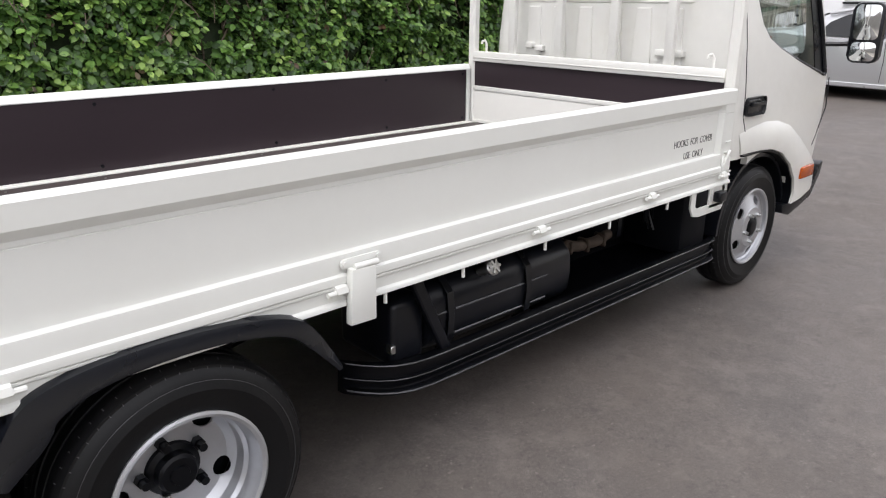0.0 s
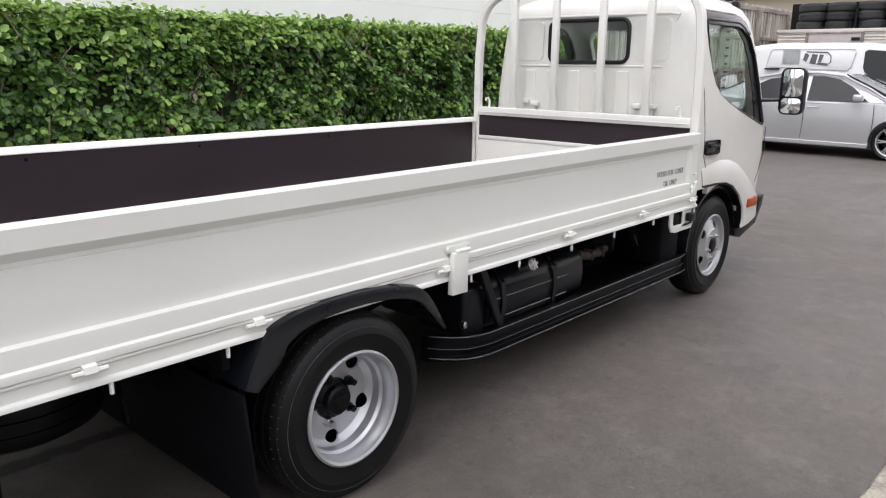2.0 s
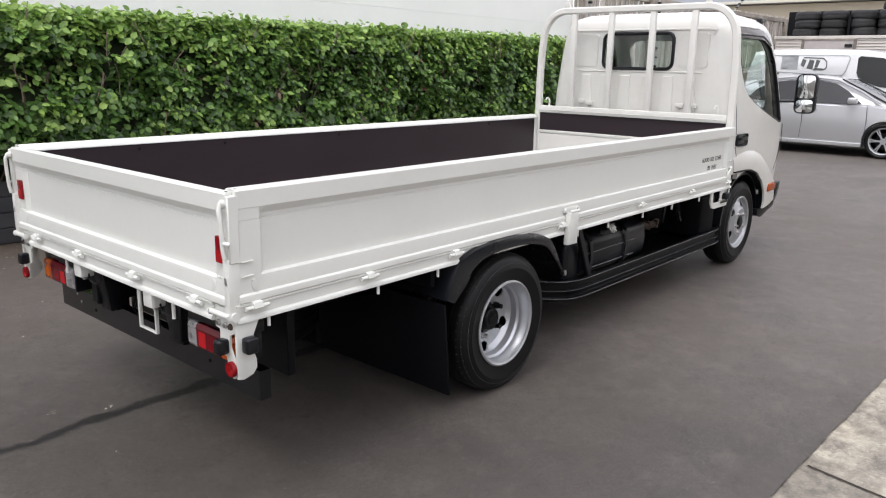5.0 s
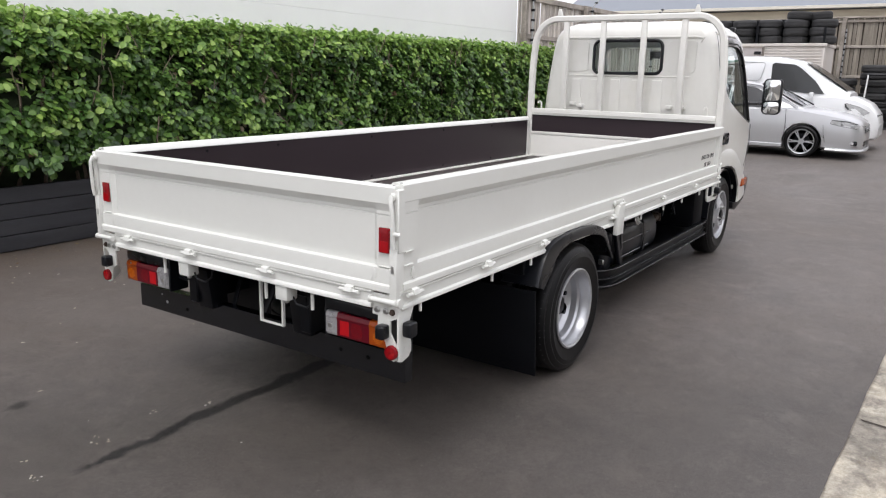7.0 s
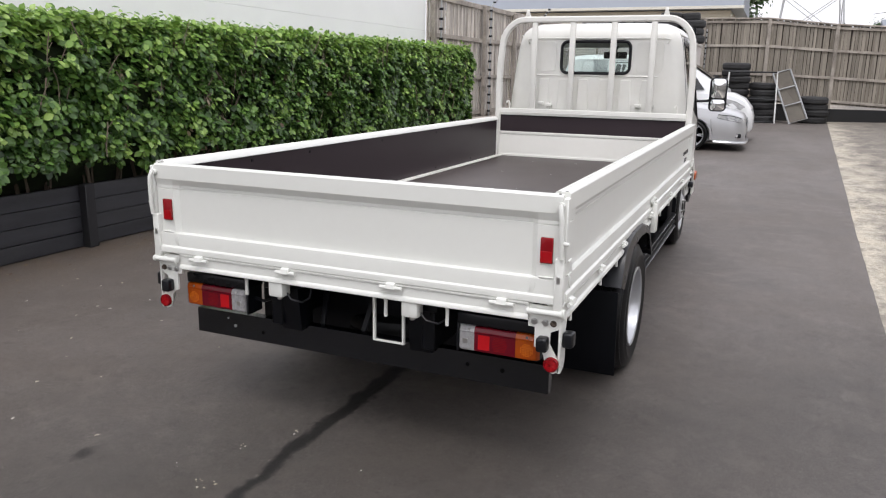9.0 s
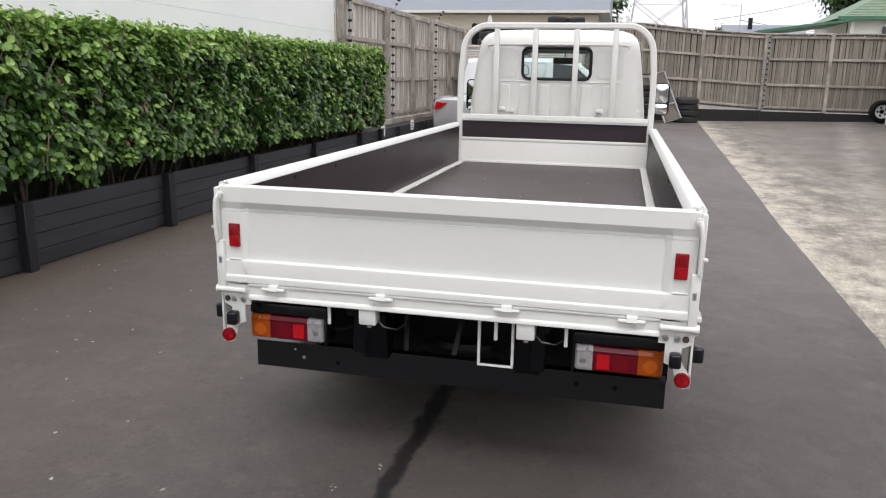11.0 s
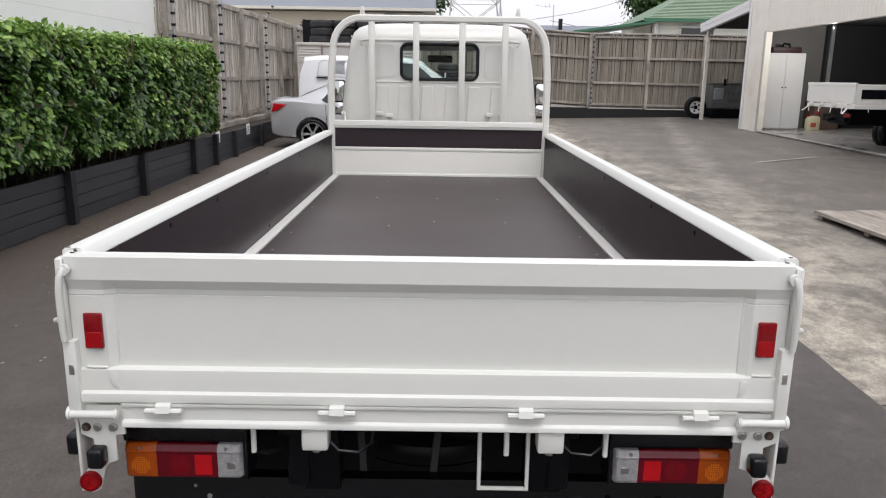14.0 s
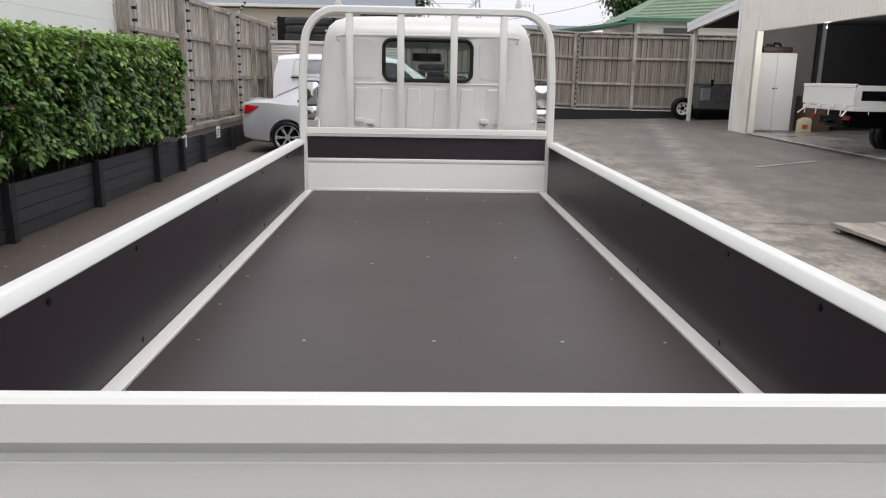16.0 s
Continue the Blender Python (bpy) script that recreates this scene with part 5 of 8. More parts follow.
# rear lamps
for sg in (-1, 1):
    hs = B()
    box(hs, (0.105, sg * 0.515, 0.500), (0.200, sg * 0.850, 0.612), 0.010, 2)
    box(hs, (0.096, sg * 0.506, 0.606), (0.210, sg * 0.852, 0.652), 0.006, 2)
    box(hs, (0.092, sg * 0.506, 0.490), (0.200, sg * 0.517, 0.612), 0.004)
    lamp = part("tail_lamp", hs, BLACKP, truck, "tail lamp with amber, red and clear lenses")
    for a, b, mt, nm in ((0.7552, 0.846, AMBER, "amber_lens"), (0.5862, 0.755, DRED, "red_lens"), (0.518, 0.586, CLEAR, "clear_lens")):
        ln = B()
        sec = [(0.108, 0.503), (0.090, 0.503), (0.084, 0.507), (0.0815, 0.515), (0.081, 0.580), (0.078, 0.583), (0.078, 0.587), (0.081, 0.590), (0.083, 0.598), (0.090, 0.605), (0.108, 0.605)]
        ends = [(a, 0.0), (b, 0.0)]
        if nm == "amber_lens":
            ends = [(a, 0.0), (b - 0.012, 0.0), (b - 0.004, 0.004), (b, 0.012)]
        if nm == "clear_lens":
            ends = [(a, 0.012), (a + 0.004, 0.004), (a + 0.012, 0.0), (b, 0.0)]
        ring_loft(ln, [[Vector((x + q * 1.2, sg * y, 0.554 + (z - 0.554) * (1 - q * 4))) for x, z in sec] for y, q in ends])
        lens = part(nm, ln, mt, lamp)
        if nm == "red_lens":
            stop = B()
            box(stop, (0.0822, sg * 0.602, 0.516), (0.0806, sg * 0.650, 0.576))
            part("stop_window", stop, STOP, lens, "bright red window in the lens")
            rbs = B()
            for j in range(9):
                box(rbs, (0.0822, sg * (0.660 + 0.002 * abs(j - 4)), 0.518 + 0.0066 * j), (0.0805, sg * (0.722 - 0.002 * abs(j - 4)), 0.5212 + 0.0066 * j))
            part("ribbed_window", rbs, DARKRED, lens)
        if nm == "clear_lens":
            bowl = B()
            for k in range(11):
                box(bowl, (0.0822, sg * (0.527 + 0.005 * k), 0.516), (0.0806, sg * (0.5295 + 0.005 * k), 0.574))
            part("lens_ribs", bowl, CLEAR, lens)
            bulb = B()
            box(bulb, (0.0822, sg * 0.538, 0.534), (0.0798, sg * 0.560, 0.554), 0.0008)
            part("bulb_window", bulb, STEEL, lens)
        if nm == "amber_lens":
            glow = B()
            for k in range(8):
                for j in range(8):
                    if (k - 3.5) ** 2 + (j - 3.5) ** 2 < 16:
                        box(glow, (0.0822, sg * (0.775 + 0.0065 * k), 0.518 + 0.0065 * j), (0.0803, sg * (0.7797 + 0.0065 * k), 0.5227 + 0.0065 * j))
            part("ribbed_window", glow, BRIGHTAMBER, lens)
    for yy in (0.563, 0.800):
        part("lens_screw", shape(cyl, (0.083, sg * yy, 0.594), (0.0795, sg * yy, 0.594), 0.005, 8), STEEL, lamp)

# rear under-run bar, brackets and hooks
bb = B()
prism(bb, [(0.168, 0.342), (0.168, 0.460), (0.215, 0.460), (0.215, 0.452), (0.178, 0.452), (0.178, 0.350), (0.215, 0.350), (0.215, 0.342)], "y", -0.866, 0.862)
box(bb, (0.1685, -0.870, 0.3425), (0.2145, -0.8662, 0.4595))
bumper = part("under_run_bar", bb, BARGLOSS, truck, "black steel under-run bar")
for y, z, r, mt in ((0.642, 0.398, 0.008, GALV), (0.682, 0.431, 0.005, GALV), (0.486, 0.388, 0.009, DARKHOLE), (-0.528, 0.410, 0.009, DARKHOLE), (-0.678, 0.408, 0.010, DARKHOLE)):
    part("bolt" if mt is GALV else "bolt_hole", shape(cyl, (0.169, y, z), (0.1665, y, z), r, 8), mt, bumper)
for y in (0.305, -0.330):
    hb = B()
    box(hb, (0.022, y - 0.036, 0.622), (0.085, y + 0.036, 0.692), 0.008, 2)
    tbk = part("tray_bracket", hb, WHITE, truck)
    part("bolt", shape(cyl, (0.055, y, 0.622), (0.055, y, 0.606), 0.011, 6), STEEL, tbk)
    wire = B()
    tube(wire, [(0.060, y - 0.030, 0.640), (0.052, y - 0.060, 0.612), (0.052, y - 0.115, 0.606), (0.060, y - 0.150, 0.630), (0.070, y - 0.156, 0.690)], 0.0045, 6)
    part("chain_wire", wire, BLACKP, tbk)
    mb = B()
    prism(mb, [(0.112, 0.64), (0.230, 0.64), (0.230, 0.44), (0.140, 0.44)], "y", y - 0.052, y + 0.052, 0.004)
    part("bar_bracket", mb, BLACKM, truck)
lp = B()
bar(lp, [(0.085, -0.142, 0.690), (0.085, -0.142, 0.484), (0.085, -0.276, 0.484), (0.085, -0.276, 0.690)], 0.016, 0.012, (1, 0, 0))
part("holder_frame", lp, WHITE, truck, "white flat-bar holder")
for y in (0.475, -0.213, -0.483):
    jh = B()
    tube(jh, [(0.075, y + 0.022, 0.692), (0.055, y + 0.02, 0.690), (0.050, y + 0.004, 0.684), (0.050, y, 0.670), (0.050, y, 0.605)], 0.0075, 8)
    part("rope_hook", jh, WHITE, truck)


# deck
fl = B()
box(fl, (0.058, -0.822, 0.770), (3.925, 0.822, 0.800), 0.002)
deck = part("deck_floor", fl, PLYF, truck, "dark brown ply deck floor")
fl2 = B()
box(fl2, (3.928, -0.822, 0.770), (4.46, 0.822, 0.799), 0.002)
part("deck_floor", fl2, PLYF, truck, "dark brown ply deck floor")
for sg in (-1, 1):
    st = B()
    box(st, (0.060, sg * 0.825, 0.752), (4.46, sg * 0.8785, 0.806), 0.0015)
    # brightened white offsets the shade beside the gates
    part("deck_edge_strip", st, UTEW, truck)
for x, ys in ((1.27, (-0.74, -0.41, 0.0, 0.41, 0.74)), (2.05, (-0.76, 0.76)), (2.28, (0.26,)), (2.42, (-0.40, 0.01)), (3.27, (-0.41, 0.0, 0.41)), (3.6, (-0.78, 0.78)), (2.85, (-0.78, 0.78)), (1.65, (-0.77, 0.77)), (4.1, (-0.4, 0.0, 0.4)), (0.45, (-0.7, -0.3, 0.1, 0.5))):
    for y in ys:
        part("deck_screw", shape(cyl, (x, y, 0.799), (x, y, 0.8012), 0.006, 8), STEEL, truck)
for x in np.arange(0.35, 4.4, 0.55):
    cm = B()
    box(cm, (x - 0.03, -0.87, 0.690), (x + 0.03, 0.87, 0.769), 0.003)
    part("cross_member", cm, BLACKM, truck)
for sg in (-1, 1):
    ld = B()
    box(ld, (0.10, sg * 0.34, 0.63), (4.5, sg * 0.42, 0.69), 0.004)
    box(ld, (0.12, sg * 0.34, 0.46), (5.75, sg * 0.40, 0.63), 0.006)
    part("chassis_rail", ld, BLACKM, truck)

# headboard
hd = B()
pts = [(4.515, -0.889, 0.690), (4.515, -0.889, 1.50), (4.515, -0.884, 1.66), (4.515, -0.872, 1.79)]
arc = [(4.515, -0.640 - 0.228 * math.cos(radians(a)), 1.825 + 0.243 * math.sin(radians(a))) for a in range(5, 91, 9)]
pts += arc
pts += [(x, -y, z) for x, y, z in reversed(pts)]
bar(hd, pts, 0.055, 0.055, (1, 0, 0))
head = part("headboard", hd, HEADW, truck, "white tubular headboard")
for y in (0.553, 0.192, -0.183, -0.533):
    vb = B()
    box(vb, (4.495, y - 0.025, 1.245), (4.530, y + 0.025, 2.055), 0.006, 2)
    part("upright_bar", vb, HEADW, head)
for z0, z1, x0 in ((1.190, 1.252, 4.482), (1.004, 1.034, 4.488)):
    rb = B()
    box(rb, (x0, -0.865, z0), (4.54, 0.865, z1), 0.006, 2)
    if z0 > 1.1:
        box(rb, (4.478, -0.865, 1.212), (4.484, 0.865, 1.218), 0.001)
    part("cross_rail", rb, HEADW, head)
pb = B()
box(pb, (4.500, -0.863, 1.034), (4.512, 0.863, 1.190), 0.002)
part("ply_panel", pb, PLYB, head, "black ply panel")
wp = B()
box(wp, (4.492, -0.863, 0.795), (4.52, 0.863, 1.004), 0.003)
box(wp, (4.486, -0.863, 0.795), (4.494, 0.863, 0.815), 0.002)
# brightened white again, as less light reaches inside the tray
part("steel_panel", wp, UTEW, head)
for y in (0.628, -0.628):
    lg = B()
    prism(lg, [(y - 0.026, 2.085), (y + 0.026, 2.085), (y + 0.014, 2.135), (y + 0.008, 2.158), (y - 0.008, 2.158), (y - 0.014, 2.135)], "x", 4.500, 4.530, 0.003)
    part("ladder_lug", lg, HEADW, head)
for y in (0.78, -0.78):
    hk = B()
    tube(hk, [(4.52, y, 1.25), (4.52, y, 1.30), (4.515, y + 0.01, 1.32), (4.50, y + 0.02, 1.315), (4.497, y + 0.02, 1.30)], 0.008, 8)
    part("rope_hook", hk, HEADW, head)

# front tray corner loops
for sg in (-1, 1):
    cl = B()
    bar(cl, [(4.175, sg * 0.935, 0.700), (4.175, sg * 0.935, 0.625), (4.195, sg * 0.935, 0.596), (4.235, sg * 0.935, 0.588), (4.46, sg * 0.935, 0.588), (4.47, sg * 0.935, 0.61), (4.47, sg * 0.935, 0.70)], 0.012, 0.045, (0, 1, 0))
    box(cl, (4.33, sg * 0.930, 0.590), (4.48, sg * 0.941, 0.700), 0.003)
    lb = part("corner_loop", cl, WHITE, truck)
    bf3 = B()
    box(bf3, (4.36, sg * 0.94, 0.622), (4.43, sg * 0.985, 0.676), 0.012, 2)
    part("rubber_buffer", bf3, BLACKP, lb, "black rubber buffer")
    fh = B()
    box(fh, (4.39, sg * 0.946, 0.775), (4.47, sg * 0.956, 0.84), 0.003)
    tube(fh, [(4.40, sg * 0.957, 0.80), (4.42, sg * 0.965, 0.86), (4.45, sg * 0.957, 0.87)], 0.006, 6)
    part("gate_catch", fh, WHITE, lb)

# lettering on the right gate
for words, x, z in (("HOOKS  FOR  COVER", 3.968, 0.934), ("USE  ONLY", 4.062, 0.872)):
    tx = bpy.data.curves.new("lettering", "FONT")
    tx.body, tx.size, tx.extrude, tx.offset = words, 0.047, 0.0006, -0.0005
    tx.space_character = 0.96
    to = new("lettering", tx)
    to.parent = truck
    to.matrix_basis = pose(x, -0.9222, z, 90, 0, 0) @ Matrix.Diagonal((0.79, 1.0, 1, 1))
    tx.materials.append(INK)


# wheels
def tyre_prof(R, r, w):
    """(radius, height) outline of a tyre, w wide, about its axis."""
    h = w / 2
    return [(r - 0.004, -h + 0.018), (r + 0.010, -h + 0.004), (r + 0.030, -h), (r + (R - r) * 0.52, -h - 0.014), (R - 0.040, -h - 0.004), (R - 0.022, -h + 0.008), (R - 0.018, -h + 0.012), (R - 0.012, -h + 0.014), (R - 0.005, -h + 0.026), (R, -h + 0.045), (R, -0.031), (R - 0.006, -0.029), (R - 0.006, -0.022), (R, -0.020),
            (R, 0.020), (R - 0.006, 0.022), (R - 0.006, 0.027), (R, 0.029), (R, h - 0.05), (R - 0.004, h - 0.028), (R - 0.012, h - 0.013), (R - 0.018, h - 0.012), (R - 0.022, h - 0.008), (R - 0.040, h + 0.004), (r + (R - r) * 0.52, h + 0.014), (r + 0.030, h), (r + 0.010, h - 0.004), (r - 0.004, h - 0.018)]


def tread_edges(bm, R, w, n=56):
    """Pale shoulder sipes and the fine mould lines of the sidewall."""
    for i in range(n):
        m = Matrix.Rotation(2 * math.pi * i / n, 4, "Z")
        for sg in (-1, 1):
            for v in box(bm, (R - 0.032, -0.0010, sg * (w / 2 - 0.036)), (R + 0.0002, 0.0010, sg * (w / 2 - 0.0105))):
                if abs(v.co.z) > w / 2 - 0.02:
                    v.co.x -= 0.0160 if v.co.x > R - 0.01 else 0
                v.co = m @ v.co
    for q in (0.046, 0.053, 0.062):
        for sg in (-1, 1):
            lathe(bm, [(R - q - 0.0010, sg * (w / 2 - 0.002)), (R - q - 0.0006, sg * (w / 2 + 0.0075)), (R - q + 0.0006, sg * (w / 2 + 0.0075)), (R - q + 0.0010, sg * (w / 2 - 0.002))], 64)


def make_wheel(parent, at, outward, R, r, w, deep):
    """A truck wheel; outward is +1 or -1 along y; deep: dished rear rim, else a bulging front rim."""
    m = pose(*at) @ (pose(0, 0, 0, 90, 0, 0) if outward < 0 else pose(0, 0, 0, -90, 0, 0))
    bm = B()
    lathe(bm, tyre_prof(R, r, w), 64)
    for v in bm.verts:
        v.co = m @ v.co
    wheel = part("wheel_tyre", bm, RUBBER, parent, "black tyre with silver steel rim", sharp=30)
    bm = B()
    tread_edges(bm, R, w)
    for v in bm.verts:
        v.co = m @ v.co
    part("tread_edge", bm, PALERUB, wheel)
    h = w / 2
    bm = B()
    if deep:
        prof = [(r + 0.010, h - 0.006), (r + 0.012, h + 0.004), (r + 0.004, h + 0.008), (r - 0.006, h + 0.002), (r - 0.008, h - 0.020), (r - 0.014, h - 0.030), (r - 0.016, h - 0.058), (r - 0.025, h - 0.070), (r - 0.028, h - 0.104), (r - 0.038, h - 0.118), (0.162, h - 0.128), (0.120, h - 0.134), (0.085, h - 0.135), (0.0, h - 0.135)]
    else:
        prof = [(r + 0.010, h - 0.006), (r + 0.012, h + 0.004), (r + 0.004, h + 0.008), (r - 0.006, h + 0.002), (r - 0.010, h - 0.018), (r - 0.018, h - 0.026), (r - 0.030, h - 0.022), (r - 0.046, h - 0.012), (0.128, h + 0.002), (0.116, h + 0.012), (0.066, h + 0.014), (0.062, h + 0.000), (0.0, h - 0.002)]
    lathe(bm, prof, 48)
    lathe(bm, [(q, z - 0.009) for q, z in prof], 48)
    bmesh.ops.remove_doubles(bm, verts=bm.verts, dist=0.0005)
    me = bpy.data.meshes.new("rim")
    bmesh.ops.recalc_face_normals(bm, faces=bm.faces)
    bm.to_mesh(me)
    bm.free()
    cutters = []
    rh = 0.153 if deep else (r - 0.058)
    for i in range(5):
        a = radians(72 * i + 50) if deep else radians(72 * i + 70)
        c = B()
        ring = [[Vector((rh * math.cos(a), rh * math.sin(a), z)) + Matrix.Rotation(a, 3, "Z") @ Vector(((0.025 if deep else 0.025) * math.cos(t), (0.032 if deep else 0.033) * math.sin(t), 0)) for t in [2 * math.pi * k / 16 for k in range(16)]] for z in (h - 0.3, h + 0.1)]
        ring_loft(c, ring)
        cutters.append(c)
    bm = carve(me, cutters)
    for v in bm.verts:
        v.co = m @ v.co
    rim = part("rim", bm, SILVER, wheel, "silver painted steel rim", sharp=30)
    bm = B()
    zb = h - 0.138 if deep else h + 0.004
    if deep:
        lathe(bm, [(0.082, zb), (0.078, zb + 0.014), (0.062, zb + 0.022), (0.058, zb + 0.046), (0.050, zb + 0.053), (0.030, zb + 0.053), (0.027, zb + 0.058), (0.0, zb + 0.058)], 32)
    else:
        lathe(bm, [(0.057, zb - 0.014), (0.055, zb + 0.008), (0.042, zb + 0.018), (0.030, zb + 0.020), (0.0, zb + 0.020)], 28)
    for v in bm.verts:
        v.co = m @ v.co
    part("hub", bm, BLACKM, wheel)
    drum = B()
    zd = h - 0.162 if deep else h - 0.075
    cyl(drum, (0, 0, zd - 0.03), (0, 0, zd), r - 0.035, 32)
    for v in drum.verts:
        v.co = m @ v.co
    part("brake_drum", drum, BLACKM, wheel)
    for i in range(5):
        a = radians(72 * i + (34 if deep else 48))
        bm = B()
        rn = 0.092 if deep else 0.086
        cyl(bm, (rn * math.cos(a), rn * math.sin(a), zb - 0.006), (rn * math.cos(a), rn * math.sin(a), zb + (0.026 if deep else 0.020)), 0.018 if deep else 0.013, 6)
        cyl(bm, (rn * math.cos(a), rn * math.sin(a), zb + 0.018), (rn * math.cos(a), rn * math.sin(a), zb + (0.050 if deep else 0.032)), 0.013 if deep else 0.008, 8)
        for v in bm.verts:
            v.co = m @ v.co
        part("wheel_nut", bm, (STEEL if i == 3 else BLACKM) if deep else STEEL, wheel)
    # raised sidewall lettering, as plain blocks
    for i in range(8 if outward * at[1] > 0 else 0):
        bm = B()
        box(bm, (r + (R - r) * 0.36, -0.009, h + 0.003), (r + (R - r) * 0.62, 0.009, h + 0.0065))
        for v in bm.verts:
            v.co = m @ (Matrix.Rotation(radians(-70 + i * 6.2), 4, "Z") @ v.co)
        part("sidewall_mark", bm, RUBBER, wheel)
    return wheel


for sg in (-1, 1):
    make_wheel(truck, (1.580, sg * 0.868, 0.321), sg, 0.357, 0.211, 0.195, True)
    make_wheel(truck, (1.580, sg * 0.632, 0.321), -sg, 0.357, 0.211, 0.195, True)
    make_wheel(truck, (5.085, sg * 0.735, 0.325), sg, 0.361, 0.214, 0.190, False)

# black guards over the rear wheels
for sg in (-1, 1):
    # (along, height, drop of the outer flange)
    arch = [(1.112, 0.545, 0.050), (1.150, 0.635, 0.098), (1.200, 0.708, 0.100), (1.262, 0.740, 0.078), (1.38, 0.764, 0.058), (1.54, 0.772, 0.052), (1.70, 0.766, 0.050), (1.85, 0.744, 0.052), (1.945, 0.712, 0.058), (1.992, 0.662, 0.056), (2.040, 0.590, 0.042), (2.078, 0.524, 0.026)]
    for turn in range(2):
        arch = arch[:1] + [tuple(a * (1 - w) + b * w for a, b in zip(p, q)) for p, q in zip(arch, arch[1:]) for w in (0.25, 0.75)] + arch[-1:]
    rings = []
    for i, (x, z, drop) in enumerate(arch):
        a, b = Vector(arch[max(i - 1, 0)][:2]), Vector(arch[min(i + 1, len(arch) - 1)][:2])
        d = (b - a).normalized()
        nrm = Vector((-d.y, d.x))
        sec = [(0.60, 0.0), (0.945, 0.0), (0.968, -0.006), (0.981, 0.012 - drop), (0.979, -drop), (0.971, 0.004 - drop), (0.950, -0.012), (0.60, -0.012)]
        rings.append([Vector((x + nrm.x * o, sg * y, z + nrm.y * o)) for y, o in sec])
    gb = B()
    ring_loft(gb, rings)
    part("wheel_guard", gb, GUARD, truck, "satin black plastic wheel guard")
    # flaps are widened to the centre line to block light under the tray
    mf = B()
    prism(mf, [(1.112, 0.52), (1.124, 0.52), (1.168, 0.062), (1.156, 0.062)], "y", sg * 0.03, sg * 0.955, 0.002)
    part("mud_flap", mf, FLAP, truck, "black rubber mud flap")
    mf2 = B()
    box(mf2, (1.08, sg * 0.45, 0.60), (1.11, sg * 0.90, 0.70), 0.004)
    part("flap_bracket", mf2, FLAP, truck)

# side skirts
for sg in (-1, 1):
    sk = B()
    secs = []
    plan = ((2.30, 0.670), (2.335, 0.722), (2.375, 0.768), (2.42, 0.803), (2.48, 0.828), (2.56, 0.840), (2.70, 0.842), (3.2, 0.842), (4.0, 0.842), (4.60, 0.842), (4.67, 0.832), (4.715, 0.80))
    for x, y in plan:
        secs.append([Vector((x, sg * (y - o), 0.226 + (z - 0.246) * 1.06)) for o, z in ((0.05, 0.347), (0.006, 0.348), (0.001, 0.345), (0.003, 0.340), (0.020, 0.337), (0.032, 0.296), (0.030, 0.291), (0.012, 0.289), (0.016, 0.284), (0.030, 0.256), (0.028, 0.251), (0.002, 0.249), (-0.002, 0.246), (0.001, 0.241), (0.020, 0.238), (0.026, 0.224), (0.06, 0.223))])
    ring_loft(sk, secs)
    skirt = part("side_skirt", sk, SKIRT, truck, "black moulded side skirt")
    # thin pale tubes; the glint along each lip is in their colour
    for o, z, r in ((0.003, 0.3325, 0.0032), (0.009, 0.2720, 0.0018), (-0.001, 0.2255, 0.0034)):
        lip = B()
        tube(lip, [(x, sg * (y - o), z) for x, y in plan], r, 8)
        part("skirt_lip", lip, EDGE, skirt, "skirt lip, its highlight put into the pale colour")

# fuel tank, battery box, arms, drive line and added light-blocking boxes
tank = B()
prism(tank, [(-0.40, 0.30), (-0.72, 0.30), (-0.775, 0.345), (-0.785, 0.44), (-0.775, 0.53), (-0.72, 0.580), (-0.44, 0.585), (-0.40, 0.56)], "x", 2.60, 3.455, 0.030)
ftank = part("fuel_tank", tank, TANKB, truck, "black steel fuel tank with straps")
for x in (2.70, 3.145):
    sp = B()
    bar(sp, [(x, -0.40, 0.592), (x, -0.725, 0.586), (x, -0.785, 0.535), (x, -0.795, 0.44), (x, -0.785, 0.34), (x, -0.72, 0.292)], 0.032, 0.006, (1, 0, 0))
    part("tank_strap", sp, BLACKP, ftank)
# ribs in the same pale grey, for the highlights on the tank
for x0, x1 in ((2.62, 2.68), (2.73, 3.12), (3.17, 3.27)):
    for z in (0.462, 0.362):
        rb = B()
        tube(rb, [(x0, -0.785 if z > 0.4 else -0.780, z), (x1, -0.785 if z > 0.4 else -0.780, z)], 0.0045, 6)
        part("tank_rib", rb, EDGE, ftank)
cp = B()
lathe(cp, [(0.0, 0.034), (0.026, 0.034), (0.034, 0.028), (0.034, 0.012), (0.024, 0.010), (0.024, -0.05), (0, -0.05)], 16, pose(2.90, -0.790, 0.585, 65, 0, 0))
for a in (0, 60, 120):
    vs = box(cp, (-0.030, -0.005, 0.034), (0.030, 0.005, 0.041), 0.001)
    mm_ = pose(2.90, -0.790, 0.585, 65, 0, 0) @ pose(0, 0, 0, 0, 0, a)
    for v in [q for q in cp.verts if q.co.length < 0.3]:
        v.co = mm_ @ v.co
part("filler_cap", cp, STEEL, ftank, "bright steel filler cap")
bt = B()
box(bt, (2.425, -0.775, 0.30), (2.59, -0.45, 0.560), 0.035, 3)
part("battery_box", bt, TANKB, truck)
cl2 = B()
box(cl2, (2.418, -0.779, 0.366), (2.440, -0.745, 0.398), 0.003)
part("box_clip", cl2, STEEL, truck)
am = B()
bar(am, [(2.50, -0.80, 0.66), (2.66, -0.80, 0.33)], 0.03, 0.045, (0, 1, 0))
part("skirt_arm", am, TANKB, truck)
bt2 = B()
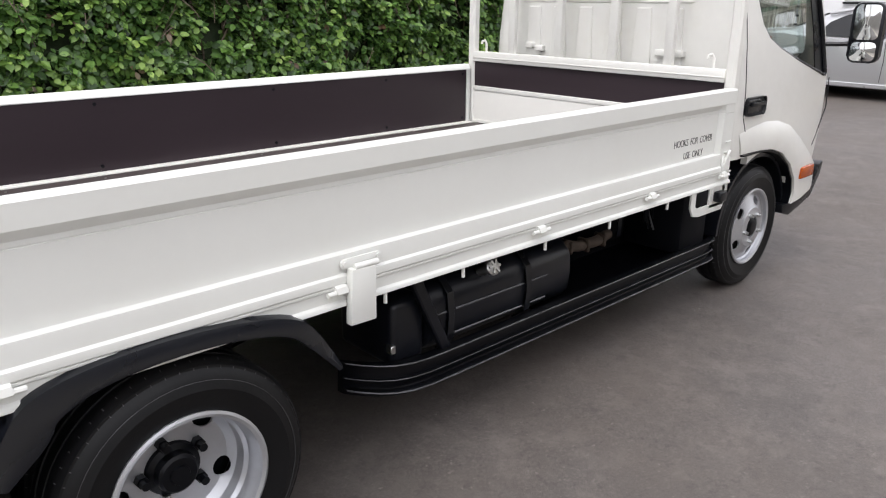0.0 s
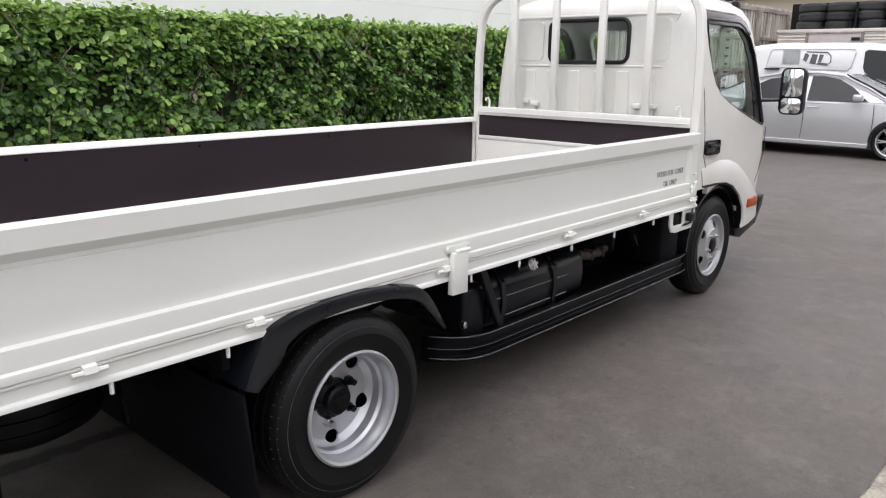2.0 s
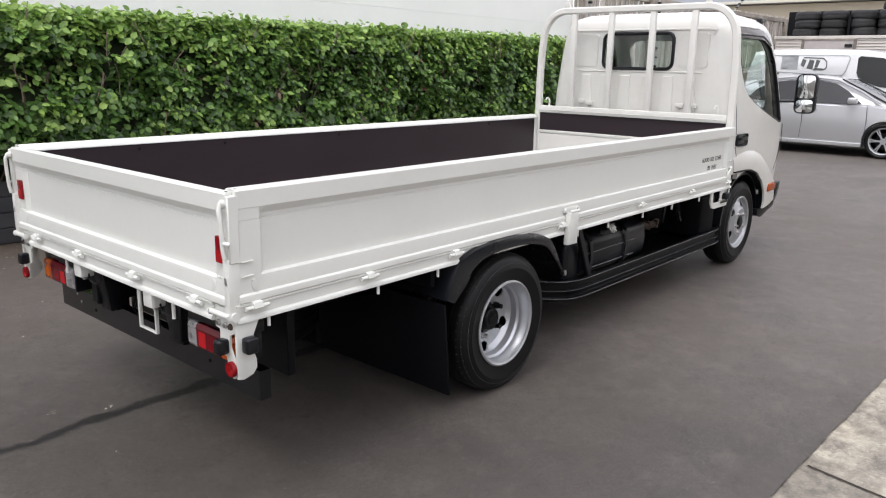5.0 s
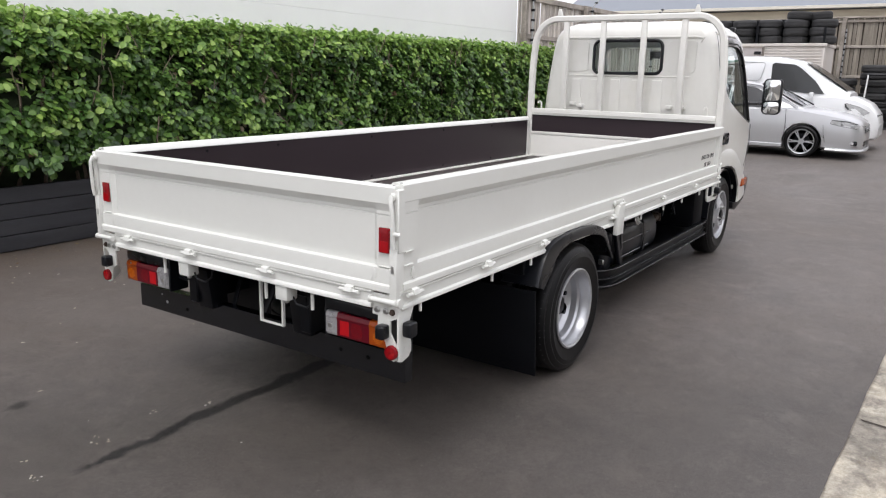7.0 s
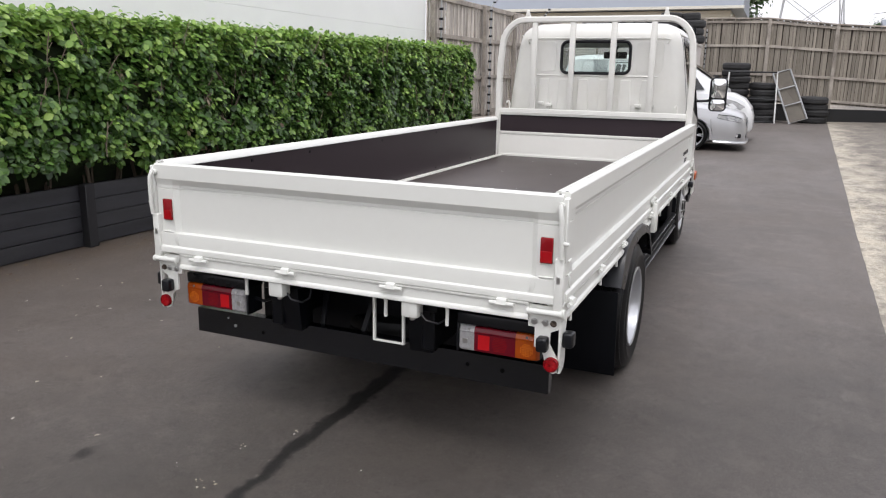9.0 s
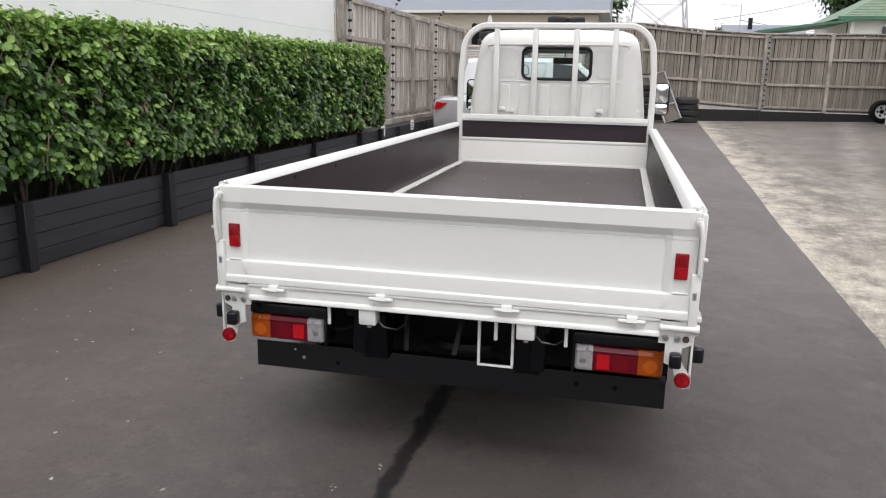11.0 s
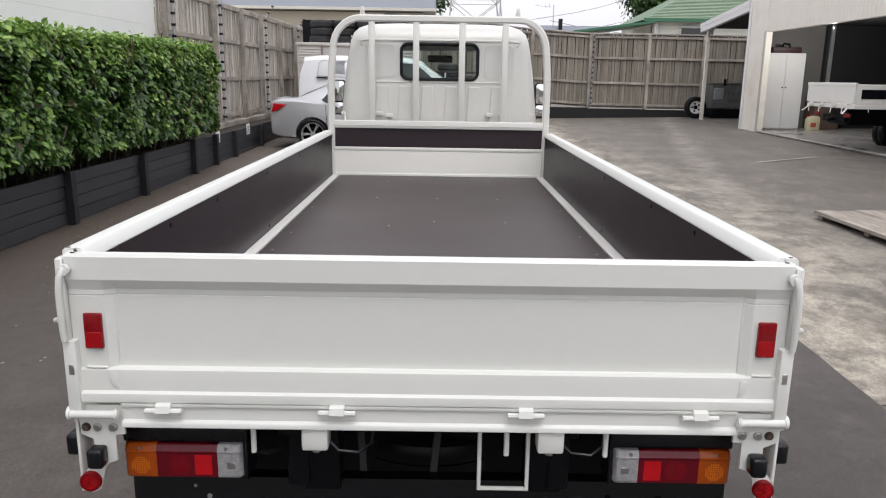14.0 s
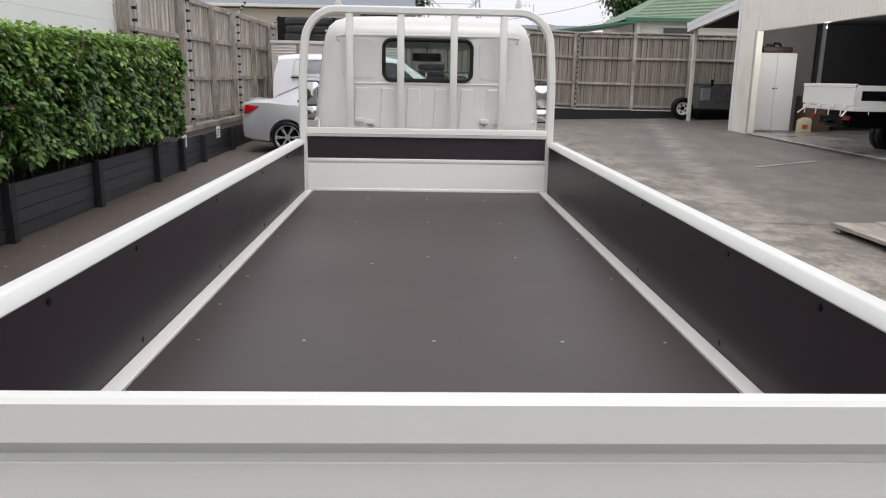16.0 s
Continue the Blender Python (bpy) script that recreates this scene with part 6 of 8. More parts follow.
box(bt2, (3.90, -0.56, 0.38), (4.20, -0.42, 0.60), 0.03, 2)
part("equipment_box", bt2, FLAP, truck)
mb2 = B()
tube(mb2, [(3.46, -0.60, 0.54), (3.52, -0.665, 0.505), (3.66, -0.66, 0.475), (3.82, -0.645, 0.462), (3.98, -0.60, 0.455)], 0.026, 12)
for x, y, z in ((3.56, -0.664, 0.494), (3.70, -0.657, 0.472), (3.86, -0.638, 0.460)):
    box(mb2, (x - 0.008, y - 0.034, z - 0.030), (x + 0.008, y + 0.034, z + 0.034), 0.004)
part("exhaust_brake", mb2, RUSTY, truck, "brown cast exhaust pipe with flanges")
for x, y, z0, z1 in ((3.98, -0.66, 0.70, 0.44), (4.22, -0.66, 0.70, 0.47)):
    hg = B()
    bar(hg, [(x, y, z0), (x + 0.01, y, (z0 + z1) / 2), (x + 0.05, y + 0.03, z1)], 0.035, 0.006, (1, 0, 0))
    part("pipe_hanger", hg, TANKB, truck)
for k in range(4):
    wr = B()
    x = 4.24 + 0.045 * k
    tube(wr, [(x, -0.60, 0.66), (x + 0.02, -0.63, 0.52 - 0.02 * k), (x + 0.06, -0.64, 0.43 - 0.015 * k), (x + 0.15, -0.58, 0.40)], 0.006, 6)
    part("brake_hose", wr, EDGE if k == 1 else BLACKP, truck)
ax = B()
cyl(ax, (1.595, -0.78, 0.34), (1.595, 0.78, 0.34), 0.055, 16)
lathe(ax, [(0.0, -0.17), (0.09, -0.16), (0.17, -0.08), (0.18, 0.0), (0.17, 0.08), (0.09, 0.16), (0.0, 0.17)], 24, pose(1.595, 0, 0.34, 90, 0, 0))
part("rear_axle", ax, BLACKM, truck)
ps = B()
cyl(ps, (1.70, 0, 0.40), (4.2, 0, 0.52), 0.045, 16)
box(ps, (3.6, -0.28, 0.40), (4.7, 0.28, 0.66), 0.05, 2)
part("drive_shaft", ps, BLACKM, truck)
ex = B()
tube(ex, [(3.05, -0.52, 0.62), (3.4, -0.54, 0.585), (3.62, -0.55, 0.575), (3.8, -0.53, 0.60)], 0.022, 10)
box(ex, (3.48, -0.58, 0.555), (3.52, -0.50, 0.60), 0.004)
part("exhaust_pipe", ex, RUSTY, truck)
for x, y, z in ((3.70, -0.62, 0.60), (4.02, -0.66, 0.66), (3.78, -0.58, 0.66)):
    vv = B()
    cyl(vv, (x, y, z), (x + 0.10, y - 0.01, z + 0.02), 0.035, 12)
    tube(vv, [(x, y, z), (x - 0.08, y + 0.02, z + 0.05), (x - 0.2, y + 0.1, z + 0.06)], 0.012, 8)
    part("air_valve", vv, BLACKP, truck)
# left and middle boxes are unseen, added to keep the underside dark
for x0, x1, y0, y1, z0, nm in ((2.45, 3.35, 0.45, 0.78, 0.26, "air_tank_box"), (3.45, 4.60, 0.42, 0.80, 0.24, "tool_box"), (3.55, 5.45, -0.40, 0.40, 0.24, "gearbox"), (4.35, 4.62, -0.80, -0.45, 0.30, "cab_step_box"), (3.30, 4.34, -0.52, -0.41, 0.585, "cable_tray")):
    ub = B()
    box(ub, (x0, y0, z0), (x1, y1, 0.62), 0.03, 2)
    part(nm, ub, FLAP, truck)
# thin tray added only to block light and hide the ground below
sp_ = B()
box(sp_, (3.30, -0.79, 0.262), (4.62, -0.41, 0.272), 0.002)
part("splash_tray", sp_, BLACKM, truck)
sw = B()
lathe(sw, tyre_prof(0.335, 0.212, 0.19), 40, pose(0.72, 0.0, 0.36))
cyl(sw, (0.72, 0, 0.33), (0.72, 0, 0.40), 0.213, 32)
part("spare_tyre", sw, RUBBER, truck)
for sg in (-1, 1):
    lsps = B()
    for k in range(4):
        bar(lsps, [(0.85 + 0.12 * k, sg * 0.46, 0.52 - 0.02 * k), (1.60, sg * 0.46, 0.395 - 0.012 * k), (2.35 - 0.12 * k, sg * 0.46, 0.52 - 0.02 * k)], 0.07, 0.012, (0, 1, 0))
    part("leaf_spring", lsps, BLACKM, truck)
for y0, y1 in ((0.221, 0.188), (-0.038, -0.010)):
    sx = B()
    bar(sx, [(0.32, y0, 0.66), (0.20, y1, 0.42)], 0.025, 0.012, (0, 1, 0))
    part("rear_stay", sx, BLACKM, truck)
lh = B()
tube(lh, [(0.15, 0.52, 0.56), (0.15, 0.46, 0.55), (0.17, 0.41, 0.57), (0.22, 0.38, 0.61)], 0.008, 6)
part("lamp_cable", lh, BLACKP, truck)
# cross member at the chassis end, enlarged to hide lit ground beyond
cmx = B()
box(cmx, (0.44, -0.68, 0.30), (0.48, 0.68, 0.66), 0.004)
part("end_cross_member", cmx, BLACKM, truck)

# ---- cab ----
LEVELS = [(0.46, 0.830, 4.66, 5.950), (0.60, 0.842, 4.655, 5.965), (0.80, 0.846, 4.648, 5.990), (0.96, 0.847, 4.642, 6.000), (1.12, 0.846, 4.638, 5.990), (1.36, 0.826, 4.632, 5.935), (1.60, 0.796, 4.632, 5.865), (1.80, 0.768, 4.640, 5.790), (1.90, 0.750, 4.652, 5.730), (1.965, 0.725, 4.672, 5.640), (2.010, 0.680, 4.710, 5.510), (2.040, 0.600, 4.770, 5.330), (2.055, 0.42, 4.90, 5.12)]


def cab_ring(z, w, xr, xf, inset=0.0):
    w, xr, xf = w - inset, xr + inset, xf - inset
    rr, rf = min(0.10, w * 0.3, (xf - xr) * 0.4), min(0.17, w * 0.35, (xf - xr) * 0.45)
    out = []
    for cx, cy, r, a0 in ((xf - rf, w - rf, rf, 0), (xr + rr, w - rr, rr, 90), (xr + rr, -w + rr, rr, 180), (xf - rf, -w + rf, rf, 270)):
        out += [Vector((cx + r * math.cos(radians(a0 + 15 * k)), cy + r * math.sin(radians(a0 + 15 * k)), z)) for k in range(7)]
    return out


shell = B()
outer = [cab_ring(*lv) for lv in LEVELS]
inner = [cab_ring(lv[0] - (0.03 if lv[0] > 1.85 else 0), *lv[1:], inset=0.035) for lv in LEVELS]
vo = [[shell.verts.new(p) for p in r] for r in outer]
vi = [[shell.verts.new(p) for p in r] for r in inner]
K = len(outer[0])
for stack, flip in ((vo, False), (vi, True)):
    for a, b in zip(stack, stack[1:]):
        for i in range(K):
            q = (a[i], a[(i + 1) % K], b[(i + 1) % K], b[i])
            shell.faces.new(q[::-1] if flip else q)
    shell.faces.new(stack[-1] if not flip else stack[-1][::-1])
for i in range(K):
    shell.faces.new((vo[0][(i + 1) % K], vo[0][i], vi[0][i], vi[0][(i + 1) % K]))
bmesh.ops.recalc_face_normals(shell, faces=shell.faces)
sm = bpy.data.meshes.new("cab_shell")
shell.to_mesh(sm)
shell.free()
WIN = [(4.845, 1.858), (4.860, 1.872), (5.38, 1.872), (5.48, 1.845), (5.59, 1.770), (5.67, 1.660), (5.755, 1.440), (5.832, 1.170), (5.825, 1.152), (5.79, 1.155), (5.40, 1.258), (5.18, 1.325), (5.035, 1.385), (4.950, 1.460), (4.900, 1.560), (4.865, 1.70)]
cut_side = B()
prism(cut_side, WIN, "y", -1.2, 1.2)
cut_rear = B()
prism(cut_rear, rounded(-0.318, 0.318, 1.592, 1.876, 0.055), "x", 4.4, 4.95)
cut_front = B()
prism(cut_front, rounded(-0.66, 0.66, 1.22, 1.86, 0.10), "x", 5.45, 6.5)
cut_arch = B()
prism(cut_arch, [(5.10 + 0.430 * math.cos(radians(a)), 0.345 + 0.425 * math.sin(radians(a))) for a in range(-30, 211, 12)], "y", -1.2, 1.2)
cut_low = B()
box(cut_low, (4.4, -1.2, 0.3), (4.90, 1.2, 0.765))
cab = part("cab", carve(sm, [cut_side, cut_rear, cut_front, cut_arch, cut_low]), CABW, truck, "cream-white truck cab", sharp=28)
fr = B()
outl = rounded(-0.318, 0.318, 1.592, 1.876, 0.055)
tube(fr, [(4.630, y, z) for y, z in outl + outl[:1]], 0.014, 8)
part("rear_window_seal", fr, BLACKP, cab)
gp = B()
prism(gp, rounded(-0.312, 0.312, 1.598, 1.870, 0.05), "x", 4.641, 4.646)
part("rear_window", gp, TINT, cab).visible_shadow = False
ws = B()
prism(ws, [(-0.66, 1.22), (0.66, 1.22), (0.60, 1.86), (-0.60, 1.86)], "x", 0, 0.006)
for v in ws.verts:
    v.co.x += 5.940 - (v.co.z - 1.22) * 0.33
part("windscreen", ws, TINT, cab).visible_shadow = False
SHIELD = mat("smoky_acrylic", (0.16, 0.15, 0.16), 0.2, vary=0.1, scale=3, grain=20, coat=0.3)
for sg in (-1, 1):
    sgp = B()
    yy = lambda z: sg * (0.846 - 0.112 * (z - 1.12) - 0.016)
    prism(sgp, WIN, "y", 0, 0.005)
    for v in sgp.verts:
        v.co.y += yy(v.co.z)
    part("door_window", sgp, TINT, cab).visible_shadow = False
    tm = B()
    tube(tm, [(x, yy(z) + sg * 0.010, z) for x, z in WIN + WIN[:1]], 0.012, 6)
    part("window_seal", tm, BLACKP, cab)
    ap = B()
    prism(ap, [(5.38, 1.871), (5.48, 1.845), (5.59, 1.770), (5.67, 1.660), (5.755, 1.440), (5.832, 1.170), (5.825, 1.152), (5.70, 1.185), (5.655, 1.42), (5.585, 1.62), (5.50, 1.75), (5.40, 1.822), (5.32, 1.848)], "y", 0, 0.010)
    for v in ap.verts:
        v.co.y += yy(v.co.z) + sg * 0.003
    part("window_corner_trim", ap, BLACKP, cab, "black window corner trim")
    ap = B()
    prism(ap, [(4.838, 1.922), (5.36, 1.920), (5.50, 1.885), (5.60, 1.805), (5.55, 1.790), (5.44, 1.838), (5.36, 1.846), (4.845, 1.846)], "y", 0, 0.006, 0.002)
    for v in ap.verts:
        v.co.y += yy(v.co.z) + sg * 0.018
    part("weather_shield", ap, SHIELD, cab, "smoky acrylic weather shield")
    # door shut lines, handle, flare and indicator
    for line in ([(4.745, 1.95), (4.752, 1.60), (4.770, 1.20), (4.780, 0.99), (4.885, 0.81)], [(5.885, 1.13), (5.905, 0.95), (5.78, 0.72)]):
        sh = B()
        dense = []
        for (a, b), (c, d) in zip(line, line[1:]):
            dense += [(a + (c - a) * k / 6, b + (d - b) * k / 6) for k in range(6)]
        dense.append(line[-1])
        pts3 = []
        for x, z in dense:
            w = float(np.interp(z, [lv[0] for lv in LEVELS], [lv[1] for lv in LEVELS]))
            xr = float(np.interp(z, [lv[0] for lv in LEVELS], [lv[2] for lv in LEVELS]))
            if x < xr + 0.10:
                w -= 0.10 - math.sqrt(max(0.0, 0.01 - (xr + 0.10 - x) ** 2))
            pts3.append((x, sg * (w - 0.0005), z))
        tube(sh, pts3, 0.0035, 5)
        part("door_gap", sh, BLACKP, cab)
    hn = B()
    box(hn, (4.785, sg * 0.845, 0.992), (5.000, sg * 0.858, 1.090), 0.022, 3)
    hnd = part("door_handle", hn, BLACKP, cab, "black plastic door handle")
    hl = B()
    box(hl, (4.83, sg * 0.856, 1.040), (4.985, sg * 0.874, 1.066), 0.009, 2)
    part("handle_grip", hl, BLACKP, hnd)
    fl_in = [(4.80, 0.788), (4.90, 0.790), (5.00, 0.792), (5.13, 0.782), (5.26, 0.745), (5.40, 0.660), (5.49, 0.560), (5.52, 0.47), (5.50, 0.40)]
    fl_out = [(4.76, 0.90), (4.90, 0.925), (5.06, 0.940), (5.22, 0.930), (5.40, 0.885), (5.58, 0.790), (5.75, 0.680), (5.86, 0.600), (5.88, 0.46)]
    fb = B()
    rows = []
    for (a, b), (c, d), f in zip(fl_in, fl_out, (0.12, 0.35, 0.65, 0.9, 1.0, 1.0, 1.0, 1.0, 1.0)):
        rows.append([Vector((a, sg * (0.840 + 0.028 * f), b)), Vector((a, sg * (0.850 + 0.034 * f), b)), Vector((a + (c - a) * 0.3, sg * (0.850 + 0.042 * f), b + (d - b) * 0.3)), Vector((a + (c - a) * 0.75, sg * (0.849 + 0.028 * f), b + (d - b) * 0.75)), Vector((c, sg * 0.8485, d)), Vector((c, sg * 0.82, d))])
    ring_loft(fb, rows)
    part("wheel_arch_flare", fb, CABW, cab, sharp=50)
    lin = B()
    rows = []
    for a, b in fl_in:
        d = Vector((a - 5.10, b - 0.345)).normalized()
        rows.append([Vector((a - d.x * q, sg * y, b - d.y * q)) for q, y in ((0.002, 0.45), (0.002, 0.870), (0.014, 0.870), (0.014, 0.45))])
    ring_loft(lin, rows)
    part("arch_liner", lin, BLACKM, cab)
    ind = B()
    box(ind, (5.545, sg * 0.868, 0.546), (5.735, sg * 0.902, 0.618), 0.010, 2)
    part("side_indicator", ind, AMBER, cab, "amber side indicator")
    stp = B()
    prism(stp, [(5.44, 0.40), (5.46, 0.34), (5.56, 0.31), (5.86, 0.38), (5.97, 0.52), (5.985, 0.60), (5.92, 0.58), (5.86, 0.45), (5.62, 0.385)], "y", sg * 0.60, sg * 0.858, 0.008)
    part("bumper_corner", stp, BLACKP, cab, "black plastic bumper corner step")
    # mirrors
    my = -1.024 if sg < 0 else 1.012
    mh = B()
    sec = rounded(-0.086, 0.086, 1.230, 1.572, 0.042)
    prism(mh, [(my + a, b) for a, b in sec], "x", 5.832, 5.90, 0.010)
    turned = pose(5.865, my, 0, 0, 0, -5 * sg) @ pose(-5.865, -my, 0)
    for v in mh.verts:
        v.co = turned @ v.co
    mirror = part("door_mirror", mh, BLACKP, cab, "black door mirror with two glasses")
    for z0, z1 in ((1.364, 1.560), (1.242, 1.350)):
        mg = B()
        zc = (z0 + z1) / 2
        rim_pts = rounded(-0.068, 0.068, z0 - zc, z1 - zc, 0.028)
        bulge = 0.014
        hz = (z1 - z0) / 2
        rings = [[Vector((5.8325 - bulge * (1 - 0.5 * (p * f / 0.068) ** 2 - 0.5 * (q * f / hz) ** 2), my + p * f, zc + q * f)) for p, q in rim_pts] for f in (1.0, 0.85, 0.7, 0.55, 0.4, 0.25, 0.1, 0.02)]
        ring_loft(mg, [[Vector((5.836, my + p, zc + q)) for p, q in rim_pts]] + rings)
        for v in mg.verts:
            v.co = turned @ v.co
        part("mirror_glass", mg, MIRROR, mirror)
    ma = B()
    tube(ma, [(5.80, sg * 0.80, 1.33), (5.86, sg * 0.93, 1.335), (5.875, my, 1.36)], 0.014, 8)
    part("mirror_arm", ma, BLACKP, mirror)

# pressings on the back of the cab
for sg in (-1, 1):
    pr = B()
    prism(pr, [(sg * a, b) for a, b in rounded(0.375, 0.615, 1.605, 1.875, 0.03)], "x", 4.6275, 4.650, 0.003)
    part("raised_panel", pr, CABW, cab, sharp=15)
rg = B()
tube(rg, [(4.640, -0.585, 1.567), (4.634, -0.56, 1.567), (4.634, 0.56, 1.567), (4.640, 0.585, 1.567)], 0.008, 8)
tube(rg, [(4.652, -0.60, 1.905), (4.652, 0.60, 1.905)], 0.012, 8)
tube(rg, [(4.646, -0.64, 1.862), (4.652, -0.66, 1.895), (4.652, -0.60, 1.905)], 0.010, 8)
tube(rg, [(4.646, 0.64, 1.862), (4.652, 0.66, 1.895), (4.652, 0.60, 1.905)], 0.010, 8)
part("pressed_ridge", rg, CABW, cab)
for y in (-0.48, -0.29, -0.10, 0.10, 0.29, 0.48):
    vr = B()
    prism(vr, [(y - 0.062, 1.20), (y + 0.062, 1.20), (y + 0.045, 1.535), (y - 0.045, 1.535)], "x", 4.6225, 4.645, 0.006)
    part("pressed_rib", vr, CABW, cab, sharp=15)
for y, z in ((0.50, 1.30), (0.42, 1.285), (-0.42, 1.30), (-0.53, 1.30)):
    lgs = B()
    box(lgs, (4.60, y - 0.03, z - 0.012), (4.636, y + 0.03, z + 0.022), 0.006, 2)
    part("cab_lug", lgs, CABW, cab)
# roof edge marker, gutter
for sg in (-1, 1):
    rm = B()
    box(rm, (5.47, sg * 0.655, 1.985), (5.54, sg * 0.70, 2.03), 0.008, 2)
    part("roof_bracket", rm, BLACKP, cab)
    gt = B()
    tube(gt, [(4.74, sg * 0.742, 1.935), (5.30, sg * 0.742, 1.932), (5.50, sg * 0.738, 1.905), (5.64, sg * 0.735, 1.81)], 0.008, 6)
    part("rain_gutter", gt, CABW, cab)
# inside the cab
dash = B()
prism(dash, [(5.45, 1.02), (5.50, 1.19), (5.70, 1.22), (5.86, 1.17), (5.88, 0.80), (5.55, 0.80)], "y", -0.76, 0.76, 0.02)
part("dashboard", dash, BLACKP, cab)
for y, w in ((-0.42, 0.24), (0.12, 0.20), (0.50, 0.20)):
    se = B()
    prism(se, [(4.80, 1.02), (4.74, 1.44), (4.82, 1.46), (4.96, 1.10), (5.26, 1.09), (5.28, 0.98), (4.86, 0.96)], "y", y - w, y + w, 0.03)
    seat = part("cab_seat", se, GREYCLOTH, cab)
    if y < 0:
        hr = B()
        box(hr, (4.74, y - 0.12, 1.46), (4.80, y + 0.12, 1.58), 0.025, 2)
        part("headrest", hr, GREYCLOTH, seat)
stw = B()
tube(stw, [Vector((5.30, -0.42, 1.23)) + Vector((-0.085 * math.sin(t), 0.19 * math.cos(t), 0.165 * math.sin(t))) for t in [2 * math.pi * k / 24 for k in range(25)]], 0.014, 8)
tube(stw, [(5.30, -0.42, 1.23), (5.48, -0.42, 1.10)], 0.02, 8)
tube(stw, [(5.30, -0.60, 1.23), (5.30, -0.24, 1.23)], 0.012, 8)
part("steering_wheel", stw, BLACKP, cab)
rvm = B()
box(rvm, (5.56, -0.12, 1.745), (5.59, 0.12, 1.815), 0.012, 2)
tube(rvm, [(5.58, 0.0, 1.80), (5.70, 0.0, 1.88)], 0.008, 6)
part("rear_view_mirror", rvm, BLACKP, cab)
cf = B()
box(cf, (4.70, -0.80, 0.77), (5.9, 0.80, 0.80))
part("cab_floor", cf, BLACKM, cab)
for sg in (-1, 1):
    wl = B()
    prism(wl, [(5.10 + 0.415 * math.cos(radians(a)), 0.345 + 0.41 * math.sin(radians(a))) for a in range(0, 181, 12)] + [(5.10 + 0.395 * math.cos(radians(a)), 0.345 + 0.39 * math.sin(radians(a))) for a in range(180, -1, -12)], "y", sg * 0.50, sg * 0.825)
    part("wheel_well", wl, BLACKP, cab)


# ---- parked vehicles ----
def road_wheel(parent, at, R, r, w, spokes):
    bm = B()
    lathe(bm, tyre_prof(R, r, w), 36, pose(*at, 90, 0, 0))
    tyre = part("tyre", bm, RUBBER, parent)
    for sg in (-1, 1):
        m = pose(*at, -90 * sg, 0, 0)
        bm = B()
        h = w / 2
        lathe(bm, [(r + 0.006, h - 0.01), (r + 0.004, h + 0.004), (r - 0.012, h - 0.004), (r - 0.02, h - 0.05), (r - 0.02, h - 0.10)], 32, m)
        for k in range(spokes):
            a = 2 * math.pi * k / spokes
            for da in (-0.10, 0.10):
                p0 = m @ Vector((0.045 * math.cos(a), 0.045 * math.sin(a), h - 0.012))
                p1 = m @ Vector(((r - 0.01) * math.cos(a + da), (r - 0.01) * math.sin(a + da), h - 0.010))
                bar(bm, [p0, p1], 0.020, 0.02, (m.to_3x3() @ Vector((-math.sin(a), math.cos(a), 0))))
        cyl(bm, m @ Vector((0, 0, h - 0.05)), m @ Vector((0, 0, h)), 0.055, 14)
        part("rim", bm, SILVER, tyre)
        bm = B()
        cyl(bm, m @ Vector((0, 0, h - 0.11)), m @ Vector((0, 0, h - 0.10)), r - 0.02, 24)
        cyl(bm, m @ Vector((0, 0, h - 0.10)), m @ Vector((0, 0, h - 0.06)), r * 0.62, 20)
        part("brake", bm, BLACKM, tyre)


def loft_body(stations, crown=0.03):
    """A closed body from (u, low, shoulder, half width) stations along local x."""
    bm = B()
    rings = []
    for u, lo, sh, w in stations:
        half = [(w * 0.86, lo), (w * 0.965, lo + 0.04), (w * 0.985, lo + 0.16), (w, lo + (sh - lo) * 0.45), (w * 0.985, lo + (sh - lo) * 0.72), (w * 0.955, sh - 0.035), (w * 0.90, sh), (w * 0.5, sh + crown)]
        rings.append([Vector((u, -y, z)) for y, z in half] + [Vector((u, y, z)) for y, z in reversed(half)])
    ring_loft(bm, rings)
    return bm


def cabin(stations):
    """Glasshouse or roof from (u, belt z, half width at belt, roof z, half width at roof)."""
    bm = B()
    rings = []
    for u, zb, wb, zr, wr in stations:
        half = [(wb, zb), (wb + (wr - wb) * 0.55, zb + (zr - zb) * 0.55), (wr, zr - (zr - zb) * 0.10), (wr * 0.90, zr - 0.01), (wr * 0.5, zr + 0.012)]
        rings.append([Vector((u, -y, z)) for y, z in half] + [Vector((u, y, z)) for y, z in reversed(half)])
    ring_loft(bm, rings)
    return bm


def arches(bm, wheels, R):
    me = bpy.data.meshes.new("body")
    bmesh.ops.recalc_face_normals(bm, faces=bm.faces)
    bm.to_mesh(me)
    bm.free()
    cutters = []
    for u, z in wheels:
        for sg in (-1, 1):
            c = B()
            prism(c, [(u + R * math.cos(2 * math.pi * k / 28), z + R * math.sin(2 * math.pi * k / 28)) for k in range(28)], "y", sg * 0.55, sg * 1.2)
            cutters.append(c)
    return carve(me, cutters)


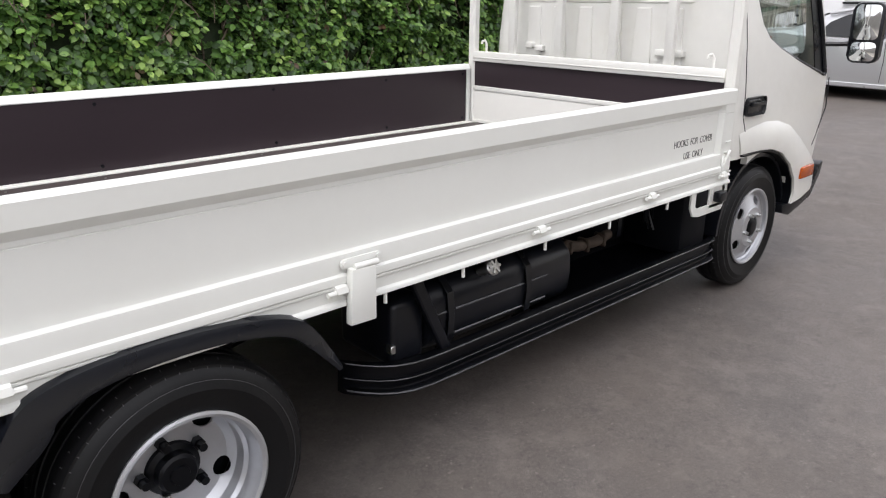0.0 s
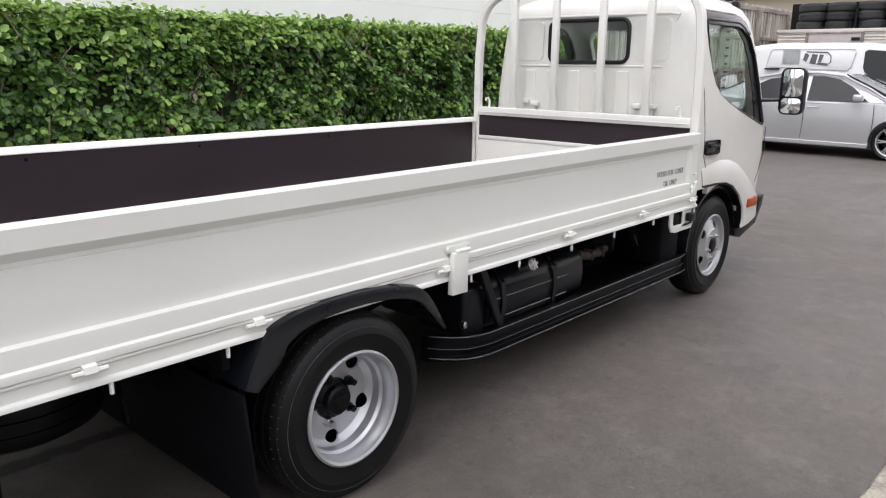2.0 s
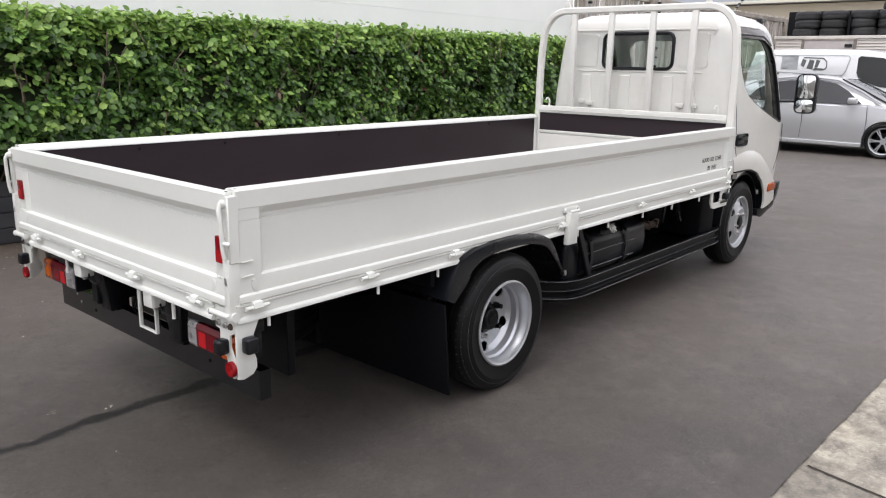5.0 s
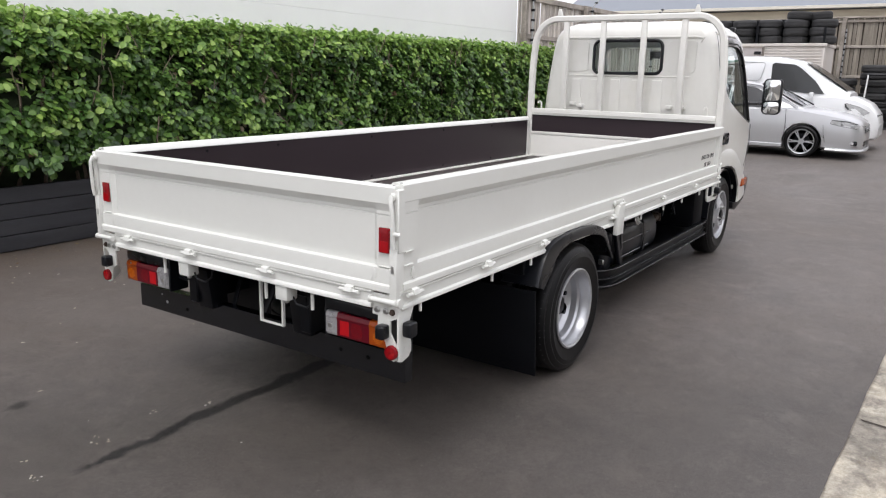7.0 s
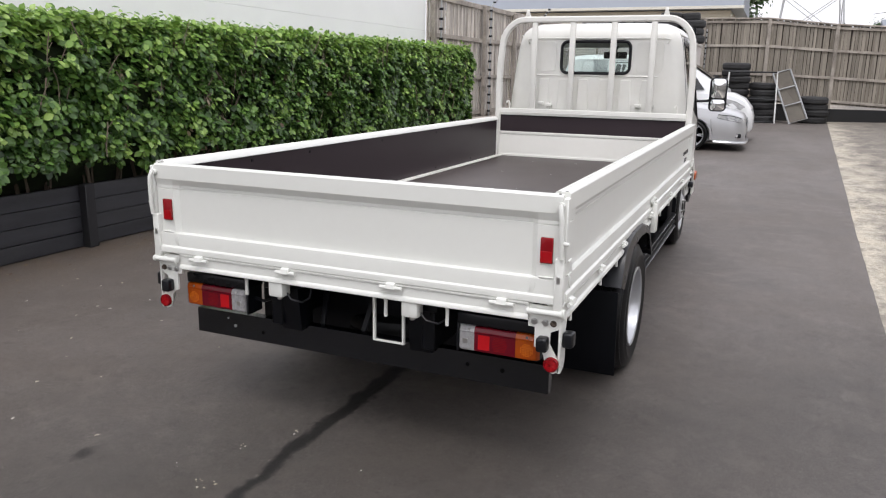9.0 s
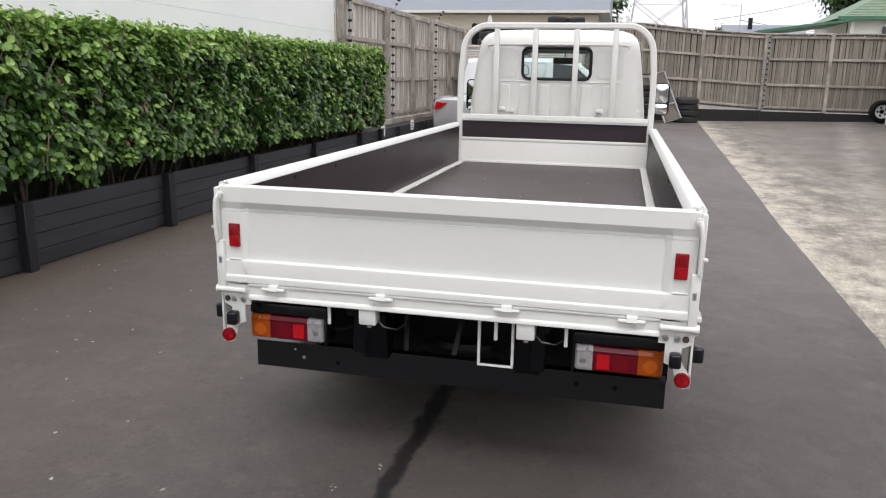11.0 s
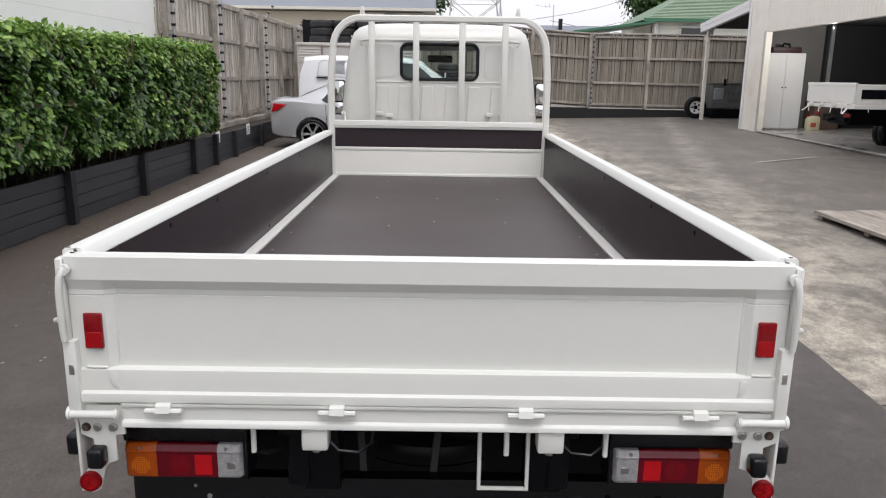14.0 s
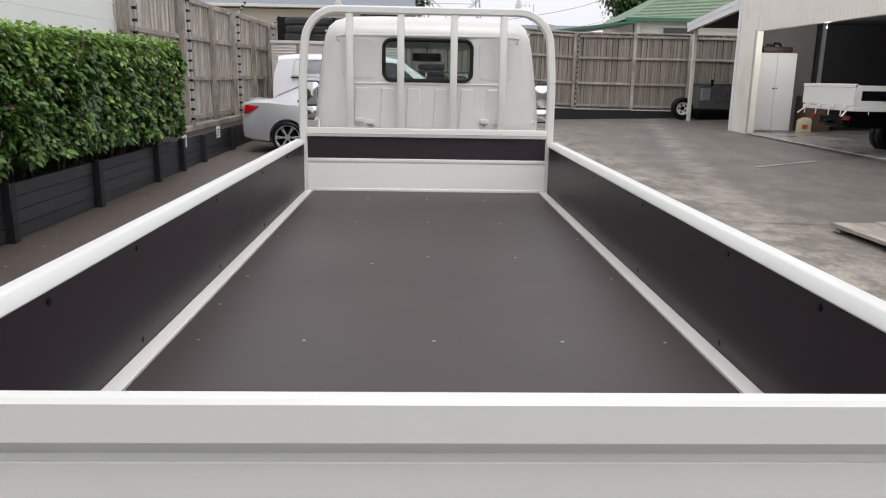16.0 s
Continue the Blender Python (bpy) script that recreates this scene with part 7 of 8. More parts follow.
sedan = thing("silver_sedan", "silver four-door saloon with multi-spoke alloy wheels", "car", (15.15, 1.34, 0.070), turn=-90)
st = [(-2.28, 0.42, 0.84, 0.70), (-2.24, 0.30, 0.98, 0.78), (-2.05, 0.24, 1.03, 0.84), (-1.75, 0.21, 1.03, 0.87), (-1.3, 0.19, 0.99, 0.88), (-0.6, 0.18, 0.95, 0.885), (0.2, 0.18, 0.94, 0.885), (0.9, 0.18, 0.965, 0.88), (1.35, 0.19, 0.935, 0.875), (1.75, 0.19, 0.875, 0.865), (2.05, 0.18, 0.82, 0.845), (2.22, 0.17, 0.775, 0.812), (2.33, 0.17, 0.72, 0.755), (2.385, 0.17, 0.64, 0.685), (2.41, 0.20, 0.52, 0.62)]
body = part("body", arches(loft_body(st), [(-1.36, 0.32), (1.36, 0.32)], 0.365), CARSILV, sedan, sharp=32)
gh = [(-1.78, 1.00, 0.70, 1.03, 0.62), (-1.50, 0.97, 0.79, 1.165, 0.64), (-1.08, 0.94, 0.83, 1.345, 0.63), (-0.55, 0.93, 0.84, 1.44, 0.63), (0.0, 0.92, 0.84, 1.455, 0.62), (0.42, 0.92, 0.835, 1.405, 0.61), (0.85, 0.92, 0.82, 1.20, 0.62), (1.32, 0.92, 0.74, 0.98, 0.66)]
part("cabin_shell", cabin(gh), CARSILV, body, sharp=40)
DECALG = mat("dark_grey_print", (0.10, 0.105, 0.105), 0.4, vary=0.3, scale=12, grain=60)
HEADL = mat("clear_headlamp_lens", (0.60, 0.61, 0.62), 0.10, metal=0.3, vary=0.4, scale=16, grain=60, coat=0.6)
CARGLASS = mat("smoked_car_glass", (0.030, 0.031, 0.034), 0.08, vary=0.15, scale=2, grain=5, spec=0.45)


def flank(u, z):
    """Half width of the cabin at u along the car and height z."""
    us = [q[0] for q in gh]
    zb, wb, zr, wr = [float(np.interp(u, us, [q[k] for q in gh])) for k in (1, 2, 3, 4)]
    return float(np.interp(z, [zb, zb + 0.9 * (zr - zb)], [wb, wr]))


for sg in (-1, 1):
    for poly in ([(-0.06, 0.965), (-0.06, 1.375), (0.14, 1.375), (0.40, 1.325), (0.62, 1.20), (0.90, 0.975), (0.55, 0.960)], [(-0.13, 0.965), (-0.13, 1.380), (-0.45, 1.368), (-0.78, 1.318), (-1.02, 1.20), (-1.17, 1.035), (-1.08, 0.980), (-0.6, 0.966)]):
        bm = B()
        prism(bm, poly, "y", 0.0, 0.02)
        for v in bm.verts:
            v.co.y = sg * (flank(v.co.x, v.co.z) + 0.024 - v.co.y)
        part("side_window", bm, CARGLASS, body, "dark tinted side window")
    bm = B()
    tube(bm, [(1.22, sg * 0.755, 0.985), (0.86, sg * 0.665, 1.19), (0.44, sg * 0.628, 1.385), (0.0, sg * 0.632, 1.435), (-0.55, sg * 0.642, 1.42), (-1.08, sg * 0.650, 1.325)], 0.020, 8)
    part("roof_rail", bm, CARSILV, body)
for rows in ([(1.29, 0.995, 0.64), (0.86, 1.215, 0.59), (0.47, 1.405, 0.55)], [(-1.13, 1.345, 0.55), (-1.5, 1.185, 0.57), (-1.74, 1.065, 0.60)]):
    bm = B()
    ring_loft(bm, [[Vector((u, y, z + dz)) for y, dz in ((-w, -0.004), (-w * 0.5, 0.012), (w * 0.5, 0.012), (w, -0.004))] for u, z, w in rows], close=False)
    ahead = rows[0][0] > 0
    part("windscreen" if ahead else "rear_window", bm, PALEGLASS if ahead else CARGLASS, body, "raked car glass, the sky's reflection put into its pale colour" if ahead else "dark raked car glass")
    if ahead:
        for sg in (-1, 1):
            part("windscreen_seal", shape(tube, [(u, sg * (w + 0.012), z + 0.006) for u, z, w in rows], 0.014, 6), BLACKP, body)
        part("wiper", shape(tube, [(1.27, -0.30, 1.022), (1.10, -0.02, 1.112), (0.98, 0.22, 1.172)], 0.010, 6), BLACKP, body)
for sg in (-1, 1):
    bm = B()
    box(bm, (0.70, sg * 0.85, 0.965), (0.86, sg * 1.01, 1.085), 0.035, 3)
    part("door_mirror", bm, CARSILV, body)
    for u in (-1.08, -0.10, 1.02):
        bm = B()
        tube(bm, [(u, sg * 0.872, 0.94), (u + 0.02, sg * 0.888, 0.62), (u, sg * 0.876, 0.30)], 0.005, 4)
        part("door_gap", bm, BLACKP, body)
    for u in (-0.98, -0.02):
        bm = B()
        tube(bm, [(u, sg * 0.872, 0.84), (u + 0.02, sg * 0.905, 0.845), (u + 0.17, sg * 0.905, 0.845), (u + 0.19, sg * 0.872, 0.84)], 0.012, 6)
        part("door_handle", bm, CARSILV, body)
    bm = B()
    bar(bm, [(-1.0, sg * 0.865, 0.235), (1.0, sg * 0.865, 0.225)], 0.05, 0.07, (0, 1, 0))
    part("sill", bm, CARSILV, body)
    bm = B()
    prism(bm, [(-2.22, 0.78), (-2.10, 0.80), (-1.92, 0.93), (-2.18, 0.955)], "y", sg * 0.70, sg * 0.855, 0.008)
    part("tail_lamp", bm, RED, body, "red tail lamp")
    bm = B()
    tube(bm, [(-2.19, 0.0, 1.045), (-2.18, sg * 0.45, 1.042), (-2.12, sg * 0.68, 1.030)], 0.022, 8)
    part("boot_lip", bm, CARSILV, body)
    lens = [(1.84, 0.690), (2.08, 0.640), (2.30, 0.600), (2.345, 0.655), (2.14, 0.728), (1.86, 0.752)]
    half_at = lambda u: float(np.interp(u, [q[0] for q in st], [q[3] for q in st])) * 0.992
    bm = B()
    prism(bm, lens, "y", sg * 0.60, sg * 0.848, 0.008)
    for v in bm.verts:
        v.co.y = sg * (half_at(v.co.x) + (0.006 if abs(v.co.y) > 0.7 else -0.10))
    hl = part("headlamp", bm, HEADL, body, "clear headlamp")
    part("lamp_seal", shape(tube, [(u, sg * (half_at(u) + 0.007), z) for u, z in lens + lens[:1]], 0.0035, 5), DECALG, hl)
    for u, z in ((2.05, 0.690), (2.22, 0.655)):
        part("projector", shape(lathe, [(0.0, 0.012), (0.022, 0.010), (0.030, 0.0), (0.0, -0.01)], 14, pose(u, sg * (half_at(u) + 0.008), z, -90 * sg, 0, 0)), SILVER, hl)
    bm = B()
    tube(bm, [(1.86, sg * 0.853, 0.760), (2.14, sg * 0.812, 0.738), (2.30, sg * 0.755, 0.690), (2.385, sg * 0.60, 0.650), (2.40, sg * 0.30, 0.640)], 0.006, 5)
    part("bonnet_gap", bm, BLACKP, body)
    bm = B()
    box(bm, (2.16, sg * 0.64, 0.285), (2.335, sg * 0.792, 0.375), 0.02, 2)
    fog = part("fog_lamp_bay", bm, BLACKP, body)
    part("fog_lamp", shape(cyl, (2.25, sg * 0.785, 0.33), (2.262, sg * 0.802, 0.33), 0.030, 14), LAMPGLASS, fog)
    bm = B()
    tube(bm, [(1.80, sg * 0.872, 0.200), (2.06, sg * 0.852, 0.192), (2.26, sg * 0.795, 0.188), (2.38, sg * 0.68, 0.186), (2.43, sg * 0.40, 0.186), (2.44, 0.0, 0.186)], 0.030, 8, 0.7)
    part("front_lip", bm, CARSILV, body)
    bm = B()
    tube(bm, [(1.72, sg * 0.868, 0.66), (1.74, sg * 0.876, 0.50), (1.78, sg * 0.866, 0.33)], 0.004, 4)
    part("bumper_gap", bm, BLACKP, body)
bm = B()
box(bm, (2.30, -0.42, 0.50), (2.418, 0.42, 0.615), 0.03, 2)
grille = part("grille", bm, BLACKP, body)
for k in range(3):
    part("grille_bar", shape(tube, [(2.419, -0.38, 0.525 + 0.034 * k), (2.422, 0.38, 0.525 + 0.034 * k)], 0.006, 6), SILVER, grille)
part("lower_grille", shape(box, (2.32, -0.46, 0.25), (2.417, 0.46, 0.36), 0.02, 2), BLACKP, body)
for u in (-1.36, 1.36):
    for sg in (-1, 1):
        road_wheel(sedan, (u, sg * 0.780, 0.322), 0.322, 0.240, 0.21, 6)

van = thing("white_van", "white van with a printed side panel and dark front window", "van", (17.25, 1.25, 0.105), turn=-90)
st = [(-2.14, 0.50, 0.98, 0.80), (-2.10, 0.30, 1.02, 0.84), (-1.9, 0.24, 1.03, 0.85), (-1.0, 0.22, 1.03, 0.85), (0.2, 0.22, 1.05, 0.85), (1.1, 0.22, 1.12, 0.85), (1.55, 0.22, 1.15, 0.845), (1.92, 0.22, 1.09, 0.82), (2.17, 0.22, 0.97, 0.76), (2.33, 0.24, 0.78, 0.68), (2.39, 0.30, 0.58, 0.60)]
vb = part("body", arches(loft_body(st), [(-1.45, 0.33), (1.45, 0.33)], 0.38), CARWHITE, van, sharp=32)
gh = [(-2.12, 1.00, 0.80, 1.55, 0.70), (-2.00, 1.00, 0.82, 1.93, 0.71), (-1.6, 1.0, 0.83, 1.975, 0.73), (-0.6, 1.0, 0.83, 1.98, 0.73), (0.3, 1.02, 0.83, 1.965, 0.72), (0.78, 1.05, 0.825, 1.86, 0.70), (1.25, 1.08, 0.81, 1.54, 0.70), (1.78, 1.10, 0.76, 1.20, 0.70)]
part("upper_body", cabin(gh), CARWHITE, vb, sharp=32)
for sg in (-1, 1):
    for poly in ([(-1.38, 1.545), (-1.03, 1.545), (-1.03, 1.845), (-1.38, 1.845)], [(0.15, 1.80), (0.155, 1.50), (0.19, 1.42), (0.30, 1.33), (0.62, 1.225), (0.90, 1.195), (1.28, 1.185), (1.08, 1.45), (0.76, 1.72), (0.62, 1.80), (0.20, 1.835)]):
        bm = B()
        prism(bm, poly, "y", 0, 0.02)
        for v in bm.verts:
            v.co.y += sg * (0.842 - max(0, v.co.z - 1.0) * 0.108 - (0.02 if sg > 0 else 0))
        part("side_window", bm, PALEGLASS if poly[0][0] < -1 else DARKGLASS, vb)
    bm = B()
    edge = [(-1.68, 1.50), (-0.12, 1.44), (-0.06, 1.50), (0.0, 1.80), (-0.04, 1.845), (-1.56, 1.845), (-1.63, 1.80)]
    prism(bm, edge, "y", 0, 0.008, 0.003)
    for v in bm.verts:
        v.co.y += sg * (0.842 - max(0, v.co.z - 1.0) * 0.108)
    part("blank_side_panel", bm, CARWHITE, vb)
    bm = B()
    ring = [(u, sg * (0.849 - (z - 1.0) * 0.108), z) for u, z in edge]
    tube(bm, ring + ring[:1], 0.006, 5)
    part("panel_seam", bm, GALV, vb)
    bm = B()
    loop = [(-0.70, 1.56), (-0.50, 1.545), (-0.44, 1.60), (-0.45, 1.72), (-0.52, 1.79), (-0.92, 1.80)]
    tube(bm, [(u, sg * (0.852 - (z - 1.0) * 0.108), z) for u, z in loop], 0.010, 6)
    part("decal", bm, DECALG, vb, "printed grey outline of a window")
    for poly in ([(-0.97, 1.64), (-0.90, 1.60), (-0.86, 1.74), (-0.94, 1.78)], [(-0.84, 1.575), (-0.72, 1.555), (-0.70, 1.74), (-0.80, 1.76)], [(-0.68, 1.60), (-0.62, 1.595), (-0.58, 1.74), (-0.66, 1.75)], [(-0.68, 1.555), (-0.50, 1.545), (-0.50, 1.575), (-0.68, 1.59)]):
        bm = B()
        prism(bm, poly, "y", 0, 0.006)
        for v in bm.verts:
            v.co.y += sg * (0.853 - (v.co.z - 1.0) * 0.108 - (0.006 if sg > 0 else 0))
        part("decal", bm, DECALG, vb, "printed dark grey picture of a window")
    bm = B()
    box(bm, (-1.70, sg * 0.845, 1.44), (-1.40, sg * 0.80, 1.475), 0.005)
    part("side_vent", bm, BLACKP, vb)
    bm = B()
    box(bm, (1.00, sg * 0.84, 1.10), (1.09, sg * 0.97, 1.22), 0.03, 2)
    part("door_mirror", bm, CARWHITE, vb)
    lens = [(1.72, 0.925), (1.78, 0.870), (2.10, 0.755), (2.20, 0.815), (2.00, 0.930), (1.74, 1.000)]
    half_at = lambda u: float(np.interp(u, [q[0] for q in st], [q[3] for q in st])) * 0.985
    bm = B()
    prism(bm, lens, "y", sg * 0.56, sg * 0.805, 0.01)
    for v in bm.verts:
        v.co.y = sg * (half_at(v.co.x) + (0.006 if abs(v.co.y) > 0.7 else -0.12))
    hl = part("headlamp", bm, HEADL, vb, "clear headlamp")
    part("lamp_seal", shape(tube, [(u, sg * (half_at(u) + 0.007), z) for u, z in lens + lens[:1]], 0.0035, 5), DECALG, hl)
    part("lamp_hood", shape(tube, [(1.72, sg * (half_at(1.72) + 0.006), 0.990), (1.74, sg * (half_at(1.74) + 0.008), 0.930), (1.80, sg * (half_at(1.80) + 0.008), 0.872)], 0.020, 6), DECALG, hl)
    bm = B()
    tube(bm, [(1.74, sg * 0.790, 1.02), (2.02, sg * 0.745, 0.945), (2.20, sg * 0.690, 0.830), (2.31, sg * 0.50, 0.790)], 0.006, 5)
    part("bonnet_gap", bm, BLACKP, vb)
bm = B()
ring_loft(bm, [[Vector((u + 0.012, y, z + 0.012)) for y in (-w, -w * 0.5, w * 0.5, w)] for u, z, w in ((1.70, 1.255, 0.68), (1.25, 1.555, 0.66), (0.83, 1.825, 0.64))], close=False)
part("windscreen", bm, DARKGLASS, vb)
bm = B()
box(bm, (-2.15, -0.62, 1.15), (-2.08, 0.62, 1.50), 0.02)
part("rear_window", bm, DARKGLASS, vb)
bm = B()
box(bm, (2.2, -0.44, 0.52), (2.378, 0.44, 0.60), 0.03, 2)
part("lower_grille", bm, BLACKP, vb)
bm = B()
box(bm, (2.15, -0.60, 0.685), (2.352, 0.60, 0.775), 0.03, 2)
part("grille", bm, BLACKP, vb)
for u in (-1.45, 1.45):
    for sg in (-1, 1):
        road_wheel(van, (u, sg * 0.74, 0.325), 0.325, 0.215, 0.20, 6)

# cream box-bodied truck with tyres on its roof, in the corner
boxt = thing("box_truck", "cream corrugated box-bodied truck beside the fence", "truck", (20.5, 2.40, 0.15))
bm = B()
box(bm, (0, -1.75, 0.55), (1.75, 1.75, 2.36), 0.02)
BOXW = mat("faded_cream_box_paint", (0.60, 0.565, 0.53), 0.55, vary=0.08, scale=1.5, grain=20, dirt=(0.42, 0.36, 0.30), dirt_amt=0.4)
bd = part("box_body", bm, BOXW, boxt)
for k in range(22):
    bm = B()
    tube(bm, [(-0.004, -1.70, 0.70 + 0.075 * k), (-0.004, 1.70, 0.70 + 0.075 * k)], 0.016, 5)
    part("corrugation", bm, BOXW, bd)
bm = B()
box(bm, (-0.03, -0.20, 1.95), (0.0, 1.0, 2.28), 0.01)
hatch = part("hatch", bm, mat("faded_pink_grey_paint", (0.50, 0.46, 0.45), 0.6, vary=0.1), bd)
for lo, hi in (((-0.05, -0.26, 1.92), (0.0, -0.20, 2.30)), ((-0.05, 1.0, 1.92), (0.0, 1.06, 2.30)), ((-0.05, -0.20, 2.27), (0.0, 1.0, 2.31))):
    part("hatch_frame", shape(box, lo, hi, 0.004), PLANKW, hatch)
part("hatch_latch", shape(box, (-0.07, -0.18, 2.10), (-0.03, 0.0, 2.17), 0.006), BLACKP, hatch)
for lo, hi in (((0.72, -1.7, 2.38), (0.78, 1.7, 3.05)), ((0.10, -0.03, 2.38), (0.70, 0.03, 2.86)), ((0.10, -1.72, 2.38), (0.70, -1.66, 2.80))):
    part("tyre_rack", shape(box, lo, hi, 0.006), BLACKM, boxt)
bm = B()
box(bm, (-0.04, -1.78, 2.30), (1.79, 1.78, 2.38), 0.01)
part("roof_rim", bm, BOXW, bd)
bm = B()
box(bm, (0.1, -1.6, 0.3), (1.6, 1.6, 0.55), 0.02)
part("chassis", bm, BLACKM, boxt)
for y in (-1.1, 1.1):
    for xx in (0.12, 1.62):
        bm = B()
        lathe(bm, tyre_prof(0.36, 0.2, 0.2), 28, pose(xx, y, 0.33, 0, 90, 0))
        cyl(bm, (xx - 0.05, y, 0.33), (xx + 0.05, y, 0.33), 0.2, 20)
        part("wheel", bm, RUBBER, boxt)

# loose tyres
tbm = B()
lathe(tbm, tyre_prof(0.32, 0.20, 0.20), 30)
lathe(tbm, [(0.315, -0.06), (0.324, -0.05), (0.324, -0.01), (0.315, 0.0)], 30)
lathe(tbm, [(0.315, 0.0), (0.324, 0.01), (0.324, 0.05), (0.315, 0.06)], 30)
tyre_me = mesh_of("old_tyre", tbm, OLDRUB, 30)
rng = random.Random(4)


def loose_tyre(x, y, z, rx=0, ry=0, s=1.0, group="stacked tyres"):
    ob = new("old_tyre", tyre_me)
    ob.matrix_world = pose(x, y, z, rx, ry, rng.uniform(0, 90)) @ Matrix.Diagonal((s, s, 1, 1))
    return tagged(ob, "worn black car tyre stacked on others", "tyre", group)


for j, y in enumerate((0.80, 1.47, 2.15, 2.83, 3.51)):
    for k in range(3):
        loose_tyre(20.95 + rng.uniform(-0.05, 0.05), y + rng.uniform(-0.03, 0.03), 2.53 + 0.1 + 0.212 * k, rng.uniform(-2, 2), rng.uniform(-2, 2), 1.0, "tyres on the box truck")
loose_tyre(20.95, 1.42, 3.262, 2, -2, 1.0, "tyres on the box truck")
loose_tyre(21.05, 0.92, 3.258, -3, 3, 0.9, "tyres on the box truck")
for y, x, n in ((-0.34, 24.5, 9), (-1.22, 24.6, 6), (-2.72, 24.6, 4), (0.62, 24.4, 7)):
    for k in range(n):
        loose_tyre(x + rng.uniform(-0.04, 0.04), y + rng.uniform(-0.04, 0.04), rise(x, y) + 0.10 + 0.206 * k, rng.uniform(-1.5, 1.5), rng.uniform(-1.5, 1.5), 1.36, "tyre stacks by the fence")

# stand and leaning panel by the tyres
stand = thing("metal_stand", "white and black tubular metal stand", "stand", (23.9, -1.25, 0.17))
for a, b, mt in (((0, -0.36, 0), (0, -0.30, 1.62), WHITETRIM), ((0, 1.15, 0.95), (0, 1.12, 1.60), WHITETRIM), ((0, -0.33, 0.75), (0, 1.15, 0.80), BLACKP), ((0, -0.36, 0.05), (0, 1.15, 0.05), BLACKP), ((0, 1.15, 0), (0, 1.15, 0.95), BLACKP), ((0, -0.30, 1.60), (0, 1.12, 1.60), BLACKP)):
    bm = B()
    tube(bm, [a, b], 0.024, 8)
    part("leg" if a[2] < b[2] - 0.3 else "rail", bm, mt, stand)
panel = thing("leaning_panel", "grey metal-framed mesh panel leaning on the tyres", "panel", (23.85, -1.92, 0.18))
bm = B()
c = [Vector(p) for p in ((0.35, 0.50, 1.55), (0.30, 0.02, 1.70), (-0.05, -0.62, 0.20), (-0.08, -0.12, 0.03))]
tube(bm, c + c[:1], 0.03, 6)
part("frame", bm, GALV, panel)
bm = B()
ring_loft(bm, [[c[0], c[1]], [c[0] + Vector((0.01, 0, 0)), c[1] + Vector((0.01, 0, 0))], [c[3] + Vector((0.01, 0, 0)), c[2] + Vector((0.01, 0, 0))], [c[3], c[2]]], close=False)
part("mesh_sheet", bm, mat("dull_grey_sheet", (0.13, 0.115, 0.095), 0.6, vary=0.25, scale=4), panel)
for f in (0.33, 0.66):
    bm = B()
    tube(bm, [c[0].lerp(c[3], f) - Vector((0.03, 0, 0)), c[1].lerp(c[2], f) - Vector((0.03, 0, 0))], 0.02, 6)
    part("brace", bm, GALV, panel)

# ---- in and beside the workshop ----
cup = thing("storage_cabinet", "tall white two-door storage cabinet", "cabinet", (19.62, -9.53, 0.33))
bm = B()
box(bm, (0.0, -0.53, 0.0), (0.45, 0.53, 2.08), 0.008)
part("body", bm, WHITETRIM, cup)
for a, b in ((-0.525, -0.004), (0.004, 0.525)):
    bm = B()
    box(bm, (-0.022, a, 0.03), (-0.001, b, 2.05), 0.004)
    dr = part("door", bm, WHITETRIM, cup)
    bm = B()
    s = 0.045 if a > -0.1 else -0.045
    cyl(bm, (-0.05, s, 1.15), (-0.02, s, 1.15), 0.02, 10)
    part("knob", bm, RUSTY, dr)
case = thing("tool_case", "dark red tool case lying on the cabinet", "case", (19.7, -9.55, 2.412))
bm = B()
box(bm, (0, -0.42, 0), (0.3, 0.38, 0.16), 0.02, 2)
part("case_body", bm, mat("dark_maroon_plastic", (0.05, 0.02, 0.025), 0.5), case)
bm = B()
tube(bm, [(0.1, -0.12, 0.16), (0.1, -0.10, 0.24), (0.1, 0.06, 0.26), (0.1, 0.08, 0.16)], 0.03, 6)
part("case_handle", bm, BLACKP, case)
jc = thing("jerry_can", "pale yellow plastic jerry can with a red label", "jerry can", (19.3, -10.30, 0.325))
bm = B()
prism(bm, [(-0.17, 0), (0.17, 0), (0.17, 0.30), (0.10, 0.40), (-0.12, 0.40), (-0.17, 0.34)], "x", -0.10, 0.10, 0.02)
part("can", bm, JERRYM, jc)
bm = B()
cyl(bm, (0, 0.11, 0.38), (0, 0.12, 0.45), 0.03, 10)
part("cap", bm, RED, jc)
bm = B()
box(bm, (-0.104, -0.06, 0.10), (-0.1005, 0.09, 0.22))
part("paper_label", bm, mat("red_label", (0.5, 0.10, 0.05), 0.6), jc)
bench = thing("low_crate", "brown wooden crate against the wall", "crate", (19.75, -10.75, 0.34))
bm = B()
box(bm, (-0.3, -0.35, 0), (0.3, 0.35, 0.95), 0.01)
part("crate_body", bm, mat("brown_crate_wood", (0.12, 0.08, 0.06), 0.8, vary=0.2, scale=6), bench)

ute = thing("second_flatbed", "white dropside flatbed backed into the workshop", "truck", (14.245, -8.15, 0.22), turn=-90)
DULLRED = mat("dull_red_lens", (0.22, 0.018, 0.014), 0.3, vary=0.2, scale=20)
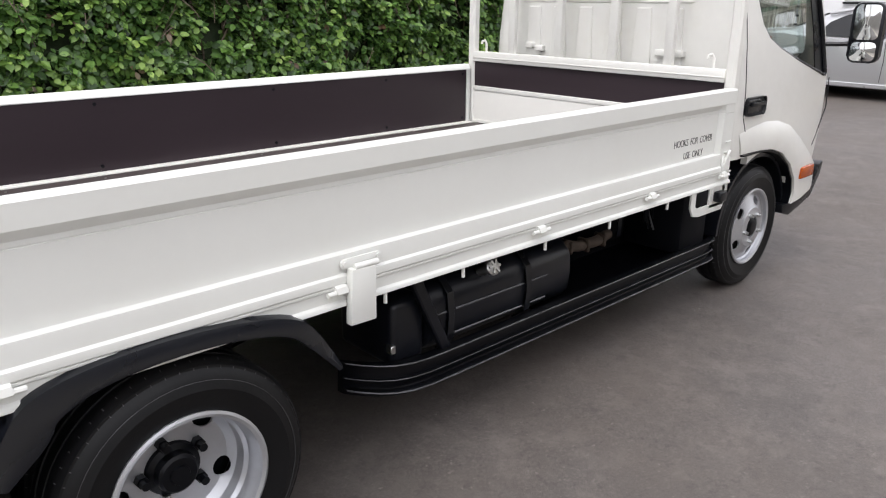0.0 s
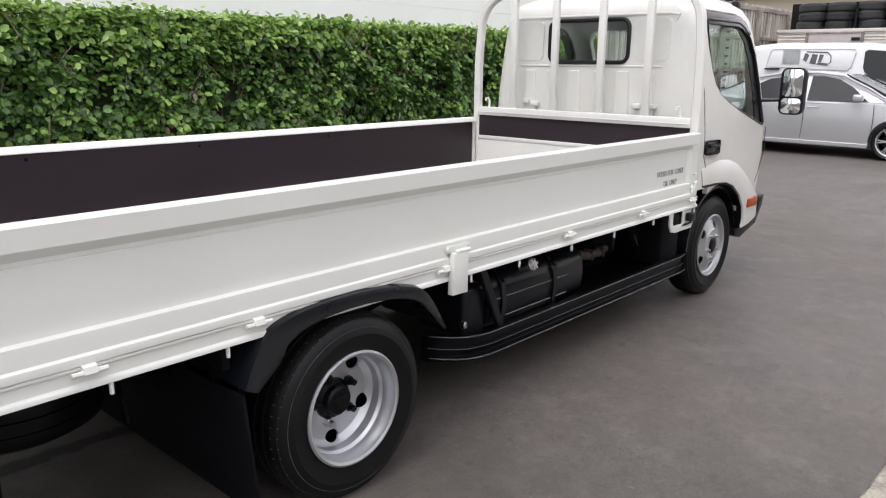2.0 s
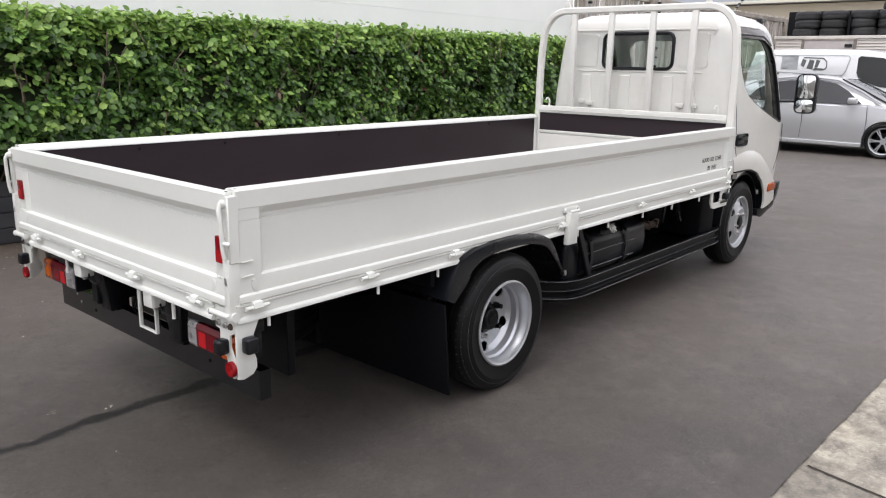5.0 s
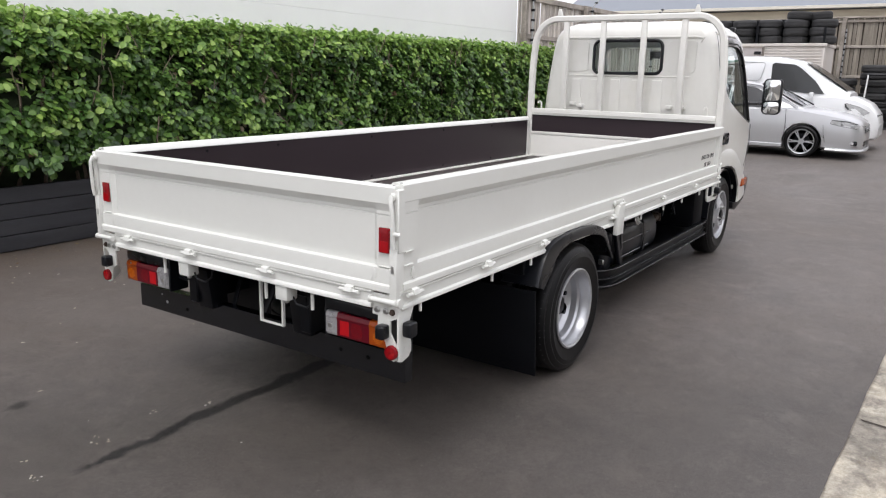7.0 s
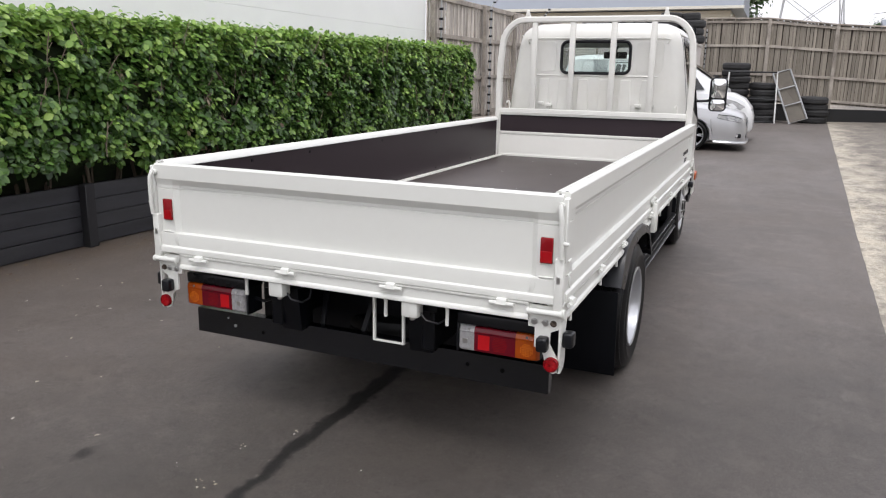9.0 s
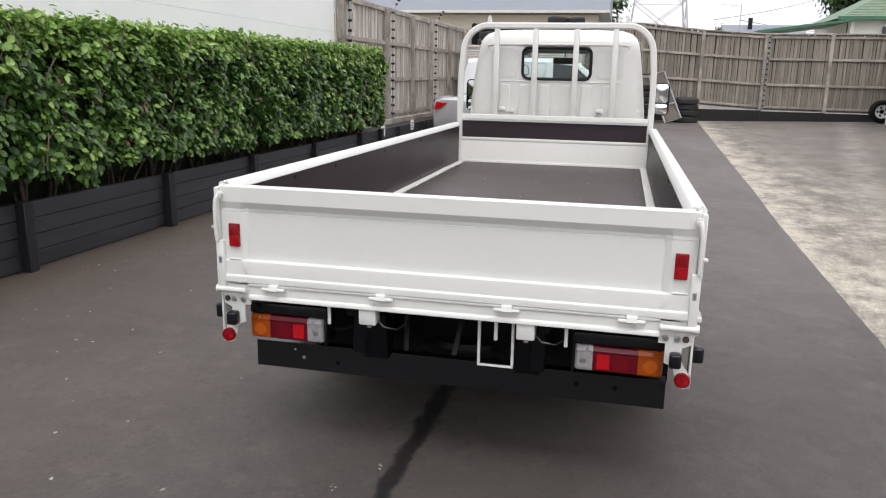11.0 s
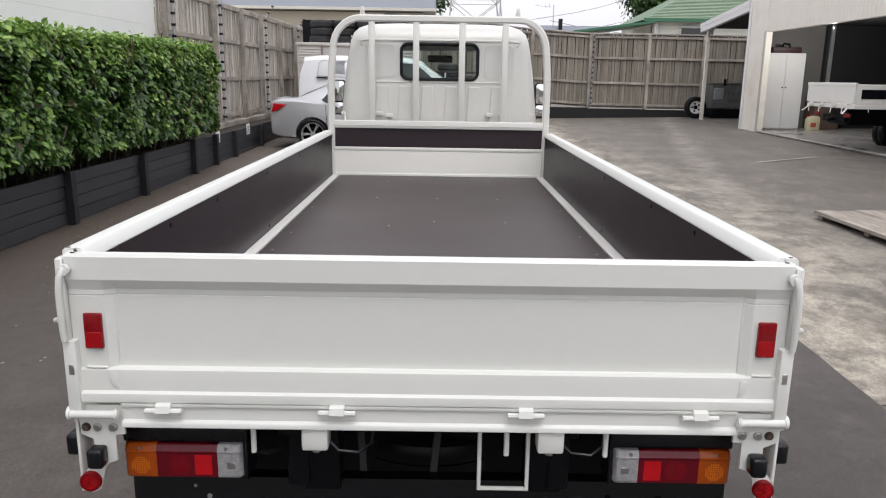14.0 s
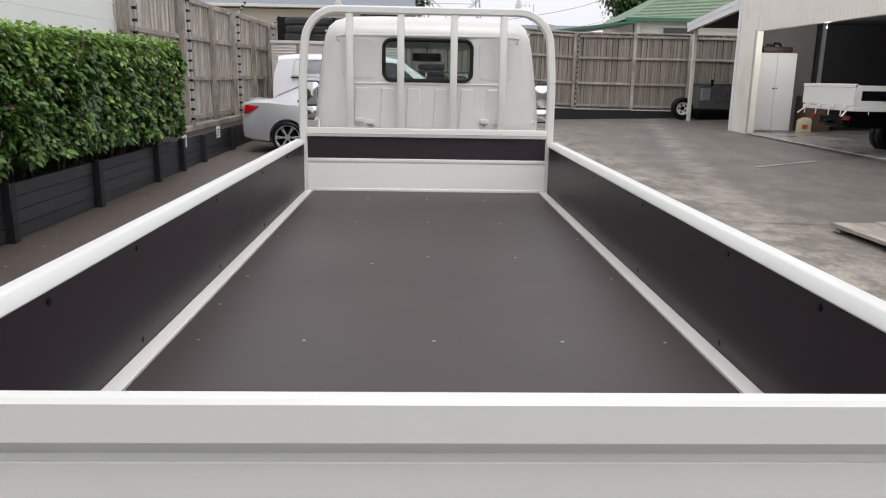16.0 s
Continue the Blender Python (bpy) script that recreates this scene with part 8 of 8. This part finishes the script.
# local x points into the workshop, local y across the tail
UW = 0.975
for s in (-1, 1):
    bm = B()
    box(bm, (0.03, s * (UW - 0.045), 0.98), (2.6, s * UW, 1.38), 0.008)
    sg_ = part("side_gate", bm, UTEW, ute)
    bm = B()
    box(bm, (0.12, s * (UW + 0.002), 1.10), (2.5, s * (UW + 0.008), 1.28), 0.002)
    part("dark_recess", bm, BLACKP, sg_)
    for u in (0.3, 0.9, 1.5, 2.1):
        bm = B()
        tube(bm, [(u, s * (UW - 0.02), 0.92), (u, s * UW, 0.84)], 0.01, 6)
        part("rope_hook", bm, UTEW, sg_)
    bm = B()
    box(bm, (0.06, s * 0.50, 0.72), (0.10, s * 0.74, 0.80), 0.01)
    part("tail_lamp", bm, DULLRED, ute, "dull red tail lamp")
    for yy in (0.70, 0.50):
        bm = B()
        lathe(bm, tyre_prof(0.35, 0.21, 0.17), 28, pose(1.75, s * yy, 0.36, 90, 0, 0))
        cyl(bm, (1.75, s * (yy - 0.05), 0.36), (1.75, s * (yy + 0.05), 0.36), 0.205, 20)
        part("wheel", bm, RUBBER, ute)
    bm = B()
    tube(bm, [(-0.03, s * 0.80, 0.92), (-0.16, s * 0.86, 0.80)], 0.016, 6)
    part("gate_prop", bm, UTEW, ute)
bm = B()
box(bm, (-0.02, -UW, 1.0), (0.03, UW, 1.40), 0.008)
box(bm, (-0.03, -UW, 1.34), (0.035, UW, 1.41), 0.006)
tg = part("tailgate", bm, UTEW, ute)
for yy in (-0.7, -0.25, 0.25, 0.7):
    bm = B()
    box(bm, (-0.045, yy - 0.05, 0.93), (-0.0, yy + 0.05, 1.0), 0.01)
    tube(bm, [(-0.02, yy + 0.12, 0.94), (-0.03, yy + 0.12, 0.80)], 0.012, 6)
    part("hinge", bm, UTEW, tg)
bm = B()
box(bm, (0.0, -UW, 0.90), (2.7, UW, 0.98), 0.008)
part("deck", bm, UTEW, ute)
bm = B()
box(bm, (0.2, -0.4, 0.55), (4.4, 0.4, 0.88), 0.02)
part("chassis", bm, BLACKM, ute)
bm = B()
box(bm, (0.12, -0.46, 0.60), (0.24, 0.46, 0.78), 0.02)
box(bm, (-0.02, -0.06, 0.62), (0.14, 0.06, 0.70), 0.02)
part("tow_bar", bm, BLACKM, ute)
bm = B()
box(bm, (2.75, -0.82, 0.6), (4.3, 0.82, 2.1), 0.10, 3)
part("cab", bm, CABW, ute)
bm = B()
box(bm, (2.735, -0.35, 1.55), (2.76, 0.35, 1.85), 0.02)
part("rear_window", bm, DARKGLASS, ute)

line = B()
a, b = Vector((12.36, -5.97, 0)), Vector((13.14, -7.50, 0))
across = (b - a).cross(Vector((0, 0, 1))).normalized() * 0.02
rings = []
for i in range(7):
    q = a.lerp(b, i / 6)
    w = across * (0.7 + 0.3 * (i % 3))
    h = rise(q.x, q.y) + 0.001
    rings.append([Vector((q.x - w.x, q.y - w.y, h)), Vector((q.x + w.x, q.y + w.y, h)), Vector((q.x + w.x, q.y + w.y, h + 0.006)), Vector((q.x - w.x, q.y - w.y, h + 0.006))])
ring_loft(line, rings)
solid("ground_line", line, mat("worn_white_line", (0.50, 0.47, 0.42), 0.8, vary=0.4, scale=9, grain=50), "short worn white line across the yard concrete", "line", kind="structure")

planks = thing("plank_ramp", "low stack of weathered grey planks lying on the yard", "planks", (5.9, -5.5, 0.03))
rng = random.Random(31)
for k in range(7):
    bm = B()
    a, b = -1.2 - rng.uniform(0, 0.2), 1.3 + rng.uniform(-0.10, 0.05)
    y = 0.85 - 0.27 * k
    box(bm, (a, y - 0.13, 0.045), (b, y + 0.122, 0.082 + rng.uniform(0, 0.016)), 0.005)
    part("plank", bm, PLANKW, planks)
for u in (-0.9, 0.1, 1.1):
    bm = B()
    box(bm, (u - 0.05, -0.9, 0.0), (u + 0.05, 0.95, 0.044), 0.004)
    part("bearer", bm, PLANKW, planks)

trail = thing("grey_trailer_box", "grey steel trailer box under the lean-to roof", "trailer", (25.0, -10.28, 0.38))
bm = B()
box(bm, (-0.35, -0.95, 0.35), (0.35, 0.95, 1.15), 0.02)
TRAILG = mat("dull_grey_steel", (0.17, 0.175, 0.17), 0.6, metal=0.2, vary=0.3, scale=4, grain=40, dirt=(0.08, 0.07, 0.06), dirt_amt=0.5)
tb_ = part("box", bm, TRAILG, trail)
bm = B()
box(bm, (-0.38, -1.0, 1.15), (0.38, 1.0, 1.20), 0.015)
part("lid", bm, TRAILG, tb_)
bm = B()
box(bm, (-0.36, -0.9, 0.0), (0.36, 0.9, 0.30), 0.02)
part("undercarriage", bm, BLACKM, trail)
for y0, z0, w in ((0.42, 0.78, 0.10), (0.26, 0.78, 0.10), (0.06, 0.77, 0.14), (-0.14, 0.77, 0.14), (0.40, 0.55, 0.16), (0.20, 0.55, 0.16), (-0.02, 0.55, 0.10)):
    part("faded_marking", shape(box, (-0.354, y0 - w, z0), (-0.3505, y0, z0 + 0.11)), mat("faded_dark_marking", (0.12, 0.12, 0.12), 0.7, vary=0.4, scale=20), tb_)
part("lid_catch", shape(box, (-0.42, 0.52, 1.10), (-0.34, 0.60, 1.32), 0.01), BLACKM, tb_)
part("step_bracket", shape(box, (-0.44, 0.58, 0.62), (-0.34, 0.90, 1.02), 0.02), GALV, tb_)
spare = thing("spare_wheel", "black spare tyre with a silver steel rim", "wheel", (24.75, -8.82, rise(24.75, -8.82)))
bm = B()
lathe(bm, tyre_prof(0.37, 0.22, 0.22), 32, pose(0, 0, 0.37, 0, 90, 0))
part("tyre", bm, RUBBER, spare)
bm = B()
lathe(bm, [(0.225, 0.09), (0.20, 0.06), (0.12, 0.03), (0.0, 0.03)], 24, pose(0, 0, 0.37, 0, -90, 0))
part("rim", bm, WHITETRIM, spare)
for k in range(5):
    bm = B()
    a = 2 * math.pi * k / 5
    cyl(bm, (-0.05, 0.13 * math.cos(a), 0.37 + 0.13 * math.sin(a)), (-0.062, 0.13 * math.cos(a), 0.37 + 0.13 * math.sin(a)), 0.035, 10)
    part("rim_hole", bm, BLACKM, spare)
part("rim_centre", shape(cyl, (-0.02, 0, 0.37), (-0.045, 0, 0.37), 0.07, 16), BLACKM, spare)
